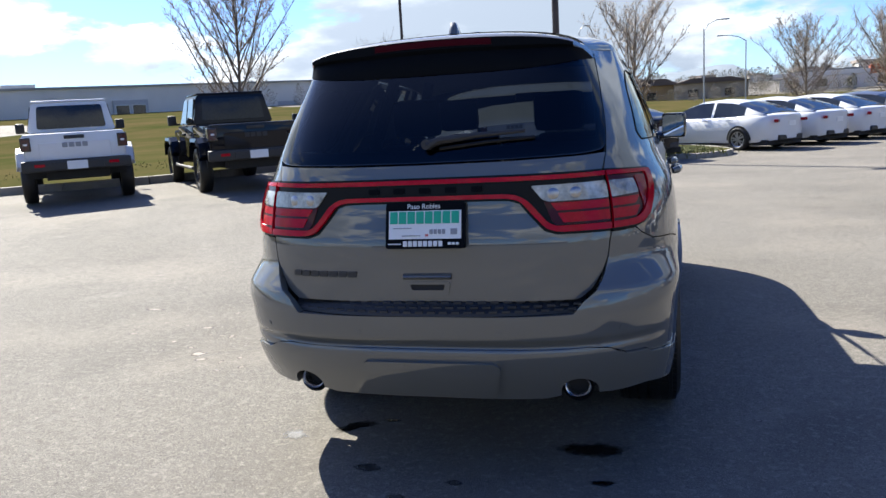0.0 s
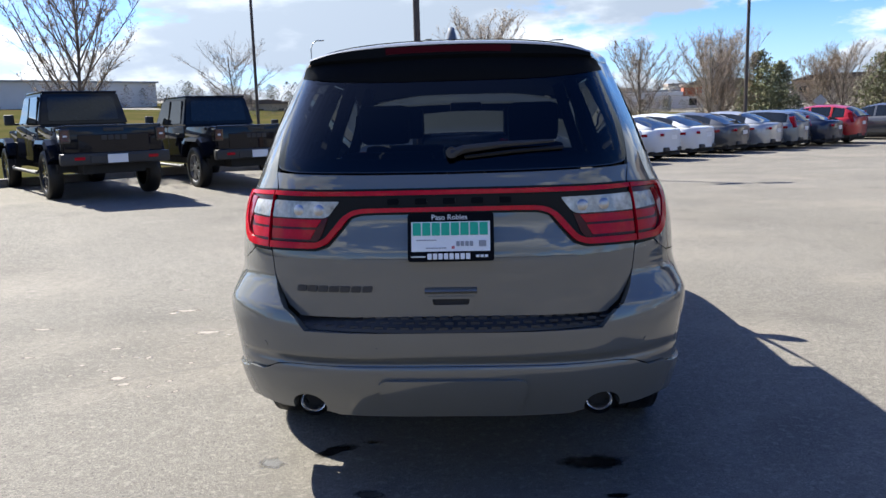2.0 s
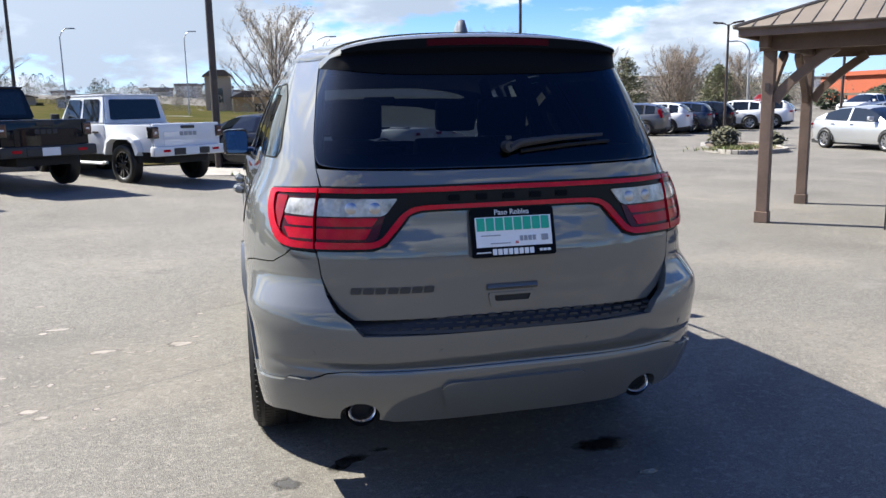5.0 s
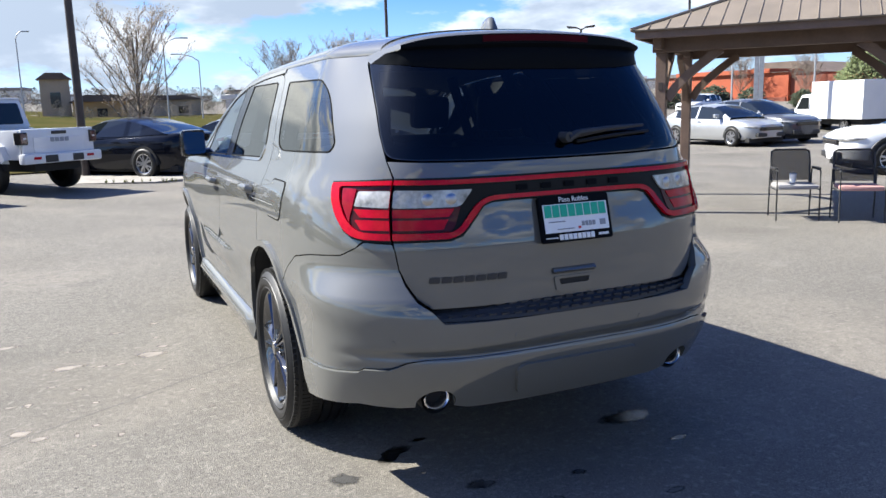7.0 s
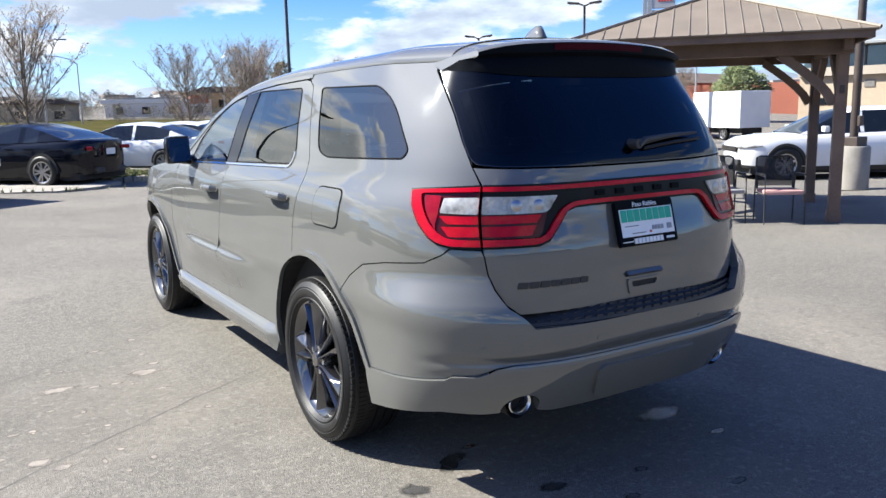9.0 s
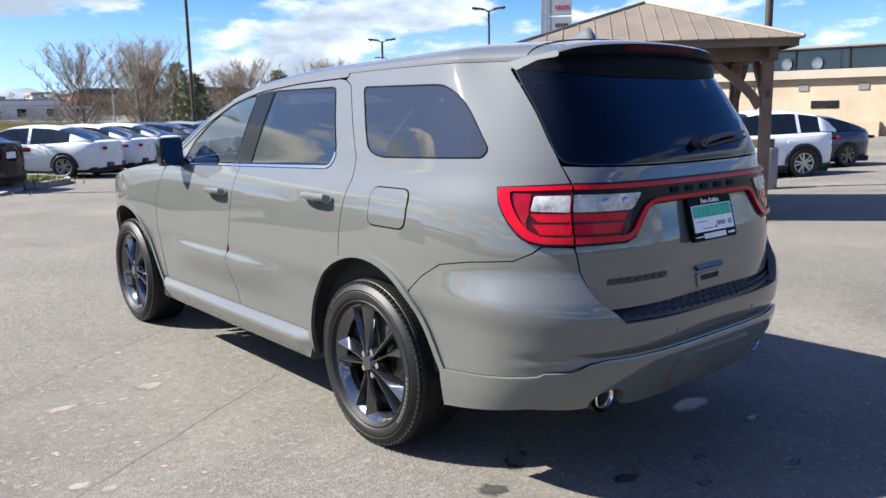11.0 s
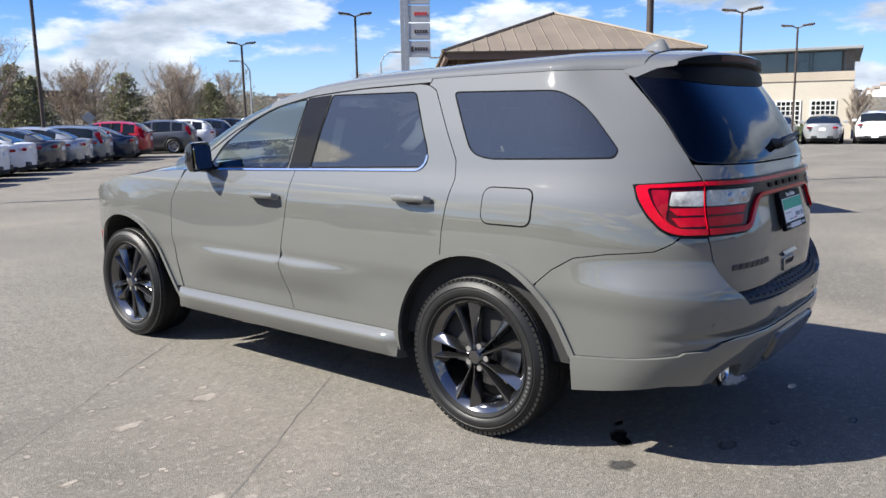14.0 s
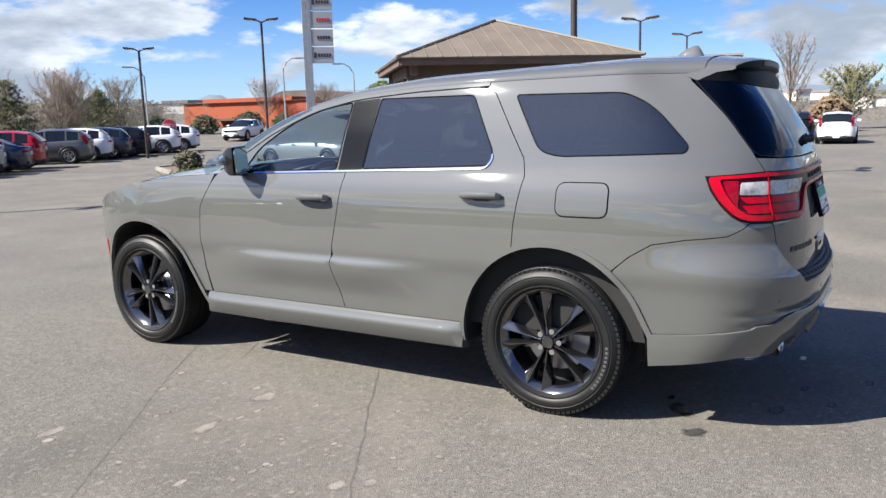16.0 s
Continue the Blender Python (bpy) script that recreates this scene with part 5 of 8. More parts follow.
# ---- the pavilion ----
def pavilion():
    m = pose(7.17, 4.42, 0, 0, 0, -49.5)      # local x along the long side
    p = thing("pavilion", m, "brown timber pavilion with a tan ribbed hip roof", "pavilion")
    ax, ay = 1.52, 1.10
    ex, ey, ez, pz = 1.74, 1.66, 2.345, 3.02
    for x in (-ax, ax):
        for y in (-ay, ay):
            post = part("post", box(x - 0.068, x + 0.068, y - 0.068, y + 0.068, 0.0, 2.20, 0.008), TIMBER, p)
            part("post_base", box(x - 0.082, x + 0.082, y - 0.082, y + 0.082, 0.0, 0.14, 0.008), TIMBER, post)
            part("bracket_plate", box(x - 0.03, x + 0.03, y - 0.076, y - 0.069, 1.62, 1.72, 0.003), POLE, post)
            sx, sy = -1 if x > 0 else 1, -1 if y > 0 else 1
            for dx, dy in ((sx, 0), (0, sy)):
                # a curved knee brace of rectangular section
                side_v = Vector((dy, dx, 0)) * 0.04
                rings = []
                bm = bmesh.new()
                for t in np.linspace(0, 1, 9):
                    d = 0.085 + 0.66 * t
                    z = 1.50 + 0.62 * t ** 0.72
                    slope = Vector((dx, dy, 1.35 - 0.85 * t)).normalized()
                    nv = slope.cross(side_v.normalized()) * 0.055
                    c = Vector((x + dx * d, y + dy * d, z))
                    rings.append([bm.verts.new(c + side_v * i + nv * j) for i, j in ((-1, -1), (1, -1), (1, 1), (-1, 1))])
                for A, B in zip(rings, rings[1:]):
                    for i in range(4):
                        bm.faces.new((A[i], A[(i + 1) % 4], B[(i + 1) % 4], B[i]))
                bm.faces.new(rings[0][::-1])
                bm.faces.new(rings[-1])
                bmesh.ops.recalc_face_normals(bm, faces=bm.faces)
                part("brace", bm, TIMBER, p)
    for y in (-ay, ay):
        part("beam", box(-ex + 0.12, ex - 0.12, y - 0.05 + (-0.09 if y < 0 else 0.09), y + 0.05 + (-0.09 if y < 0 else 0.09), 2.10, 2.30, 0.008), TIMBER, p)
    for x in (-ax, ax):
        part("beam", box(x - 0.05, x + 0.05, -ey + 0.2, ey - 0.2, 2.13, 2.29, 0.008), TIMBER, p)
    for sgn in (-1, 1):
        part("fascia", box(-ex, ex, sgn * ey - 0.025, sgn * ey + 0.025, 2.25, ez + 0.012, 0.005), TIMBER, p)
        part("fascia", box(sgn * ex - 0.025, sgn * ex + 0.025, -ey + 0.026, ey - 0.026, 2.25, ez + 0.012, 0.005), TIMBER, p)
    # hip roof in ribbed sheets, four slopes that meet at the top
    apex = Vector((0, 0, pz))
    over = 0.06
    cs = [Vector((sx * (ex + over), sy * (ey + over), ez)) for sx, sy in ((-1, -1), (1, -1), (1, 1), (-1, 1))]
    for i in range(4):
        a, b = cs[i], cs[(i + 1) % 4]
        n = 17
        for k in range(n):
            t0, t1 = k / n, (k + 1) / n
            bm = bmesh.new()
            lo0, lo1 = a.lerp(b, t0), a.lerp(b, t1)

            def up_to(t):
                f = 1 - abs(2 * t - 1)
                e0 = a.lerp(b, t)
                mid = (a + b) / 2
                return e0 + (apex - mid) * f

            pts = [lo0, lo1, up_to(t1), up_to(t0)]
            if t0 < 0.5 < t1:
                pts = [lo0, lo1, up_to(t1), apex.copy(), up_to(t0)]
            nrm = (b - a).cross(apex - a).normalized()
            seen = []
            for q in pts:
                if not seen or all((q - s).length > 1e-3 for s in seen):
                    seen.append(q)
            if len(seen) < 3:
                continue
            top = [bm.verts.new(q + nrm * 0.012) for q in seen]
            low = [bm.verts.new(q - nrm * 0.008) for q in seen]
            bm.faces.new(top)
            bm.faces.new(low[::-1])
            for j in range(len(top)):
                bm.faces.new((top[j], low[j], low[(j + 1) % len(top)], top[(j + 1) % len(top)]))
            add_rod(bm, seen[0] + nrm * 0.018, (up_to(t0) if t0 > 0 else seen[0] + (b - a) * 0.01) + nrm * 0.016, 0.007, n=5)
            bmesh.ops.recalc_face_normals(bm, faces=bm.faces)
            part("roof_sheet", bm, ROOF_TAN, p)
    for i in range(4):
        part("hip_cap", rod(cs[i] + Vector((0, 0, 0.018)), apex + Vector((0, 0, 0.022)), 0.026, 0.026, 6), ROOF_TAN, p)
    for y in np.linspace(-ey + 0.35, ey - 0.35, 5):
        part("rafter", box(-ex + 0.05, ex - 0.05, y - 0.03, y + 0.03, 2.29, 2.335, 0.004), TIMBER, p)


pavilion()


def chair(x, y, heading, seat_mat, label):
    c = thing("armchair", at_ground(x, y, heading) @ Matrix.Scale(0.91, 4), label, "chair", "chairs under the pavilion")
    r = 0.011
    for sx in (-0.27, 0.27):
        part("leg_frame", tube([(sx, 0.24, 0.0), (sx, 0.23, 0.42), (sx, 0.21, 0.655), (sx, 0.17, 0.672), (sx, -0.20, 0.672), (sx, -0.235, 0.66), (sx, -0.25, 0.44), (sx, -0.27, 0.0)], r, 8), BLACK_TRIM, c, smooth=True)
        part("arm_pad", box(sx - 0.025, sx + 0.025, -0.17, 0.15, 0.672, 0.70, 0.01), BLACK_TRIM, c)
        part("seat_rail", rod((sx, 0.235, 0.41), (sx, -0.245, 0.41), r * 0.9), BLACK_TRIM, c)
    part("seat", box(-0.255, 0.255, -0.235, 0.245, 0.415, 0.475, 0.025), seat_mat, c, smooth=True)
    b = part("backrest_frame", tube([(-0.245, -0.235, 0.46), (-0.255, -0.29, 0.75), (-0.245, -0.325, 0.89), (-0.20, -0.335, 0.915), (0.20, -0.335, 0.915), (0.245, -0.325, 0.89), (0.255, -0.29, 0.75), (0.245, -0.235, 0.46)], 0.013, 8), BLACK_TRIM, c, smooth=True)
    rows = []
    for z in np.linspace(0.50, 0.905, 10):
        yy = np.interp(z, [0.46, 0.75, 0.90], [-0.235, -0.29, -0.33])
        rows.append([(xx, yy - 0.02 * (1 - (xx / 0.25) ** 2), z) for xx in np.linspace(-0.245, 0.245, 9)])
    vs = [q for rr in rows for q in rr] + [(q[0], q[1] + 0.006, q[2]) for rr in rows for q in rr]
    fs = [(i * 9 + j, i * 9 + j + 1, i * 9 + 10 + j, i * 9 + 9 + j) for i in range(9) for j in range(8)]
    fs += [tuple(90 + k for k in f[::-1]) for f in fs]
    link_mesh("mesh_back", vs, fs, MESH_CLOTH, b, "black see-through mesh back")
    return c


def mesh_cloth():
    m = mat("black_mesh_cloth", (0.03, 0.03, 0.03), 0.8)
    n, l = m.node_tree.nodes, m.node_tree.links
    t, x = n.new("ShaderNodeBsdfTransparent"), n.new("ShaderNodeMixShader")
    x.inputs[0].default_value = 0.62
    l.new(t.outputs[0], x.inputs[1])
    l.new(n["Principled BSDF"].outputs[0], x.inputs[2])
    l.new(x.outputs[0], n["Material Output"].inputs["Surface"])
    return m


MESH_CLOTH = mesh_cloth()
GREY_SEAT = mat("grey_chair_cloth", (0.28, 0.27, 0.27), 0.9, var=0.1, bump=0.2)
ROSE_SEAT = mat("faded_rose_chair_cloth", (0.42, 0.24, 0.22), 0.9, var=0.1, bump=0.2)
chair(6.30, 3.48, 145, GREY_SEAT, "black mesh-back armchair with a grey seat under the pavilion")
chair(6.74, 2.93, 142, ROSE_SEAT, "black mesh-back armchair with a faded rose seat under the pavilion")
cup = thing("paper_cup", pose(6.32, 3.53, 0.433), "pale paper cup standing on a grey chair seat", "cup")
bm = bmesh.new()
add_rod(bm, (0, 0, 0), (0, 0, 0.11), 0.030, 0.042, 18)
part("cup_body", bm, WHITE_PLASTIC, cup, smooth=True)
part("cup_lid", rod((0, 0, 0.11), (0, 0, 0.125), 0.045, 0.040, 18), GREY_PRINT, cup)


# ---- poles, lamps and signs ----
def light_pole(x, y, h, arms, label, r=0.075, footing=False, turn=0.0):
    p = thing("light_pole", at_ground(x, y, turn), label, "lamp post", "lamp posts of the lot")
    z0 = 0.0
    if footing:
        part("footing", lathe_z([(0.0, 0.0), (0.29, 0.0), (0.29, 0.74), (0.27, 0.77), (0.0, 0.77)], 28), CONCRETE, p, "round concrete footing", smooth=True)
        part("base_cover", box(-0.16, 0.16, -0.16, 0.16, 0.77, 0.93, 0.01), POLE, p)
        part("switch_box", box(-0.06, 0.06, -0.13, -0.075, 1.12, 1.30, 0.008), POLE, p)
        z0 = 0.77
    bm = bmesh.new()
    add_rod(bm, (0, 0, z0), (0, 0, h), r, r * 0.8, 10)
    part("shaft", bm, POLE, p, smooth=True)
    for s in arms:
        part("arm", tube([(0, 0, h - 0.05), (s * 0.15, 0, h + 0.02), (s * 0.26, 0, h + 0.07)], 0.035, 6), POLE, p, smooth=True)
        bm = box(-0.27, 0.27, -0.15, 0.15, -0.04, 0.04, 0.03)
        bmesh.ops.transform(bm, matrix=pose(s * 0.47, 0, h + 0.09, 0, -s * 7, 0), verts=bm.verts)
        head = part("lamp_head", bm, POLE, p)
        part("lamp_lens", box(s * 0.47 - 0.18, s * 0.47 + 0.18, -0.11, 0.11, h + 0.035, h + 0.052), WHITE_PLASTIC, head)
    return p


def lathe_z(profile, n=24):
    bm = lathe(profile, n)
    bmesh.ops.transform(bm, matrix=pose(0, 0, 0, 0, -90, 0), verts=bm.verts)
    return bm


BRONZE = "dark bronze parking-lot lamp post"
light_pole(-8.1, 24.8, 9.0, (-1, 1), BRONZE, 0.06)
light_pole(-1.66, 17.96, 8.5, (-1, 1), BRONZE, 0.10)
light_pole(10.6, 29.06, 9.5, (-1, 1), BRONZE, 0.075)
light_pole(11.5, 4.8, 7.5, (-1, 1), "dark bronze lamp post on a round concrete footing", 0.075, True)
light_pole(22.1, 23.5, 6.05, (-1, 1), "dark bronze twin-headed lamp post", 0.06, False, -45)
light_pole(22.77, 32.5, 5.40, (-1, 1), "dark bronze twin-headed lamp post", 0.07, False, -40)
light_pole(27.55, 8.37, 5.30, (-1, 1), "dark bronze twin-headed lamp post on a concrete footing", 0.055, True, -75)
light_pole(37.0, 8.9, 5.55, (-1, 1), "dark bronze twin-headed lamp post", 0.055, False, -78)


def street_lamp(x, y, h, reach, turn, label="grey steel street lamp with a curved arm"):
    p = thing("street_lamp", at_ground(x, y, turn), label, "street lamp", "street lamps beyond the lot")
    part("mast", rod((0, 0, 0), (0, 0, h), 0.065, 0.045, 8), GALV, p, smooth=True)
    part("arm", tube([(0, 0, h - 0.05), (reach * 0.3, 0, h + 0.35), (reach * 0.7, 0, h + 0.55), (reach, 0, h + 0.58)], 0.04, 6), GALV, p, smooth=True)
    part("lamp_head", box(reach - 0.1, reach + 0.5, -0.1, 0.1, h + 0.52, h + 0.62, 0.03), GALV, p)


street_lamp(15.5, 54.0, 5.2, 1.1, 0)
street_lamp(30.0, 41.2, 4.6, 0.8, 140)
street_lamp(33.0, 32.2, 5.0, 0.8, -50)
street_lamp(36.5, 29.5, 4.9, 0.8, 130)
street_lamp(4.5, 60.0, 6.0, 1.3, 0)
street_lamp(-14.0, 62.0, 6.2, 0.6, 0)
street_lamp(-6.0, 75.0, 7.0, 0.6, 0)
street_lamp(9.0, 75.0, 5.5, 2.0, 180)


def pylon():
    p = thing("pylon_sign", at_ground(33.0, 29.9, -47), "tall white two-post sign with stacked grey panels", "sign")
    for x in (-0.335, -0.08):
        part("post", box(x - 0.12, x + 0.12, -0.12, 0.12, 0, 11.0, 0.01), GALV, p)
    for k in range(5):
        z = 5.25 + k * 1.02
        f = part("sign_panel", box(0.05, 1.32, -0.10, 0.10, z, z + 0.94, 0.02), GREY_PANEL, p)
        bm = bmesh.new()
        for i in range(5):
            add_box(bm, 0.38 + i * 0.16, 0.38 + i * 0.16 + 0.12, -0.118, -0.102, z + 0.36, z + 0.56, 0.004)
        part("panel_bars", bm, RED_PRINT if k == 2 else POLE, f)
        if k in (0, 3):
            part("panel_mark", box(0.14, 0.30, -0.118, -0.102, z + 0.30, z + 0.62, 0.004), POLE, f)


GREY_PANEL = mat("pale_grey_sign_panel", (0.357, 0.3655, 0.3825), 0.4, var=0.05)
pylon()


def road_sign(x, y, h, kind, turn, label):
    p = thing("road_sign", at_ground(x, y, turn), label, "road sign")
    part("post", rod((0, 0.03, 0), (0, 0.03, h + 0.3), 0.03, n=6), GALV, p)
    n, r, rot, m = (8, 0.40, 22.5, STOP_RED) if kind == "stop" else (4, 0.34, 0, GALV)
    pts = [(r * math.cos(radians(rot + 360 / n * k)), h + r * math.sin(radians(rot + 360 / n * k))) for k in range(n)]
    part("sign_plate", prism(pts, -0.008, 0.0, "y"), m, p)
    if kind == "stop":
        part("stop_border", prism([(a * 1.07, h + (b - h) * 1.07) for a, b in pts], 0.001, 0.006, "y"), WHITE_PLASTIC, p)
        cu = bpy.data.curves.new("stop_word", "FONT")
        cu.body, cu.size, cu.align_x, cu.align_y, cu.extrude = "STOP", 0.30, "CENTER", "CENTER", 0.003
        cu.materials.append(WHITE_PLASTIC)
        ob = new("stop_word", cu)
        ob.parent = p
        ob.matrix_local = pose(0, -0.012, h, 90, 0, 0)


STOP_RED = mat("red_sign_face", (0.55, 0.03, 0.03), 0.4, var=0.05)
road_sign(27.6, 36.4, 1.55, "stop", -38, "red stop sign on a steel post")
road_sign(17.4, 38.6, 1.75, "diamond", -25, "diamond warning sign seen from behind")


# ---- buildings ----
def wall_box(b, name, m, x0, x1, y0, y1, z0, z1, bevel=0.0):
    return part(name, box(x0, x1, y0, y1, z0, z1, bevel), m, b)


def windows(b, parent, xs, z0, z1, y, w, frame_mat=None, bars=(1, 1)):
    for x in xs:
        win = part("window", box(x - w / 2, x + w / 2, y - 0.06, y + 0.02, z0, z1, 0.0), frame_mat or WHITE_WALL, parent)
        nx, nz = bars
        pw, ph = (w - 0.12) / nx, (z1 - z0 - 0.12) / nz
        for i in range(nx):
            for j in range(nz):
                px, pz = x - w / 2 + 0.06 + pw * i, z0 + 0.06 + ph * j
                part("pane", box(px + 0.03, px + pw - 0.03, y - 0.075, y - 0.05, pz + 0.03, pz + ph - 0.03), CAR_GLASS, win)


WHITE_WALL = mat("white_rendered_wall", (0.6232, 0.6068, 0.5658), 0.9, var=0.06, scale=0.3, fine=6)
BEIGE_WALL = mat("beige_block_wall", (0.3942, 0.3168, 0.2253), 0.9, var=0.12, scale=0.4, fine=5, bump=0.2, bscale=6)
GREY_ROOF = mat("grey_metal_roof", (0.264, 0.272, 0.272), 0.5, 0.2, var=0.1, scale=0.3)
ORANGE_WALL = mat("orange_rendered_wall", (0.3315, 0.07625, 0.02984), 0.85, var=0.08, scale=0.2, fine=4)
BRICK_WALL = mat("dull_red_wall", (0.2312, 0.0714, 0.0408), 0.85, var=0.12, scale=0.2, fine=5)
OCHRE_WALL = mat("ochre_wall", (0.4, 0.248, 0.104), 0.85, var=0.1, scale=0.3, fine=4)
BROWN_ROOF = mat("brown_shingle_roof", (0.128, 0.096, 0.076), 0.9, var=0.15, scale=0.6, fine=6)
CREAM_WALL = mat("cream_rendered_wall", (0.40, 0.365, 0.30), 0.9, var=0.06, scale=0.3, fine=6)
SHADED_BAND = mat("shaded_beige_band", (0.3571, 0.311, 0.2477), 0.9, var=0.08, scale=0.4, fine=5)
DARK_VENT = mat("grey_louvre", (0.16, 0.15, 0.14), 0.7, var=0.15)
BAND_GLASS = mat("dark_band_glazing", (0.06, 0.085, 0.095), 0.08, coat=1.0, var=0.2, scale=0.3)


def beige_building():
    """Long two-tone building with a strip of dark glazing under a flat roof; local x along its front."""
    b = thing("beige_building", pose(46.6, 8.3, 0.0, 0, 0, 102 - 180), "beige and white building with dark clerestory glazing", "building")
    # local x runs to the viewer's right, y away
    w = wall_box(b, "wall", BEIGE_WALL, -18.9, -7.1, 0.0, 14.0, -0.5, 3.05)
    w2 = wall_box(b, "wall", CREAM_WALL, -7.095, 0.0, -0.25, 14.0, -0.5, 3.05)
    # beige band whose darker tone includes the roof overhang's shade
    wall_box(b, "band", SHADED_BAND, -18.9, 0.02, -0.30, 14.0, 3.055, 3.55)
    g = wall_box(b, "clerestory", BAND_GLASS, -18.9, -0.1, 0.6, 13.5, 3.555, 4.75)
    for k in range(7):
        x = -18.4 + k * 2.95
        part("mullion", box(x, x + 0.10, 0.54, 0.62, 3.56, 4.74), POLE, g)
    wall_box(b, "roof", GREY_ROOF, -19.4, 0.35, -0.6, 14.5, 4.76, 4.92, 0.02)
    part("corner_post", box(-0.55, -0.02, 0.50, 0.64, 3.56, 4.74), DARK_VENT, g)
    windows(b, w2, (-3.37, -1.52), 0.50, 1.98, -0.25, 1.38, None, (5, 5))
    for x in (-8.6, -11.8, -14.9):
        part("vent", box(x - 0.28, x + 0.28, -0.05, 0.01, 2.35, 2.75), DARK_VENT, w)
    for x in (-10.6, -17.0):
        part("window", box(x - 0.75, x + 0.75, -0.04, 0.01, 1.35, 1.78), CAR_GLASS, w)
    part("plinth", box(-18, -7.6, -0.6, -0.02, -0.5, 0.55), BEIGE_WALL, w)
    for x in (-13.0, -11.3):
        d = part("roof_dish", lathe([(0.0, 0.0), (0.22, 0.03), (0.36, 0.12), (0.345, 0.125), (0.0, 0.02)], 20), WHITE_PLASTIC, g)
        d.matrix_local = pose(x, 0.35, 3.95, 0, 0, 70)
        part("dish_arm", rod((x, 0.58, 3.72), (x, 0.36, 3.93), 0.03, n=6), POLE, g)


beige_building()


def orange_store():
    b = thing("store_building", pose(61.4, 73.6, 0.6, 0, 0, -80), "orange and dull red big-box store", "building")
    # front runs from the near left corner to the right
    w = wall_box(b, "wall", ORANGE_WALL, 0, 17.0, 0, 40, -1, 3.3)
    wall_box(b, "parapet", ORANGE_WALL, 3.0, 15.0, -0.3, 6, 3.305, 3.75)
    w2 = wall_box(b, "wall", BRICK_WALL, 17.005, 40.0, 0.4, 40, -1, 2.9)
    wall_box(b, "coping", BROWN_ROOF, -0.2, 17.1, -0.2, 40, 3.30, 3.304 - 0.002 + 0.05)
    bm = prism([(2.0, 3.3), (14.0, 3.3), (10.0, 4.9), (6.0, 4.9)], 12.0, 24.0, "y")
    part("gable_roof", bm, BROWN_ROOF, b)
    c = part("canopy", box(5.0, 10.0, -2.5, 0.0, 1.25, 1.5), BROWN_ROOF, w)
    for x in (5.2, 9.6):
        part("canopy_post", box(x, x + 0.2, -2.4, -2.2, -1, 1.25), BROWN_ROOF, c)
    part("lower_wall", box(19.0, 23.5, -1.5, 0.39, -1, 1.1), OCHRE_WALL, w2)
    part("lower_band", box(0.2, 16.8, -0.12, -0.01, -1, 0.8), BRICK_WALL, w)


orange_store()


def white_factory():
    b = thing("factory_building", pose(-76.0, 74.5, 3.2, 0, 0, 49), "long white industrial building beyond the field", "building")
    w = wall_box(b, "wall", WHITE_WALL, -60, 0, 0, 20, -3, 2.4)
    w2 = wall_box(b, "wall", WHITE_WALL, 0.005, 46, 2, 24, -3, 3.9)
    wall_box(b, "roof", GREY_ROOF, 0.0, 46.3, 1.7, 24.3, 3.905, 4.15)
    wall_box(b, "roof_box", WHITE_WALL, 3, 7, 8, 14, 4.155, 4.9)
    e = part("entrance", box(15.0, 19.4, 1.4, 2.1, -3, 2.2), GREY_PANEL, w2)
    windows(b, e, (16.1, 18.2), -0.1, 1.6, 1.39, 1.8)
    for x in (30, 38):
        part("loading_door", box(x, x + 3, 1.94, 2.01, -3, 1.2), GREY_PANEL, w2)
    for x in (-50, -40, -30, -20, -10):
        part("window", box(x, x + 3, -0.05, 0.01, 0.2, 1.2), CAR_GLASS, w)


white_factory()


def house(x, y, z, w, d, h, rh, wall, roof, turn, label, tower=0.0):
    b = thing("house", pose(x, y, z, 0, 0, turn), label, "house", "houses beyond the field")
    wl_ = wall_box(b, "wall", wall, -w / 2, w / 2, 0, d, -3, h)
    part("roof", prism([(-w / 2 - 0.3, h), (w / 2 + 0.3, h), (w / 2 * 0.55, h + rh), (-w / 2 * 0.55, h + rh)], -0.3, d + 0.3, "y"), roof, b)
    for k in range(max(1, int(w / 3))):
        xx = -w / 2 + (k + 0.5) * w / max(1, int(w / 3))
        part("window", box(xx - 0.5, xx + 0.5, -0.04, 0.02, h * 0.35, h * 0.7), CAR_GLASS, wl_)
    return b


house(-3.8, 92.5, 0.8, 2.9, 3.0, 4.6, 0.7, BEIGE_WALL, BROWN_ROOF, 0, "square beige water tower house with a low roof")
house(0.6, 88.0, 0.5, 5.6, 8, 2.4, 0.7, OCHRE_WALL, BROWN_ROOF, 0, "low ochre building with a brown roof")
house(6.8, 87.0, 0.7, 7.5, 8, 2.2, 0.5, BEIGE_WALL, BROWN_ROOF, 4, "low beige building with a brown roof")
house(22.5, 104.0, 0.9, 13, 9, 2.6, 0.4, WHITE_WALL, GREY_ROOF, -10, "white filling station building")
house(35.0, 118.0, 1.6, 10, 8, 3.2, 0.9, OCHRE_WALL, BROWN_ROOF, -10, "ochre building on the far slope")
house(-18.0, 100.0, 1.2, 9, 8, 2.0, 0.5, GREY_PANEL, BROWN_ROOF, 8, "grey building beyond the field")
house(-32.0, 104.0, 1.4, 12, 8, 2.2, 0.6, BEIGE_WALL, BROWN_ROOF, 12, "low beige building beyond the field")
house(48.0, 108.0, 2.2, 12, 8, 2.6, 0.8, BEIGE_WALL, BROWN_ROOF, -24, "beige building among far trees")
can = thing("station_canopy", pose(19.5, 98.0, 1.0, 0, 0, -10), "white filling station canopy with an orange end", "canopy")
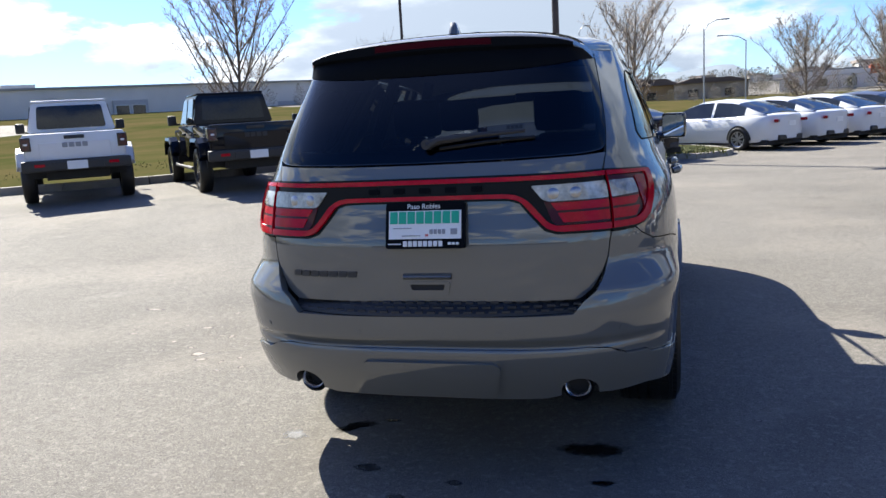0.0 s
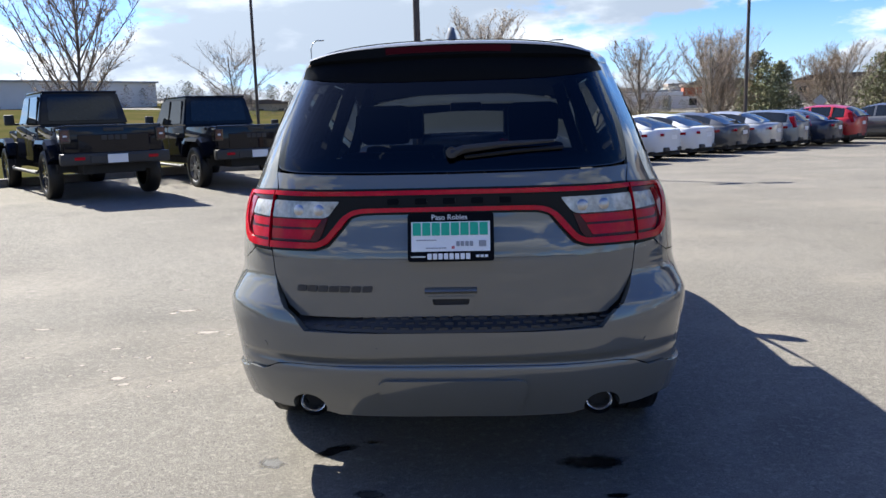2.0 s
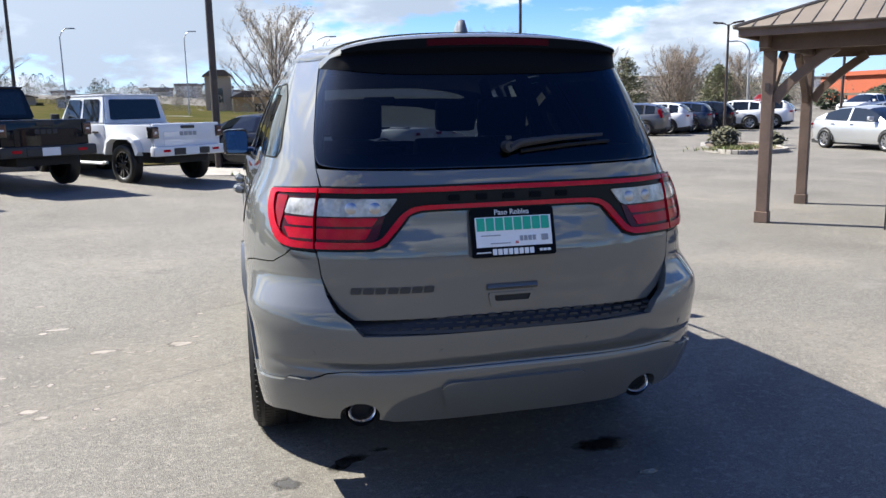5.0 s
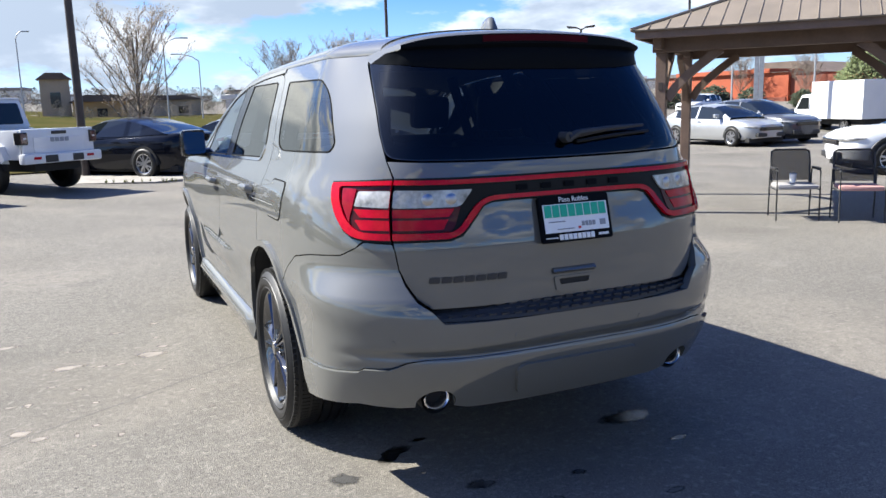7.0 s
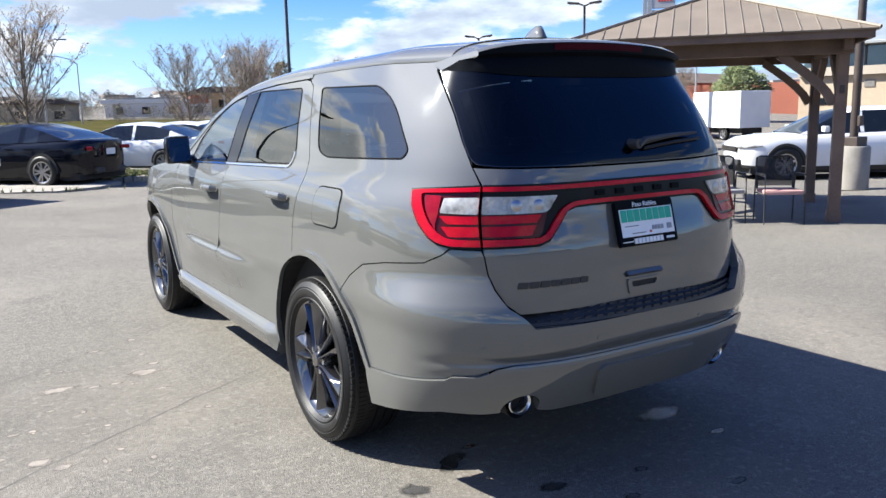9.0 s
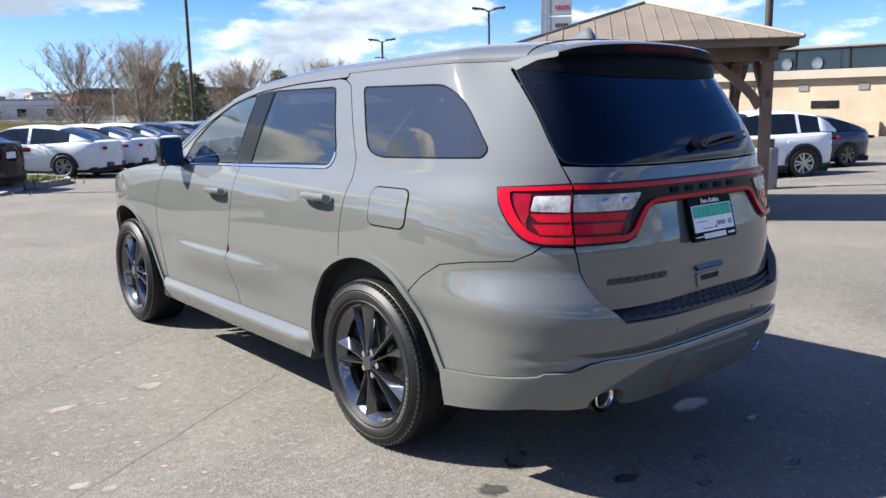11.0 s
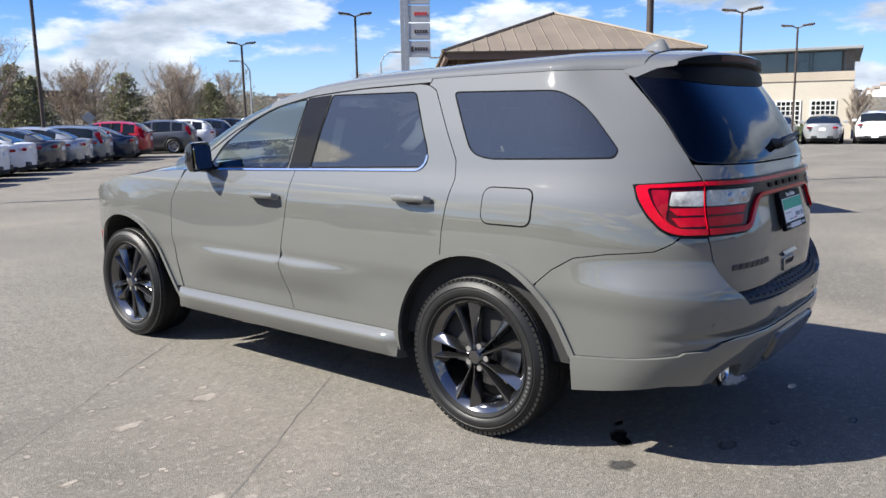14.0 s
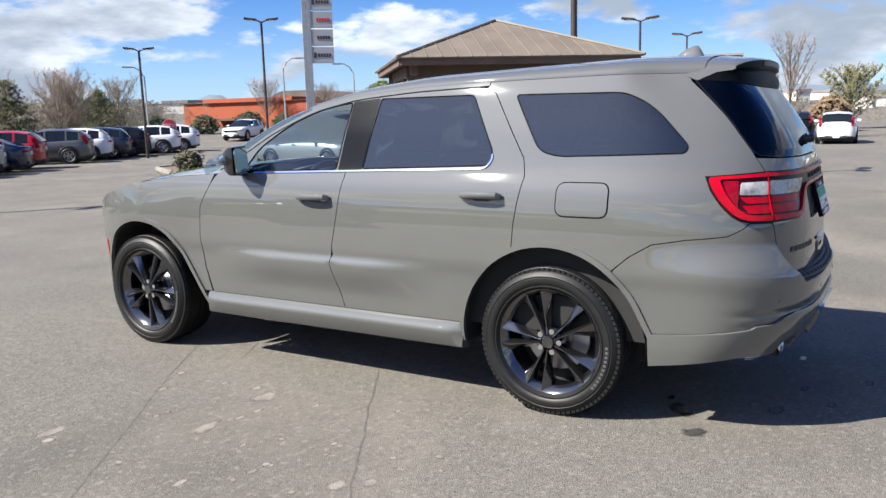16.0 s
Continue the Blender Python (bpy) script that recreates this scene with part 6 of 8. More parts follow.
part("roof_slab", box(-5, 5, -2, 2, 2.0, 2.5, 0.03), WHITE_WALL, can)
part("end_panel", box(5.01, 7.2, -2.05, 2.05, 1.95, 2.9, 0.03), ORANGE_WALL, can)
for x in (-3.5, 3.5):
    part("canopy_post", box(x - 0.2, x + 0.2, -0.2, 0.2, -2, 2.0), GREY_PANEL, can)

GREY_BLOCK = mat("grey_block_wall", (0.14, 0.145, 0.155), 0.85, var=0.1, scale=0.5)
# unseen grey block behind the camera, added to darken reflections in the car's tail
back = thing("unseen_dark_block", pose(4.0, -62.0, 0, 0, 0, 0), "unseen grey block behind the camera, added for dark reflections", "building")
wall_box(back, "wall", GREY_BLOCK, -30, 30, -12, 0, -0.5, 3.6)
wall_box(back, "roof", GREY_ROOF, -30.5, 30.5, -12.5, 0.6, 3.605, 4.0)


# ---- parked vehicles ----
def paint(name, col, metal=0.0, rough=0.3):
    return mat(name, col, rough if max(col) > 0.02 else 0.15, metal, 0.8 if max(col) > 0.02 else 0.55, var=0.03, scale=2.0, fine=300, spec=0.25 if max(col) > 0.02 else 0.0)


WHITE_PAINT = paint("white_car_paint", (0.62, 0.63, 0.64))
BLACK_PAINT = paint("black_car_paint", (0.006, 0.007, 0.011))
SILVER_PAINT = paint("silver_car_paint", (0.38, 0.39, 0.40), 0.5)
GREY_PAINT = paint("dark_grey_car_paint", (0.085, 0.088, 0.095), 0.4)
NAVY_PAINT = paint("navy_car_paint", (0.018, 0.026, 0.05), 0.3)
RED_PAINT = paint("red_car_paint", (0.32, 0.012, 0.018), 0.2)
BLUEGREY_PAINT = paint("blue_grey_car_paint", (0.17, 0.19, 0.21), 0.5)
WHEEL_MESH = {}


def small_wheel(parent, x, y, r, side, rim):
    """A parked car's wheel: tyre with a rim of its own; all alike share meshes."""
    key = (round(r, 3), rim.name)
    if key not in WHEEL_MESH:
        w, o, rr = 0.23, -0.115, r * 0.66
        prof = [(rr, o + 0.02), (rr + 0.012, o), (r - 0.045, o - 0.004), (r - 0.012, o + 0.012), (r, o + 0.035), (r, 0.08), (r - 0.012, 0.10), (rr, 0.11)]
        me = bpy.data.meshes.new("tyre")
        bm = lathe(prof, 32)
        bm.to_mesh(me)
        bm.free()
        me.materials.append(RUBBER)
        me.polygons.foreach_set("use_smooth", [True] * len(me.polygons))
        bm = lathe([(rr, o + 0.018), (rr - 0.018, o + 0.026), (rr - 0.025, o + 0.07)], 32)
        for k in range(10):
            a = k * 36
            add_box(bm, o + 0.022, o + 0.045, -0.017 if k % 2 else -0.024, 0.017 if k % 2 else 0.024, 0.03, rr - 0.01, 0.004, pose(0, 0, 0, a + (5 if k % 2 else -5), 0, 0))
        add_rod(bm, (o + 0.018, 0, 0), (o + 0.05, 0, 0), 0.045, 0.06, 14)
        me2 = bpy.data.meshes.new("rim")
        bm.to_mesh(me2)
        bm.free()
        me2.materials.append(rim)
        bm = lathe([(0.0, o + 0.075), (rr - 0.02, o + 0.075)], 24)
        me3 = bpy.data.meshes.new("wheel_back")
        bm.to_mesh(me3)
        bm.free()
        me3.materials.append(DARK)
        WHEEL_MESH[key] = (me, me2, me3)
    me, me2, me3 = WHEEL_MESH[key]
    t = new("wheel", me)
    t.parent = parent
    t.matrix_local = pose(x, y, r, 0, 0, 180 if side > 0 else 0)
    for nm, q in (("rim", me2), ("wheel_back", me3)):
        c = new(nm, q)
        c.parent = t


SHAPES = {
    # length, width, wheelbase, rear overhang, wheel radius, body top (y, z), roof (y, z), side glass, roof panel
    "sedan": dict(L=4.90, W=1.86, wb=2.85, ro=1.10, r=0.335, top=[(-1.1, 0.94), (-1.0, 1.00), (-0.35, 1.03), (0.3, 0.99), (2.3, 0.96), (3.2, 0.88), (3.8, 0.72)],
                  roof=[(-0.75, 1.03), (-0.2, 1.25), (0.35, 1.42), (1.0, 1.47), (1.6, 1.44), (2.1, 1.27), (2.65, 0.98)], glass=[(-0.15, 0.98), (1.05, 2.35)], panel=(0.22, 1.72)),
    "coupe": dict(L=5.02, W=1.92, wb=2.95, ro=1.10, r=0.36, top=[(-1.1, 0.98), (-0.95, 1.05), (-0.3, 1.05), (0.4, 1.02), (2.0, 0.99), (3.3, 0.94), (3.9, 0.80)],
                  roof=[(-0.60, 1.05), (0.0, 1.28), (0.55, 1.42), (1.0, 1.45), (1.45, 1.42), (1.9, 1.26), (2.4, 1.00)], glass=[(0.15, 0.55), (0.70, 2.10)], panel=(0.40, 1.50)),
    "suv": dict(L=4.60, W=1.86, wb=2.68, ro=0.95, r=0.365, top=[(-0.95, 1.06), (-0.8, 1.12), (0.6, 1.07), (2.1, 1.03), (2.9, 0.99), (3.35, 0.92), (3.62, 0.80)],
                roof=[(-0.92, 1.09), (-0.78, 1.30), (-0.46, 1.50), (0.2, 1.60), (1.0, 1.60), (1.5, 1.50), (2.35, 1.03)], glass=[(-0.42, 0.10), (0.18, 0.98), (1.06, 2.05)], panel=(-0.42, 1.28)),
    "wagon": dict(L=4.65, W=1.86, wb=2.78, ro=0.98, r=0.335, top=[(-0.98, 0.98), (-0.8, 1.02), (0.6, 1.0), (2.2, 0.96), (3.0, 0.88), (3.65, 0.72)],
                  roof=[(-0.95, 1.01), (-0.70, 1.22), (-0.42, 1.41), (0.3, 1.47), (1.1, 1.47), (1.6, 1.38), (2.4, 0.99)], glass=[(-0.55, 0.10), (0.18, 0.98), (1.06, 2.1)], panel=(-0.50, 1.35)),
}


def parked_car(x, y, heading, shape, col, label, rim=None, group="parked cars", lamps="corner", category="car"):
    q = SHAPES[shape]
    L, W, wb, ro, r = q["L"], q["W"], q["wb"], q["ro"], q["r"]
    c = thing("parked_car", at_ground(x, y, heading), label, category, group)
    top, roof = table(q["top"], 0.10), table(q["roof"], 0.07)
    y0, y1 = -ro, L - ro
    yc, hl = (y0 + y1) / 2, L / 2

    def half(yy):
        e = np.abs((np.asarray(yy) - yc) / hl)
        return W / 2 * (1 - np.minimum(e, 0.999) ** (13 if shape == "suv" else 9)) ** (1 / 2.3)

    ys = yc + hl * np.sin(np.linspace(-1, 1, 61) * math.pi / 2) * 0.9985
    prof = [(0.0, 0.90), (0.12, 0.945), (0.45, 1.0), (0.70, 0.99), (0.88, 0.955), (0.97, 0.90)]
    rows = []
    for yy in ys:
        zt, zb, w = float(top(yy)), 0.22, float(half(yy))
        drop = 0.10 * abs((yy - yc) / hl) ** 6
        ring = [(-w * f, yy, zb + drop + (zt - zb - drop) * v) for v, f in prof]
        ring += [(-w * 0.80, yy, zt + 0.006), (-w * 0.45, yy, zt + 0.022), (0, yy, zt + 0.03)]
        ring += [(-p[0], p[1], p[2]) for p in ring[-2::-1]]
        rows.append(ring)
    n = len(rows[0])
    vs = [p for rr in rows for p in rr]
    fs = [(i * n + j, i * n + j + 1, (i + 1) * n + j + 1, (i + 1) * n + j)[::-1] for i in range(len(ys) - 1) for j in range(n - 1)]
    fs += [tuple(range(n))[::-1], tuple(range((len(ys) - 1) * n, len(ys) * n))]
    low = [f for k, f in enumerate(fs[:-2]) if k % (n - 1) in (0, n - 2)]
    if shape == "suv":
        fs = [f for k, f in enumerate(fs[:-2]) if k % (n - 1) not in (0, n - 2)] + fs[-2:]
        link_mesh("lower_cladding", vs, [f[::-1] for f in low], BLACK_TRIM, c, "matt black lower cladding")
    body = link_mesh("body", vs, [f[::-1] for f in fs], col, c)
    body.data.set_sharp_from_angle(angle=radians(40))
    part("underbody", box(-W * 0.42, W * 0.42, y0 + 0.25, y1 - 0.25, 0.16, 0.30), DARK, c)
    # glasshouse: one skin, split into glass and painted pieces
    g0, g1 = q["roof"][0][0], q["roof"][-1][0]
    gy = np.linspace(g0, g1, 41)
    gl, gp = [], []
    pts = []
    for yy in gy:
        zr, zb = float(roof(yy)), float(top(yy)) - 0.01
        zr = max(zr, zb + 0.012)
        wb_, wr = max(float(half(yy)) * 0.90, W / 2 * (0.74 if shape == "suv" else 0.0)), W / 2 * 0.66
        k = min(1.0, (zr - zb) / 0.45)
        wt = wb_ + (wr - wb_) * k
        ring = [(-wb_, yy, zb), (-(wb_ + (wt - wb_) * 0.85), yy, zb + (zr - zb) * 0.86), (-(wt - 0.10), yy, zb + (zr - zb) * 0.97), (0, yy, zr + 0.02)]
        ring += [(-p[0], p[1], p[2]) for p in ring[-2::-1]]
        pts.append(ring)
    n = 7
    vs = [p for rr in pts for p in rr]
    for i in range(40):
        ym = (gy[i] + gy[i + 1]) / 2
        for j in range(6):
            f = (i * n + j, i * n + j + 1, (i + 1) * n + j + 1, (i + 1) * n + j)
            if j in (0, 5):
                is_glass = any(a < ym < b for a, b in q["glass"])
            else:
                is_glass = not (q["panel"][0] <= ym <= q["panel"][1])
            (gl if is_glass else gp).append(f)
    go = link_mesh("glazing", vs, gl, CAR_GLASS, c)
    ro_ = link_mesh("roof", vs, gp, col, c)
    for o in (go, ro_):
        o.data.set_sharp_from_angle(angle=radians(32))
    # wheels in dark arches
    for yy in (0.0, wb):
        for side in (-1, 1):
            xs = float(half(yy)) * side
            bm = bmesh.new()
            m_ = 18
            a_ = [radians(-4 + 188 * k / m_) for k in range(m_ + 1)]
            ring = [bm.verts.new((xs * 1.004, yy + (r + 0.055) * math.cos(t), r + (r + 0.055) * math.sin(t))) for t in a_]
            ring2 = [bm.verts.new((xs * 0.80, yy + (r + 0.055) * math.cos(t), r + (r + 0.055) * math.sin(t))) for t in a_]
            bm.faces.new(ring)
            for k in range(m_):
                bm.faces.new((ring[k], ring[k + 1], ring2[k + 1], ring2[k]))
            part("wheel_arch", bm, DARK, c)
            if shape == "suv":
                bm = bmesh.new()
                loops = [[bm.verts.new((xs * kx, yy + rr_ * math.cos(t), r + rr_ * math.sin(t))) for t in a_] for kx, rr_ in ((1.006, r + 0.105), (1.022, r + 0.095), (1.022, r + 0.050), (0.95, r + 0.045))]
                for A, B in zip(loops, loops[1:]):
                    for k in range(m_):
                        bm.faces.new((A[k], A[k + 1], B[k + 1], B[k]))
                bmesh.ops.recalc_face_normals(bm, faces=bm.faces)
                part("arch_cladding", bm, BLACK_TRIM, c, "matt black arch cladding", smooth=True)
            small_wheel(c, xs - side * 0.078, yy, r, side, rim or ALLOY)
    # tail
    zt = float(top(y0 + 0.05))
    wl_ = float(half(y0 + 0.16))
    for side in (-1, 1):
        if lamps == "tall":
            bm = box(-0.085, 0.06, -0.06, 0.14, -0.10, 0.34, 0.025)
            bmesh.ops.transform(bm, matrix=pose(side * (wl_ - 0.03), y0 + 0.17, zt - 0.10, -14, 0, 0), verts=bm.verts)
        else:
            bm = box(-0.21, 0.19, -0.05, 0.07, -0.042, 0.048, 0.022)
            bmesh.ops.transform(bm, matrix=pose(side * (wl_ - 0.16), y0 + 0.095, zt - 0.15, 0, 0, side * -26), verts=bm.verts)
        part("tail_lamp", bm, RED_DEEP, c, "red tail lamp")
        pts = []
        for f in np.linspace(0, 1, 7):
            yy_ = y1 - 0.045 - 0.42 * f ** 1.6
            zz_ = float(top(y1 - 0.16)) - 0.105 + 0.035 * f
            pts.append((side * (float(half(yy_)) * 0.985 + 0.004), yy_, zz_))
        bm = tube(pts, [0.030, 0.048, 0.050, 0.046, 0.038, 0.026, 0.010], 8)
        part("head_lamp", bm, CLEAR_LENS, c)
        mz = float(top(q["glass"][-1][1])) + 0.04
        part("door_mirror", box(side * (W / 2 - 0.02), side * (W / 2 + 0.18), q["glass"][-1][1] - 0.22, q["glass"][-1][1] - 0.10, mz, mz + 0.13, 0.03), col, c)
        for hy in (q["glass"][-1][0] + 0.05, max(q["glass"][-2][0], 0.2) + 0.02):
            part("door_handle", box(side * (W / 2 - 0.01), side * (W / 2 + 0.018), hy, hy + 0.20, 0.86, 0.89, 0.008), col, c)
    part("plate_sheet", box(-0.15, 0.15, y0 - 0.012, y0 + 0.03, zt - 0.30, zt - 0.16, 0.004), WHITE_PLASTIC, c, "blank white plate")
    part("tail_trim", box(-W * 0.27, W * 0.27, y0 + 0.012, y0 + 0.20, 0.29, 0.43, 0.03), BLACK_TRIM, c)
    zg = float(top(y1 - 0.10))
    part("nose_grille", box(-W * 0.27, W * 0.27, y1 - 0.12, y1 + 0.006, zg - 0.20, zg - 0.07, 0.02), BLACK_GLOSS, c)
    part("lower_grille", box(-W * 0.33, W * 0.33, y1 - 0.20, y1 - 0.01, 0.34, 0.48, 0.03), BLACK_TRIM, c)
    return c


def far_point(px, py, k=1.12):
    """Places in the far row, carried outwards from the middle of the walk."""
    return -1.5 + k * (px + 1.5), -3.3 + k * (py + 3.3)


def row_car(px, py, *a, **kw):
    x, y = far_point(px, py)
    parked_car(x - 1.38, y + 0.15, 46, *a, **kw)


row_car(4.47, 18.32, "sedan", WHITE_PAINT, "white four-door sedan parked beside the island")
row_car(5.85, 19.75, "sedan", WHITE_PAINT, "white four-door sedan parked in a long row")
row_car(7.25, 21.3, "sedan", WHITE_PAINT, "white sedan with red tail lamps parked in a row")
row_car(8.75, 22.65, "sedan", GREY_PAINT, "dark grey sedan parked in a row")
row_car(10.2, 23.75, "sedan", SILVER_PAINT, "silver sedan parked in a row")
row_car(11.6, 24.8, "wagon", BLUEGREY_PAINT, "blue-grey estate car with tall red lamps", lamps="tall")
row_car(13.1, 25.9, "sedan", NAVY_PAINT, "dark navy sedan parked in a row")
row_car(14.6, 27.1, "suv", RED_PAINT, "red compact sport utility car parked in a row", lamps="tall")
row_car(17.86, 28.84, "suv", GREY_PAINT, "dark grey sport utility car parked in a row", lamps="tall")
row_car(19.6, 29.9, "suv", WHITE_PAINT, "white sport utility car parked in a row")
row_car(21.25, 30.7, "suv", NAVY_PAINT, "navy sport utility car parked in a row")
row_car(22.8, 31.3, "suv", BLACK_PAINT, "black sport utility car parked in a row")
row_car(25.2, 31.9, "suv", WHITE_PAINT, "white sport utility car at the end of a row")
row_car(27.0, 32.5, "suv", WHITE_PAINT, "white sport utility car at the end of a row")
parked_car(0.32, 17.2, 43, "coupe", BLACK_PAINT, "dark grey two-door coupe parked beside the island", ALLOY)
parked_car(19.9, 20.5, 180, "sedan", SILVER_PAINT, "silver sedan facing the lane")
parked_car(22.1, 20.7, 178, "suv", GREY_PAINT, "dark blue-grey sport utility car facing the lane")
parked_car(16.3, 6.8, 56, "suv", WHITE_PAINT, "white sport utility car behind the pavilion", lamps="corner")
parked_car(20.2, 7.6, 66, "sedan", NAVY_PAINT, "dark navy sedan parked behind the pavilion", WHEEL_BLACK)
parked_car(24.5, 10.6, 66, "sedan", RED_PAINT, "red car parked behind the navy sedan")
parked_car(38.75, 10.17, -78, "sedan", SILVER_PAINT, "silver sedan parked facing the beige building")
parked_car(39.88, 8.2, -78, "sedan", SILVER_PAINT, "silver sedan parked facing the beige building")
parked_car(40.36, 5.9, -80, "suv", WHITE_PAINT, "white sport utility car parked near bare trees")
parked_car(50.0, 5.2, -84, "suv", BLACK_PAINT, "black sport utility car parked near bare trees", lamps="tall")
parked_car(40.6, 2.2, -86, "suv", WHITE_PAINT, "white sport utility car at the lot's far end", lamps="tall")
parked_car(43.5, -2.0, -88, "suv", WHITE_PAINT, "white sport utility car at the lot's far end")
parked_car(46.0, -4.5, -88, "sedan", SILVER_PAINT, "silver car at the lot's far end")
parked_car(42.6, 44.6, 110, "suv", WHITE_PAINT, "white car by the far shrubs")


RED_DARK = mat("dark_smoked_red_lens", (0.06, 0.002, 0.005), 0.15, coat=0.5, var=0.2, scale=20)


def pickup(x, y, heading, col, bumper_mat, rim, label):
    """A boxy four-door pickup with separate flares; the origin lies under the rear axle."""
    p = thing("pickup_truck", at_ground(x, y, heading), label, "pickup truck", "pickup trucks by the kerb")
    r, wb, H = 0.405, 3.49, 0.80
    for yy in (0.0, wb):
        for side in (-1, 1):
            small_wheel(p, side * 0.80, yy, r, side, rim)
    part("chassis", box(-0.50, 0.50, -0.85, 4.0, 0.42, 0.62, 0.02), DARK, p)
    # bed
    bed = bmesh.new()
    for side in (-1, 1):
        add_box(bed, side * H, side * (H - 0.10), -0.88, 0.70, 0.66, 1.20, 0.02)
    add_box(bed, -H + 0.1, H - 0.1, -0.80, 0.70, 0.66, 0.78)
    part("bed", bed, col, p, smooth=True)
    part("bed_cover", box(-H + 0.07, H - 0.07, -0.86, 0.68, 1.15, 1.185, 0.01), BLACK_TRIM, p)
    tg = part("tailgate", box(-H + 0.02, H - 0.02, -0.95, -0.885, 0.66, 1.215, 0.025), col, p, smooth=True)
    part("tailgate_panel", box(-0.56, 0.56, -0.962, -0.945, 0.74, 1.06, 0.008), col, tg)
    part("gate_handle", box(-0.16, 0.16, -0.972, -0.945, 1.11, 1.17, 0.012), BLACK_TRIM, tg)
    bm = bmesh.new()
    for i in range(4):
        add_box(bm, -0.20 + i * 0.105, -0.115 + i * 0.105, -0.970, -0.955, 0.97, 1.05, 0.006)
    part("badge_block", bm, GREY_PRINT if col is not BLACK_PAINT else BLACK_TRIM, tg)
    for side in (-1, 1):
        lamp = part("tail_lamp", box(side * (H - 0.125), side * (H + 0.035), -0.975, -0.80, 0.93, 1.16, 0.015), BLACK_GLOSS, p, "square red tail lamp in a black housing")
        part("lamp_lens", box(side * (H - 0.105), side * (H + 0.02), -0.982, -0.97, 0.955, 1.135, 0.012), RED_DARK, lamp)
        part("lamp_lens", box(side * (H - 0.075), side * (H - 0.015), -0.993, -0.985, 1.03, 1.06, 0.006), WHITE_PLASTIC, lamp)
    bp = part("rear_bumper", box(-0.86, 0.86, -1.06, -0.90, 0.58, 0.77, 0.035), bumper_mat, p, smooth=True)
    part("bumper_step", box(-0.42, 0.42, -1.075, -1.0, 0.60, 0.73, 0.012), BLACK_TRIM, bp)
    part("plate_sheet", box(-0.16, 0.16, -1.085, -1.072, 0.60, 0.74, 0.004), WHITE_PLASTIC, bp, "blank white plate")
    for side in (-1, 1):
        part("reflector", box(side * 0.50, side * 0.66, -1.068, -1.05, 0.66, 0.71, 0.006), RED_LENS, bp)
    # cab
    cab = bmesh.new()
    add_box(cab, -H, H, 0.74, 2.62, 0.60, 1.22, 0.04)
    cabo = part("cab", cab, col, p, smooth=True)
    up = prism([(0.78, 1.215), (2.56, 1.215), (2.20, 1.80), (0.90, 1.80)], -0.72, 0.72, "x", 0.03)
    for v in up.verts:
        v.co.x *= 1 - 0.10 * float(sstep(1.22, 1.8, v.co.z)) + 0.06 * float(sstep(1.8, 1.22, v.co.z))
    part("hard_top", up, col, p, smooth=True)
    part("roof", box(-0.645, 0.645, 0.90, 2.20, 1.785, 1.825, 0.02), col, p, smooth=True)
    pts = [(-0.60, 1.30), (0.60, 1.30), (0.56, 1.72), (-0.56, 1.72)]
    b4 = prism(rounded(pts, 0.05), -0.006, 0.006, "y")
    bmesh.ops.transform(b4, matrix=pose(0, 0.80, 0, 0, 0, 0) @ Matrix.Shear("XY", 4, (0, 0)), verts=b4.verts)
    for v in b4.verts:
        v.co.y += (v.co.z - 1.215) * 0.205 - 0.028
    part("rear_pane", b4, CAR_GLASS, p)
    for side in (-1, 1):
        for pp in ([(0.98, 1.27), (1.60, 1.27), (1.60, 1.73), (1.04, 1.73)], [(1.72, 1.27), (2.40, 1.27), (2.16, 1.73), (1.72, 1.73)]):
            b5 = prism(rounded(pp, 0.03), -0.008, 0.008, "x")
            for v in b5.verts:
                v.co.x = side * (0.764 - 0.105 * (v.co.z - 1.22) / 0.58 + 0.004) + v.co.x
            part("side_pane", b5, CAR_GLASS, cabo)
        for yy in (0.95, 1.85):
            part("door_handle", box(side * H, side * (H + 0.03), yy, yy + 0.2, 1.03, 1.07, 0.01), BLACK_TRIM, cabo)
        part("door_gap", box(side * H, side * (H + 0.003), 1.655, 1.668, 0.68, 1.21), DARK, cabo)
        part("side_step", tube([(side * 0.86, 0.62, 0.44), (side * 0.88, 0.72, 0.42), (side * 0.88, 2.75, 0.42), (side * 0.86, 2.85, 0.44)], 0.035, 8), BLACK_TRIM if col is BLACK_PAINT else col, p, smooth=True)
        part("door_mirror", box(side * 0.86, side * 1.03, 2.30, 2.40, 1.24, 1.44, 0.03), BLACK_TRIM, p, smooth=True)
        part("mirror_arm", box(side * 0.78, side * 0.87, 2.33, 2.38, 1.24, 1.28, 0.01), BLACK_TRIM, p)
        # flares
        for yy in (0.0, wb):
            k0 = [(-0.62, 0.66), (-0.50, 0.90), (-0.33, 0.985), (0.33, 0.985), (0.50, 0.90), (0.62, 0.66)]
            k1 = [(a * 0.87, b * 0.98 - 0.045) for a, b in k0]
            bm = bmesh.new()
            xo, xi = side * 0.955, side * (H - 0.02)
            A = [bm.verts.new((xo - side * 0.02, yy + a, b)) for a, b in k0]
            B = [bm.verts.new((xi, yy + a * 0.98, b + 0.015)) for a, b in k0]
            C = [bm.verts.new((xo, yy + a, b)) for a, b in k1]
            D = [bm.verts.new((xi, yy + a, b - 0.01)) for a, b in k1]
            for i in range(5):
                bm.faces.new((A[i], A[i + 1], B[i + 1], B[i]))
                bm.faces.new((C[i], C[i + 1], A[i + 1], A[i]))
                bm.faces.new((D[i], D[i + 1], C[i + 1], C[i]))
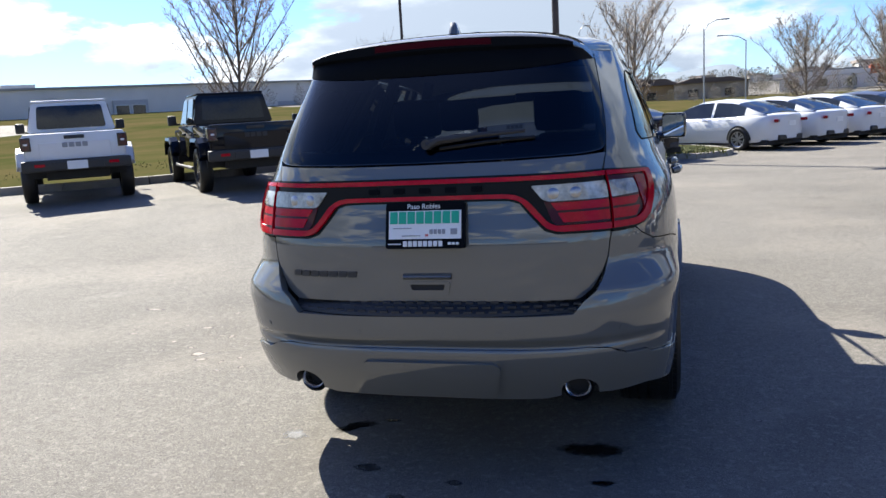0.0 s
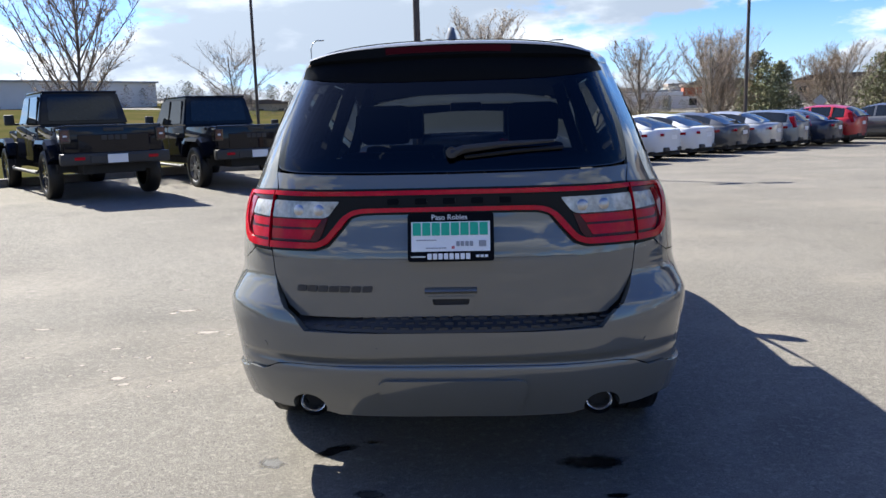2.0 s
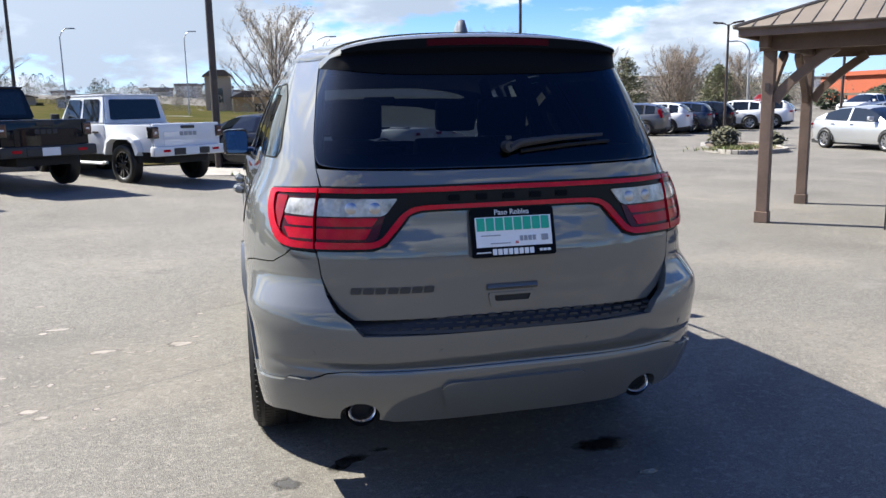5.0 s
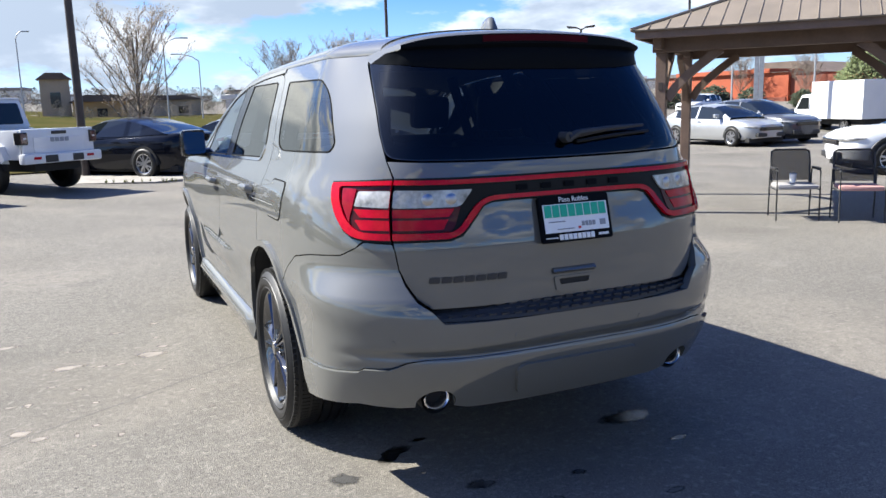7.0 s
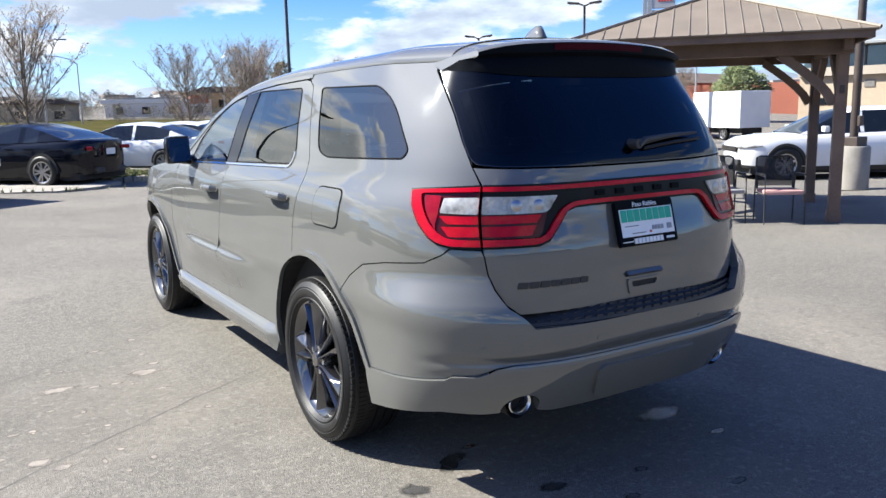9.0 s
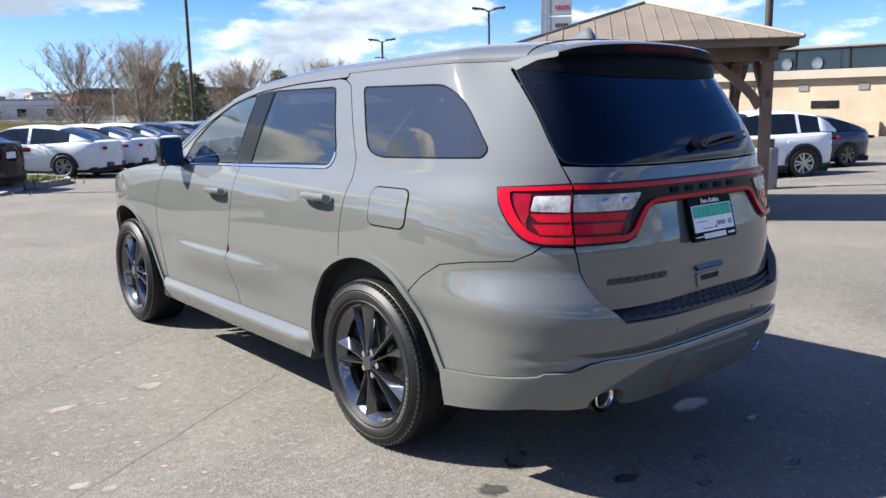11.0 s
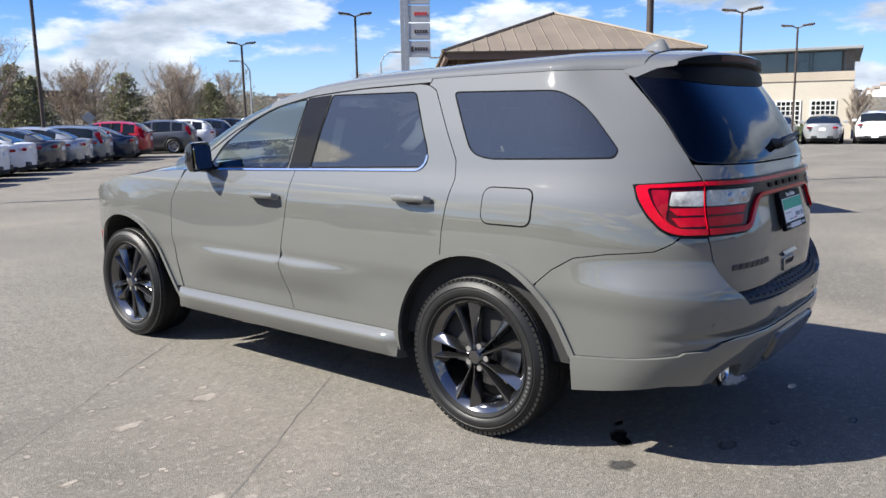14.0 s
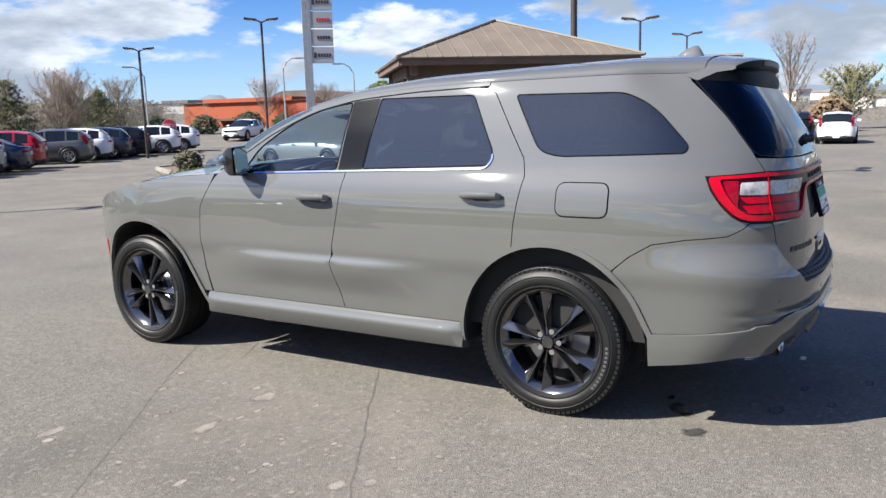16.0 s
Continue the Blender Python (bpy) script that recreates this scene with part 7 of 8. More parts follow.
            bmesh.ops.recalc_face_normals(bm, faces=bm.faces)
            part("wheel_flare", bm, col, p)
            part("wheel_well", box(side * 0.45, side * (H + 0.004), yy - 0.50, yy + 0.50, 0.45, 0.90), DARK, p)
    part("bonnet", box(-0.68, 0.68, 2.60, 4.12, 0.72, 1.14, 0.06), col, p, smooth=True)
    part("grille", box(-0.62, 0.62, 4.10, 4.20, 0.70, 1.10, 0.03), BLACK_TRIM, p)
    part("front_bumper", box(-0.85, 0.85, 4.18, 4.42, 0.55, 0.72, 0.03), BLACK_TRIM, p)
    part("windscreen", box(-0.62, 0.62, 2.44, 2.47, 1.26, 1.70), CAR_GLASS, p)
    return p


pickup(-9.30, 8.30, 40, WHITE_PAINT, BLACK_TRIM, WHEEL_BLACK, "white four-door pickup truck parked against the kerb")
pickup(-6.56, 9.53, 41, BLACK_PAINT, BLACK_TRIM, WHEEL_BLACK, "black four-door pickup truck parked against the kerb")
pickup(-4.90, 11.95, 41, BLACK_PAINT, BLACK_TRIM, ALLOY, "black four-door pickup truck with silver wheels")
pickup(-2.68, 13.85, 40, WHITE_PAINT, WHITE_PAINT, WHEEL_BLACK, "white four-door pickup truck with black wheels")


def box_van(x, y, heading):
    v = thing("box_van", at_ground(x, y, heading), "white box van with a plain cargo body", "van")
    for yy in (0.0, 3.6):
        for side in (-1, 1):
            small_wheel(v, side * 0.82, yy, 0.36, side, ALLOY)
    part("chassis", box(-0.7, 0.7, -1.3, 4.2, 0.42, 0.70, 0.02), DARK, v)
    part("cargo_box", box(-1.05, 1.05, -1.5, 2.55, 0.72, 2.75, 0.03), WHITE_PAINT, v)
    part("cab", prism([(2.6, 0.50), (4.7, 0.50), (4.75, 0.95), (4.25, 1.22), (3.65, 2.05), (2.6, 2.10)], -0.88, 0.88, "x", 0.06), WHITE_PAINT, v, smooth=True)
    for side in (-1, 1):
        part("side_pane", prism([(2.95, 1.25), (4.02, 1.25), (3.58, 1.90), (2.95, 1.90)], side * 0.885, side * 0.89, "x"), CAR_GLASS, v)
        part("head_lamp", box(side * 0.55, side * 0.84, 4.60, 4.76, 0.78, 0.98, 0.03), CLEAR_LENS, v)
    return v


box_van(36.5, 26.5, -12)


# ---- trees, shrubs and the distance ----
def rods_mesh(name, rods, material, parent, sides=4, label=""):
    """Many tapered rods in one mesh."""
    vs, fs = [], []
    for a, b, r0, r1 in rods:
        d = (b - a)
        if d.length < 1e-5:
            continue
        q = d.to_track_quat("Z", "Y").to_matrix()
        k = len(vs)
        for p, r in ((a, r0), (b, r1)):
            for i in range(sides):
                t = i * math.tau / sides
                vs.append(p + q @ Vector((r * math.cos(t), r * math.sin(t), 0)))
        for i in range(sides):
            fs.append((k + i, k + (i + 1) % sides, k + sides + (i + 1) % sides, k + sides + i))
    return link_mesh(name, vs, fs, material, parent, label)


def bare_tree(x, y, h, spread, seed, label, trunk_mat=None, buds=0.55, upright=0.55, limbs=7, dz=0.0, bud_mat=None, bud_size=1.0, low=0.16, name="bare_tree"):
    """A leafless tree with an oval crown: a leader, rising limbs all along it, branches, and fine twigs with buds."""
    rng = random.Random(seed)
    t = thing(name, at_ground(x, y, rng.uniform(0, 360)) @ pose(0, 0, dz), label, "tree", "bare trees round the lot")
    big, fine, tips = [], [], []
    crook = 0.06 + 0.35 * max(0.0, 0.3 - upright)

    def stem(p, d, length, r, steps, wander, lift, out):
        """A bending stem; returns the joints along it."""
        joints = []
        for k in range(steps):
            d = (d + Vector((rng.gauss(0, wander), rng.gauss(0, wander), lift))).normalized()
            e = p + d * (length / steps)
            r1 = r * (1 - 0.75 / steps)
            out.append((p, e, r, r1))
            p, r = e, r1
            joints.append((p, d, r))
        return joints

    r0 = h * 0.010 + 0.014
    leader = [(Vector((0, 0, -0.15)), Vector((0, 0, 1)), r0 * 1.25)] + stem(Vector((0, 0, -0.15)), Vector((0, 0, 1)), h * 0.95 + 0.15, r0, 12, 0.4 * crook, 0.08, big)
    n = int(limbs * 4.2)
    for k in range(n):
        f = low + (0.86 - low) * ((k + rng.random()) / n)
        i = min(11, int(f * 12))
        p, _, r = leader[i]
        p = p.lerp(leader[i + 1][0], f * 12 - i)
        wide = spread * 0.5 * math.sqrt(max(0.05, 1 - ((f + 0.10 - 0.50) / 0.56) ** 2))
        tilt = radians(rng.uniform(30, 50) + 26 * upright * (0.4 + 0.6 * f))
        a = k * 2.4 + rng.uniform(-0.4, 0.4)
        d = Vector((math.cos(a) * math.cos(tilt), math.sin(a) * math.cos(tilt), math.sin(tilt)))
        long = min(wide * rng.uniform(0.85, 1.2) / math.cos(tilt), (h * 1.02 - p.z) / math.sin(tilt))
        for p1, d1, r1 in stem(p, d, long, max(r * 0.5, 0.012), 6, crook, 0.07 * upright, big):
            for _ in range(3):
                b = rng.uniform(0, math.tau)
                nd = (d1 * 0.75 + Vector((math.cos(b), math.sin(b), rng.uniform(0.0, 0.7))) * 0.62).normalized()
                for p2, d2, r2 in stem(p1, nd, spread * rng.uniform(0.06, 0.16), max(r1 * 0.5, 0.008), 3, 0.13, 0.10 * upright, fine):
                    for _ in range(2):
                        c = rng.uniform(0, math.tau)
                        n2 = (d2 * 0.8 + Vector((math.cos(c), math.sin(c), rng.uniform(-0.1, 0.7))) * 0.7).normalized()
                        e2 = stem(p2, n2, spread * rng.uniform(0.03, 0.08), max(r2 * 0.6, 0.0055), 1, 0.15, 0.08, fine)[-1][0]
                        tips += [e2, p2.lerp(e2, 0.5)]
    rods_mesh("trunk", big, trunk_mat or BARK, t, 6, "tapered trunk and limbs")
    tw = rods_mesh("twig_crown", fine, TWIG, t, 3, "fine leafless twigs")
    tw["kind"] = "stuff"
    if buds:
        vs, fs = [], []
        for p in tips:
            if rng.random() > buds:
                continue
            c = p + Vector((rng.gauss(0, 0.02), rng.gauss(0, 0.02), rng.gauss(0, 0.02)))
            q = rng.uniform(0.012, 0.024) * (1 + h * 0.05) * bud_size
            k = len(vs)
            vs += [c + Vector((q, 0, 0)), c + Vector((-q * 0.5, q * 0.8, 0)), c + Vector((-q * 0.5, -q * 0.8, 0)), c + Vector((0, 0, q * 1.6))]
            fs += [(k, k + 1, k + 3), (k + 1, k + 2, k + 3), (k + 2, k, k + 3), (k, k + 2, k + 1)]
        if vs:
            link_mesh("bud_cover", vs, fs, bud_mat or BUD, t, "small seed heads and buds")["kind"] = "stuff"
    return t


def conifer(x, y, h, w, seed, label):
    """An evergreen: a trunk with rings of rising boughs, each clothed in short needle sprays."""
    rng = random.Random(seed)
    t = thing("conifer", at_ground(x, y, rng.uniform(0, 360)), label, "tree", "trees behind the row")
    wood_rods, vs, fs = [(Vector((0, 0, -0.1)), Vector((0, 0, h * 0.96)), 0.018 * h + 0.02, 0.012)], [], []
    lean = [rng.uniform(0.78, 1.22) for _ in range(9)]
    for k in range(150):
        v = 0.05 + 0.93 * ((k + rng.random()) / 150) ** 1.1
        a = k * 2.4 + rng.uniform(-0.5, 0.5)
        side = lean[int(a * 9 / math.tau) % 9]
        reach = w / 2 * (1 - v) ** 0.62 * (0.70 + 0.45 * rng.random()) * side * (0.55 + 0.45 * min(1, v / 0.18)) + 0.06
        rise = rng.uniform(-0.05, 0.45) + 0.35 * v
        p0, d = Vector((0, 0, h * v * 0.97)), Vector((math.cos(a), math.sin(a), rise)).normalized()
        p1 = p0 + d * reach
        wood_rods.append((p0, p1, 0.018, 0.005))
        for _ in range(int(16 + 40 * reach / (w / 2))):
            f = 0.25 + 0.78 * rng.random() ** 0.75
            c = p0 + d * reach * f + Vector((rng.gauss(0, 1), rng.gauss(0, 1), rng.gauss(0, 0.7))) * (0.05 + 0.09 * reach)
            u = (d * 0.6 + Vector((rng.gauss(0, 1), rng.gauss(0, 1), rng.gauss(0.3, 0.8))) * 0.6).normalized()
            q = u.orthogonal().normalized()
            q = (q * math.cos(f * 37) + u.cross(q) * math.sin(f * 37))
            sz = rng.uniform(0.045, 0.10)
            i = len(vs)
            vs += [c + u * sz * 1.6, c + q * sz * 0.42, c - u * sz * 1.1, c - q * sz * 0.42]
            fs.append((i, i + 1, i + 2, i + 3))
    rods_mesh("trunk", wood_rods, BARK, t, 5)
    link_mesh("crown", vs, fs, PINE, t, "ragged crown of short needle sprays", smooth=False)
    return t


YOUNG_LEAF = mat("young_pale_leaves", (0.2392, 0.23, 0.1012), 0.9, var=0.2)
BUD = mat("pale_buds", (0.2888, 0.2338, 0.1787), 0.9, var=0.2)


def leafy(name, x, y, h, w, seed, material, label, category, group="", n=2600, cone=0.75, base=0.06, leaf=0.10, dz=0.0, trunk=True):
    """A tree or shrub whose crown is many small leaf clumps with an uneven outline."""
    rng = random.Random(seed)
    t = thing(name, at_ground(x, y, 0) @ pose(0, 0, dz), label, category, group)
    lumps = [(rng.uniform(0, math.tau), rng.uniform(base, 1.0), rng.uniform(0.72, 1.15)) for _ in range(26)]
    vs, fs = [], []
    branches = []
    for _ in range(n):
        v = base + (1 - base) * rng.random() ** (1.25 if cone > 0.4 else 0.9)
        a = rng.uniform(0, math.tau)
        k = 1.0
        for la, lv, lk in lumps:
            da = abs((a - la + math.pi) % math.tau - math.pi)
            if da < 0.7 and abs(v - lv) < 0.10:
                k = lk
        prof = (1 - v) ** cone * (0.55 + 0.45 * min(1, (v - base) / 0.15 + 0.25)) if cone > 0.4 else math.sqrt(max(0.02, 1 - (2 * v - 0.95) ** 2))
        rad = w / 2 * prof * k * (0.45 + 0.55 * rng.random() ** 0.45)
        c = Vector((rad * math.cos(a), rad * math.sin(a), h * v + rng.gauss(0, 0.03)))
        s = leaf * rng.uniform(0.6, 1.5)
        for _ in range(2):
            u = Vector((rng.gauss(0, 1), rng.gauss(0, 1), rng.gauss(0, 0.6))).normalized()
            q = u.orthogonal().normalized()
            kk = len(vs)
            o = c + Vector((rng.gauss(0, s), rng.gauss(0, s), rng.gauss(0, s * 0.7)))
            vs += [o + u * s * 1.5, o + q * s * 0.55, o - u * s * 1.2, o - q * s * 0.55]
            fs.append((kk, kk + 1, kk + 2, kk + 3))
        if rng.random() < 0.03:
            branches.append((Vector((0, 0, max(0.05, c.z - 0.25 * rad))), c, 0.02 + 0.01 * h / 6, 0.006))
    if trunk:
        rods_mesh("trunk", [(Vector((0, 0, -0.1)), Vector((0, 0, h * 0.9)), 0.02 * h + 0.03, 0.015)] + branches, BARK, t, 6)
    link_mesh("crown", vs, fs, material, t, "uneven crown of small leaf clumps")
    return t


YARD = "leafless young tree with pale seed heads"
bare_tree(-10.6, 16.6, 5.0, 3.6, 11, YARD, dz=0.1)
bare_tree(0.1, 24.5, 4.35, 3.2, 12, YARD, dz=0.1)
bare_tree(6.6, 30.2, 3.9, 3.0, 13, YARD)
bare_tree(13.0, 41.0, 5.0, 4.4, 14, YARD)
bare_tree(22.0, 47.0, 4.4, 4.0, 15, YARD)
bare_tree(28.0, 47.5, 4.4, 3.8, 16, YARD)
bare_tree(31.0, 50.5, 4.6, 3.5, 17, YARD)
bare_tree(11.6, 37.6, 4.4, 3.8, 19, YARD)
bare_tree(-15.6, 46.5, 5.2, 5.0, 18, "gnarled leafless oak beyond the field", upright=0.1, buds=0.0, limbs=6)
bare_tree(46.8, 5.4, 5.6, 2.7, 20, "leafless upright tree beside the beige building", upright=0.9)
bare_tree(45.6, 7.9, 2.6, 1.5, 21, "small leafless tree against the white wall")
bare_tree(62.0, 61.0, 4.4, 4.5, 22, "leafless tree in front of the orange store")
bare_tree(63.5, 54.0, 4.0, 3.5, 23, "leafless tree in front of the store")
bare_tree(67.3, 3.45, 4.3, 3.9, 24, "broad tree with the first pale green leaves", upright=0.3, buds=0.7, bud_mat=YOUNG_LEAF, bud_size=2.6, limbs=7)
bare_tree(60.0, -2.0, 5.0, 4.0, 25, "leafless tree at the lot's far end")

CONIFER = "dark green conifer behind the parked row"
RUSSET = "russet half-bare tree behind the parked row"
for x, y, h, w, seed in ((16.0, 44.0, 4.7, 4.1, 31), (25.2, 48.6, 4.5, 4.0, 32), (38.0, 57.0, 4.0, 3.8, 33), (17.9, 45.8, 4.1, 3.4, 39)):
    conifer(x, y, h, w, seed, CONIFER)
for x, y, h, w, seed in ((13.2, 41.4, 3.8, 4.0, 34), (20.6, 46.4, 3.6, 4.2, 35), (30.5, 50.0, 3.8, 4.0, 36), (40.2, 57.5, 4.2, 4.0, 37)):
    bare_tree(x, y, h, w, seed, RUSSET, buds=0.5, bud_mat=RUST_LEAF, bud_size=1.5, limbs=7, low=0.06, upright=0.6, name="russet_tree")
leafy("russet_tree", 61.2, 4.4, 2.5, 2.8, 40, RUST_LEAF, "russet tree at the lot's far end", "tree", n=1200, cone=0.35, base=0.15, leaf=0.11)
leafy("green_tree", 51.8, 38.1, 4.6, 4.4, 38, FRESH_LEAF, "round green tree behind the van", "tree", n=6000, cone=0.3, base=0.25, leaf=0.075)
leafy("round_shrub", 15.3, 21.0, 0.66, 0.90, 41, SHRUB_DRY, "low rounded shrub on the planted island", "shrub", "shrubs on the islands", n=900, cone=0.3, base=0.05, leaf=0.05, trunk=False, dz=0.1)
leafy("round_shrub", 17.5, 21.3, 0.40, 0.60, 42, SHRUB_DRY, "small clipped shrub on the planted island", "shrub", "shrubs on the islands", n=500, cone=0.3, base=0.05, leaf=0.05, trunk=False, dz=0.1)
for k, (x, y, s) in enumerate(((50.0, 52.0, 1.9), (53.0, 50.5, 1.6), (47.0, 54.5, 1.6), (44.0, 57.5, 1.5), (56.0, 47.5, 1.4), (45.25, 10.2, 0.75), (44.9, 11.9, 0.75))):
    leafy("hedge_shrub", x, y, s, s * 1.5, 50 + k, SHRUB, "dense dark green shrub at the lot's edge", "shrub", "hedge shrubs", n=700, cone=0.3, base=0.05, leaf=0.10, trunk=False)


def tufts(name, cx, cy, n, sx, sy, h, seed, label, ang=0.0, dz=0.1):
    rng = random.Random(seed)
    vs, fs = [], []
    ca, sa = math.cos(radians(ang)), math.sin(radians(ang))
    for _ in range(n):
        px, py = rng.gauss(0, sx), rng.gauss(0, sy)
        x, y = cx + px * ca - py * sa, cy + px * sa + py * ca
        z = gz(x, y) + dz
        for _ in range(5):
            a = rng.uniform(0, math.tau)
            l = h * rng.uniform(0.5, 1.3)
            k = len(vs)
            o = Vector((math.cos(a), math.sin(a), 0)) * 0.012
            tip = Vector((math.cos(a + 1.5) * l * 0.6, math.sin(a + 1.5) * l * 0.6, l))
            p = Vector((x, y, z))
            vs += [p - o, p + o, p + tip]
            fs.append((k, k + 1, k + 2))
    ob = link_mesh(name, vs, fs, GRASS_BLADE, None)
    tagged(ob, label, "grass", kind="stuff")


GRASS_BLADE = mat("green_grass_blades", (0.08, 0.12, 0.028), 0.8, var=0.3, scale=3, col2=(0.16, 0.144, 0.048))
tufts("weed_tufts", 1.75, 18.7, 700, 0.38, 0.75, 0.11, 61, "green weedy grass on the island", dz=0.10)
tufts("weed_tufts", -0.5, 14.95, 22, 0.7, 0.06, 0.09, 62, "grass tufts in the joint of the concrete apron", -15, dz=0.03)
tufts("dry_tufts", 15.3, 20.1, 260, 0.8, 0.35, 0.14, 63, "dry ornamental grass on the island", 20)
tufts("field_tufts", -13.5, 16.8, 500, 5.0, 1.6, 0.04, 64, "grass tufts along the field's edge", 38, dz=0.12)


def wood(name, line, n, h, material, seed, label, depth=14.0):
    """A far belt of trees: thousands of clumps on many stems, one mass that nobody could count."""
    rng = random.Random(seed)
    vs, fs = [], []
    seg = [Vector(p) for p in line]
    for _ in range(n):
        i = rng.randrange(len(seg) - 1)
        p = seg[i].lerp(seg[i + 1], rng.random()) + Vector((rng.gauss(0, 1), rng.gauss(0, 1))) * depth * 0.4
        hh = h * rng.uniform(0.45, 1.15)
        z = gz(p.x, p.y)
        wv = hh * rng.uniform(0.3, 0.55)
        for _ in range(340):
            v = rng.random()
            a = rng.uniform(0, math.tau)
            rad = wv * math.sqrt(max(0.03, 1 - (2 * v - 0.9) ** 2)) * rng.uniform(0.3, 1.0)
            c = Vector((p.x + rad * math.cos(a), p.y + rad * math.sin(a), z + hh * (0.08 + 0.92 * v)))
            s = hh * 0.012 * rng.uniform(0.6, 1.5)
            u = Vector((rng.gauss(0, 1), rng.gauss(0, 1), rng.gauss(0, 1))).normalized()
            q = u.orthogonal().normalized()
            k = len(vs)
            vs += [c + u * s * 2.2, c + q * s, c - u * s * 1.6, c - q * s]
            fs.append((k, k + 1, k + 2, k + 3))
    ob = link_mesh(name, vs, fs, material, None)
    tagged(ob, label, "woodland", kind="stuff")


# grey-brown of bare wood, with distance haze mixed into the colour
FAR_WOOD = mat("far_hazy_brown_wood", (0.2025, 0.1688, 0.1387), 0.95, var=0.2, scale=0.15, fine=1.0, col2=(0.05625, 0.06, 0.03375))
FAR_GREEN = mat("far_dark_green_wood", (0.084, 0.0875, 0.0665), 0.95, var=0.3, scale=0.1, fine=1.0)
wood("far_wood", [(-90, 100), (-50, 112), (-20, 112), (10, 118), (40, 112), (62, 98)], 330, 2.9, FAR_WOOD, 71, "belt of leafless trees beyond the field", 16)
wood("far_wood", [(-70, 150), (0, 165), (60, 150), (100, 110)], 260, 3.6, FAR_GREEN, 72, "dark evergreens on the far slope", 22)
wood("far_wood", [(30, 62), (44, 66), (58, 78)], 260, 3.0, FAR_WOOD, 73, "belt of leafless trees by the store", 8)
wood("far_wood", [(-28, 84), (-5, 79), (16, 82), (34, 92)], 150, 1.7, FAR_WOOD, 75, "low leafless bushes in front of the far buildings", 8)
wood("far_wood", [(75, 24), (85, 5), (90, -12)], 60, 2.4, FAR_WOOD, 74, "low russet trees beyond the lot", 8)


def hills():
    """Low hills round the horizon."""
    for name, r, lift, seed, material, label in (("hill_range", 620.0, 20.0, 3.0, HILL_NEAR, "brown and green hills on the horizon"), ("hill_range", 1500.0, 66.0, 9.0, HILL_FAR, "far hills on the horizon, coloured blue-grey for haze")):
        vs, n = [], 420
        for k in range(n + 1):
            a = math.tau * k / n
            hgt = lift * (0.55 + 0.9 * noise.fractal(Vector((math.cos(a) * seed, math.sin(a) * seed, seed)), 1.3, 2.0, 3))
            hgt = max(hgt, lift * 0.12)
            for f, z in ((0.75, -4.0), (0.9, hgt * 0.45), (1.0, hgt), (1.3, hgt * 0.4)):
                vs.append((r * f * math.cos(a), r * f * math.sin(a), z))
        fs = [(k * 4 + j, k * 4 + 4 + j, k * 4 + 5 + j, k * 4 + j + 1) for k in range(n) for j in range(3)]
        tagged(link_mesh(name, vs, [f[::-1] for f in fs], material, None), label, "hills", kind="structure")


HILL_NEAR = mat("near_hill_cover", (0.124, 0.108, 0.068), 0.95, var=0.3, scale=0.02, fine=0.2, col2=(0.06, 0.068, 0.04))
# distance haze is put into the far hills' blue-grey colour
HILL_FAR = mat("hazy_far_hill_cover", (0.1445, 0.1785, 0.2125), 0.95, var=0.15, scale=0.006, fine=0.05)
hills()


FAR_ROOF = mat("pale_brown_far_roofs", (0.288, 0.248, 0.224), 0.9, var=0.2, scale=0.05)


def hillside_houses():
    rng = random.Random(5)
    wall, roof = bmesh.new(), bmesh.new()
    for _ in range(200):
        a = radians(rng.uniform(-10, 135))
        r = rng.uniform(300, 570)
        x, y = r * math.cos(a), r * math.sin(a)
        z = max(gz(x, y), (r - 440) / 120 * 8.0 if r > 440 else 0)
        w, d, h = rng.uniform(5, 12), rng.uniform(5, 9), rng.uniform(2.5, 4.5)
        m = pose(x, y, z, 0, 0, rng.uniform(0, 90))
        add_box(wall, -w / 2, w / 2, -d / 2, d / 2, -3, h, 0, m)
        add_box(roof, -w / 2 - 0.4, w / 2 + 0.4, -d / 2 - 0.4, d / 2 + 0.4, h, h + 1.0, 0, m)
    tagged(part("far_houses", wall, WHITE_WALL), "pale houses scattered on the far slopes", "houses", kind="stuff")
    tagged(part("far_roofs", roof, FAR_ROOF), "brown roofs scattered on the far slopes", "houses", kind="stuff")


hillside_houses()


# ---- marks on the asphalt ----
def blotch(name, x, y, rx, ry, seed, material, label, ang=0.0, lift=0.0012):
    """A thin stain with an uneven edge, lying on the asphalt."""
    rng = random.Random(seed)
    ph = [rng.uniform(0, math.tau) for _ in range(4)]
    bm = bmesh.new()
    vs = []
    for k in range(40):
        a = k * math.tau / 40
        f = 1 + 0.22 * math.sin(2 * a + ph[0]) + 0.16 * math.sin(3 * a + ph[1]) + 0.10 * math.sin(7 * a + ph[2]) + 0.06 * math.sin(13 * a + ph[3])
        px, py = 1.25 * rx * f * math.cos(a), 1.25 * ry * f * math.sin(a)
        ca, sa = math.cos(radians(ang)), math.sin(radians(ang))
        X, Y = x + px * ca - py * sa, y + px * sa + py * ca
        vs.append(bm.verts.new((X, Y, gz(X, Y) + lift)))
    bm.faces.new(vs)
    tagged(part(name, bm, material), label, "stain", kind="structure")


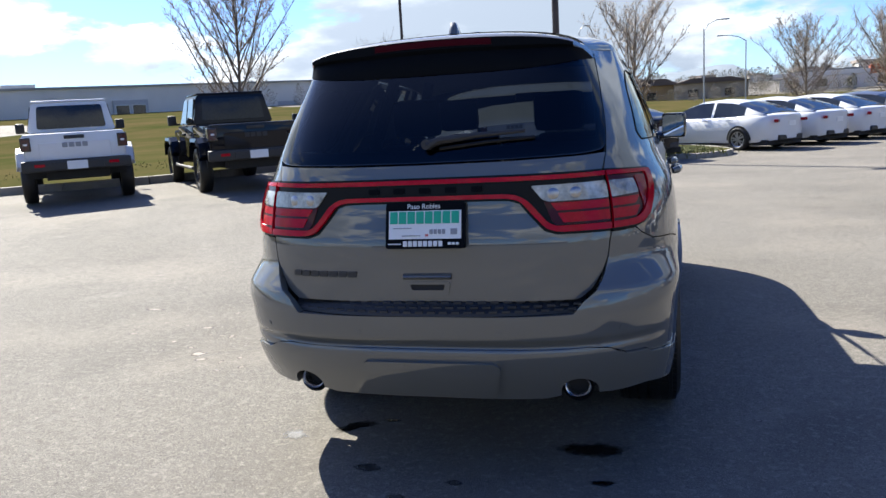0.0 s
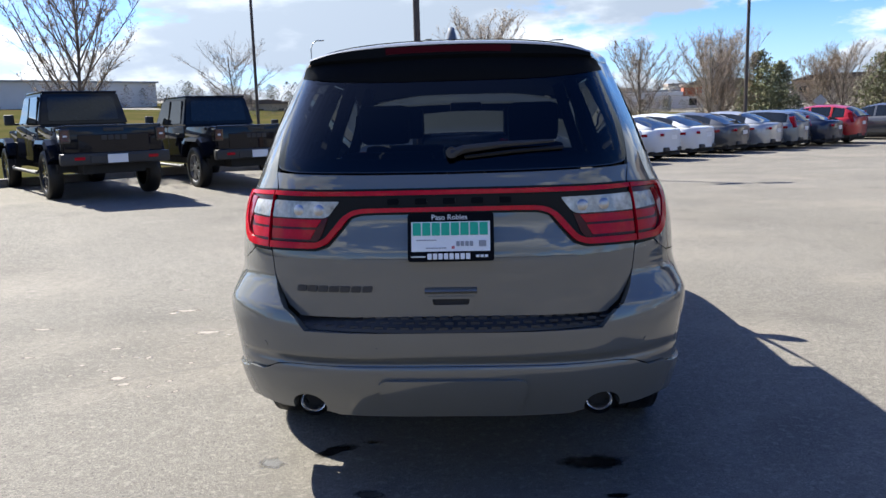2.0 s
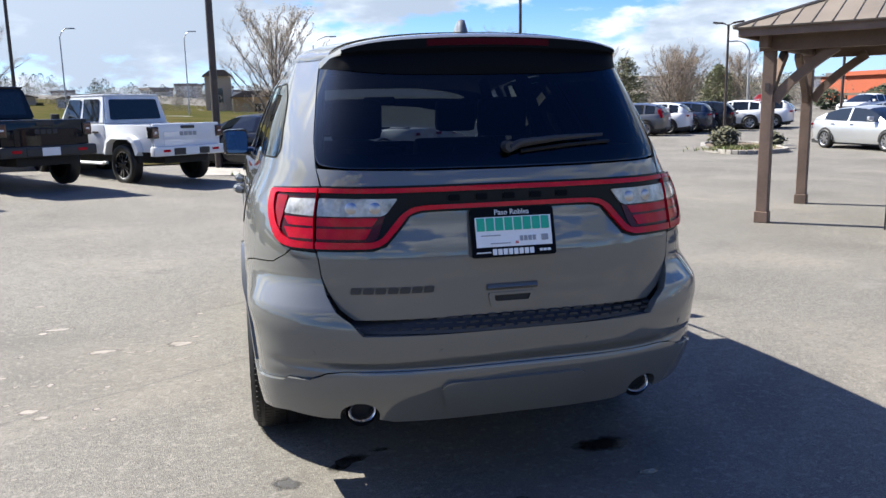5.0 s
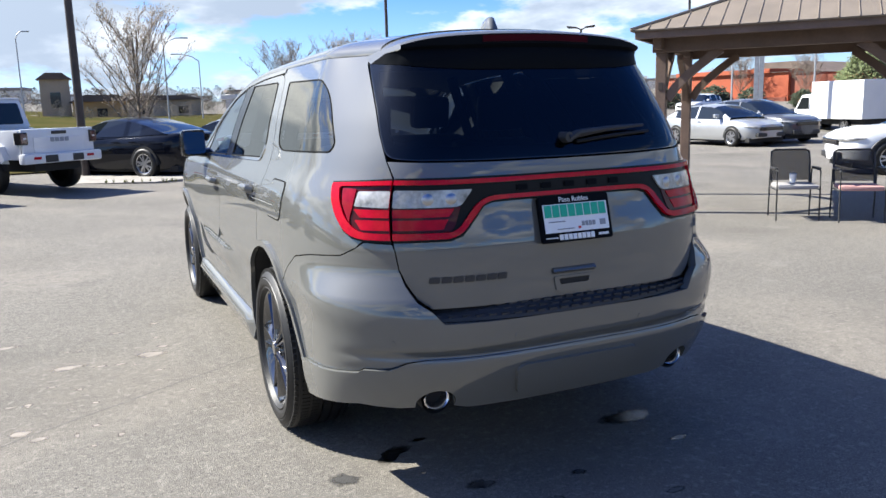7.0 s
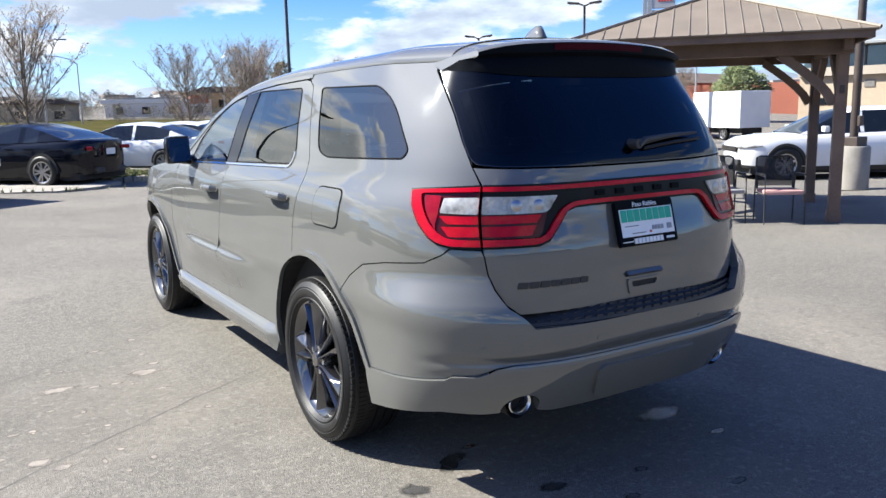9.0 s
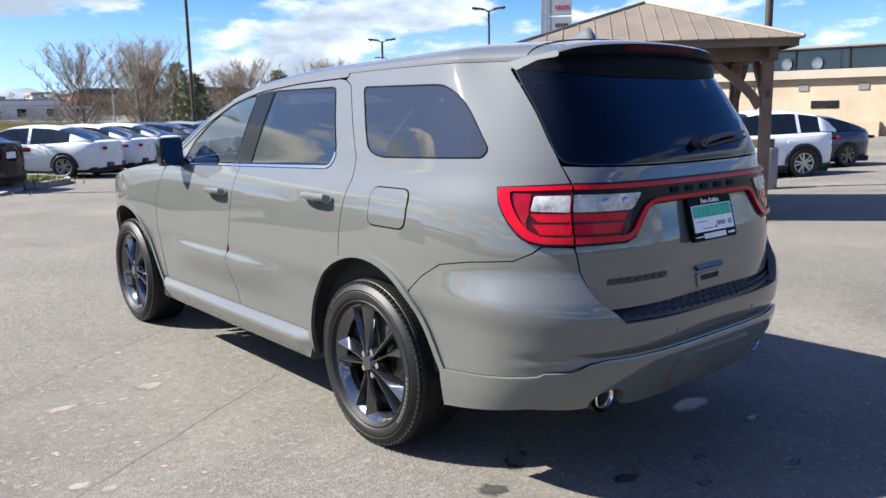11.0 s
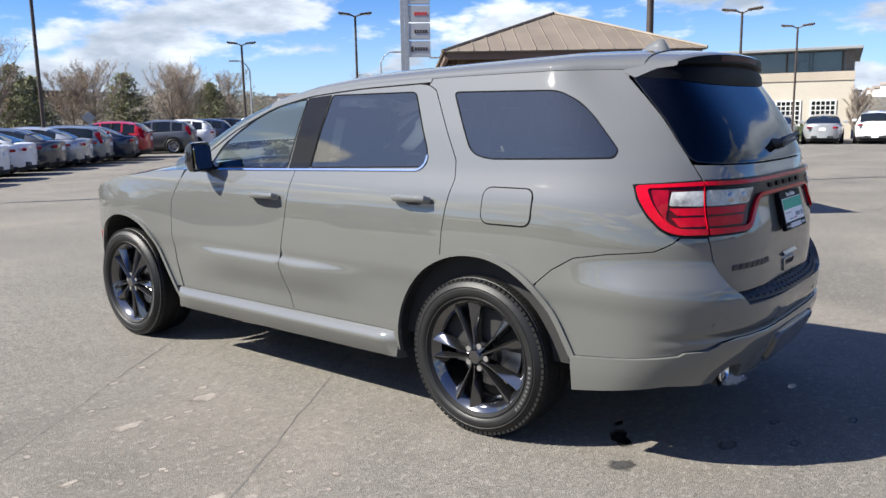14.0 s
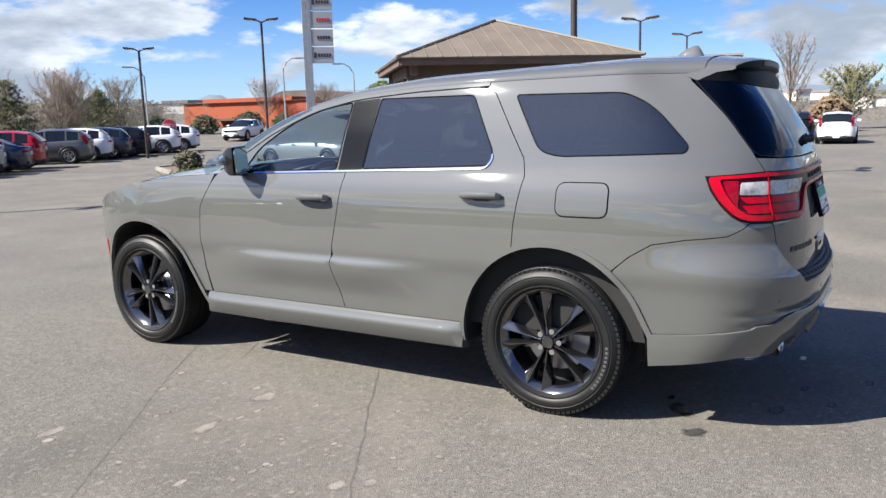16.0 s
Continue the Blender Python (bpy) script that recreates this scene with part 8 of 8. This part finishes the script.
def soft_edge(m, lo=0.45, hi=0.95):
    """Lets a stain fade out raggedly towards its edge."""
    n, l = m.node_tree.nodes, m.node_tree.links
    tc, sub, ln, nz = n.new("ShaderNodeTexCoord"), n.new("ShaderNodeVectorMath"), n.new("ShaderNodeVectorMath"), n.new("ShaderNodeTexNoise")
    sub.operation, ln.operation = "SUBTRACT", "LENGTH"
    sub.inputs[1].default_value = (0.5, 0.5, 0.5)
    nz.inputs["Scale"].default_value, nz.inputs["Detail"].default_value = 24.0, 6.0
    mul, add, ramp = n.new("ShaderNodeMath"), n.new("ShaderNodeMath"), n.new("ShaderNodeMapRange")
    mul.operation, add.operation = "MULTIPLY", "MULTIPLY_ADD"
    mul.inputs[1].default_value, add.inputs[1].default_value = 2.0, 0.9
    l.new(tc.outputs["Generated"], sub.inputs[0])
    flat = n.new("ShaderNodeVectorMath")
    flat.operation = "MULTIPLY"
    flat.inputs[1].default_value = (1.0, 1.0, 0.0)
    l.new(sub.outputs[0], flat.inputs[0])
    l.new(flat.outputs[0], ln.inputs[0])
    l.new(ln.outputs["Value"], mul.inputs[0])
    l.new(tc.outputs["Object"], nz.inputs["Vector"])
    l.new(nz.outputs["Fac"], add.inputs[0])
    l.new(mul.outputs[0], add.inputs[2])
    ramp.inputs["From Min"].default_value, ramp.inputs["From Max"].default_value = lo + 0.45, hi + 0.45
    ramp.inputs["To Min"].default_value, ramp.inputs["To Max"].default_value = 1.0, 0.0
    l.new(add.outputs[0], ramp.inputs["Value"])
    l.new(ramp.outputs[0], n["Principled BSDF"].inputs["Alpha"])
    return m


WET = mat("wet_oil_stain", (0.0144, 0.0144, 0.0152), 0.22, var=0.3, scale=12, fine=90, bump=0.3)
TAR = mat("dark_tar_spot", (0.049, 0.0476, 0.0455), 0.55, var=0.3, scale=12, fine=90, bump=0.4)
PALE = mat("pale_worn_patch", (0.250, 0.221, 0.188), 0.85, var=0.25, scale=9, fine=60, bump=0.4)
for stain in (WET, TAR, PALE):
    soft_edge(stain)
blotch("wet_stain", 0.58, -0.71, 0.11, 0.07, 1, WET, "wet dark drip stain below the tailpipe")
blotch("wet_stain", 0.64, -1.02, 0.045, 0.02, 2, WET, "small wet drip stain on the asphalt")
blotch("wet_stain", -0.57, -0.58, 0.10, 0.04, 3, WET, "wet dark drip stain below the tailpipe", 40)
blotch("wet_stain", -0.42, -0.49, 0.035, 0.02, 4, WET, "small wet drip on the asphalt")
for k, (x, y, a, b) in enumerate(((-0.84, -0.72, 0.06, 0.045), (-0.36, -1.01, 0.05, 0.04), (0.05, -1.10, 0.03, 0.02), (-0.15, -1.25, 0.03, 0.02), (0.3, -1.4, 0.035, 0.02))):
    blotch("tar_spot", x, y, a, b, 10 + k, TAR, "small dark tar spot on the asphalt")
for k, (x, y, a, b) in enumerate(((-1.42, 1.51, 0.125, 0.08), (-1.90, 1.475, 0.13, 0.065), (-2.31, 2.14, 0.125, 0.065), (-1.33, 1.66, 0.05, 0.035), (-1.595, 1.395, 0.045, 0.02), (-1.71, 1.41, 0.05, 0.02), (-2.39, 1.085, 0.05, 0.03), (-2.09, 0.465, 0.08, 0.05), (-1.34, 2.29, 0.045, 0.03), (-1.975, 1.13, 0.03, 0.02), (-1.90, 1.83, 0.03, 0.025), (-1.60, 2.15, 0.05, 0.03), (-2.38, 2.05, 0.05, 0.035), (-2.0, 0.35, 0.06, 0.04), (-2.6, 2.9, 0.07, 0.04), (-3.2, 1.6, 0.09, 0.05), (-1.75, 0.75, 0.03, 0.02),
                                  (-1.35, 1.9, 0.03, 0.02), (-2.15, 2.35, 0.04, 0.025), (-2.9, 0.9, 0.05, 0.03), (-0.56, -0.74, 0.03, 0.012), (0.05, -0.65, 0.02, 0.01), (1.8, 0.9, 0.04, 0.02), (1.3, -0.3, 0.025, 0.012), (1.75, 1.7, 0.03, 0.015))):
    blotch("worn_patch", x, y, a * 0.7, b * 0.7, 30 + k, PALE, "pale worn patch where the asphalt has chipped")


def crack(name, pts, w, material, label, seed=0):
    """A crack or seam as a narrow wandering strip."""
    rng = random.Random(seed)
    p = [Vector(q) for q in pts]
    line = []
    for a, b in zip(p, p[1:]):
        n = max(2, int((b - a).length / 0.12))
        d = (b - a).normalized()
        o = Vector((-d.y, d.x))
        line += [a.lerp(b, k / n) + o * rng.gauss(0, 0.005) for k in range(n)]
    line.append(p[-1])
    bm = bmesh.new()
    prev = None
    for i, q in enumerate(line):
        d = (line[min(i + 1, len(line) - 1)] - line[max(0, i - 1)]).normalized()
        o = Vector((-d.y, d.x)) * w * rng.uniform(0.5, 1.2)
        cur = [bm.verts.new((*(q + o), gz(q.x, q.y) + 0.001)), bm.verts.new((*(q - o), gz(q.x, q.y) + 0.001))]
        if prev:
            bm.faces.new((prev[0], prev[1], cur[1], cur[0]))
        prev = cur
    tagged(part(name, bm, material), label, "crack", kind="structure")


FAINT = mat("faint_joint_filler", (0.100, 0.092, 0.081), 0.8, var=0.2, scale=14, fine=60, bump=0.4)
SEAM = mat("dark_crack_filler", (0.1135, 0.1109, 0.1057), 0.8, var=0.3, scale=8)
crack("asphalt_seam", [(-3.1, -0.35), (-2.05, 0.42), (-0.72, 1.22), (0.6, 2.0)], 0.0055, FAINT, "faint worn joint across the asphalt", 1)
crack("asphalt_seam", [(-3.3, 0.95), (-2.3, 1.67), (-1.71, 2.10), (-1.21, 2.45), (-0.5, 2.9)], 0.005, FAINT, "faint worn joint across the asphalt", 5)
crack("asphalt_seam", [(-4.5, 3.1), (-2.8, 4.1), (-1.2, 5.2), (1.5, 6.7)], 0.006, SEAM, "faint dark seam across the asphalt", 2)
crack("asphalt_seam", [(7.0, 7.6), (10.5, 4.2), (14.5, 1.0), (19.0, -2.6)], 0.015, SEAM, "dark seam across the lane", 3)
crack("asphalt_seam", [(4.4, 6.0), (5.9, 4.25), (8.2, 1.4), (10.5, -1.5)], 0.012, SEAM, "dark seam beside the pavilion", 4)

crack("asphalt_seam", [(-1.0, 2.16), (-0.82, 2.23), (-0.60, 2.35)], 0.005, FAINT, "short faint crack in the asphalt", 6)
crack("asphalt_seam", [(-2.2, 3.86), (-1.28, 4.31), (-0.85, 4.54), (0.5, 5.2)], 0.008, FAINT, "faint worn joint across the asphalt", 7)

chips = random.Random(77)
for k in range(26):
    x, y = -1.9 + chips.gauss(0, 0.55), 1.0 + chips.gauss(0, 0.7)
    if x < -1.15:
        blotch("worn_patch", x, y, chips.uniform(0.012, 0.035), chips.uniform(0.010, 0.022), 90 + k, PALE, "small pale chip in the worn asphalt", chips.uniform(0, 180))
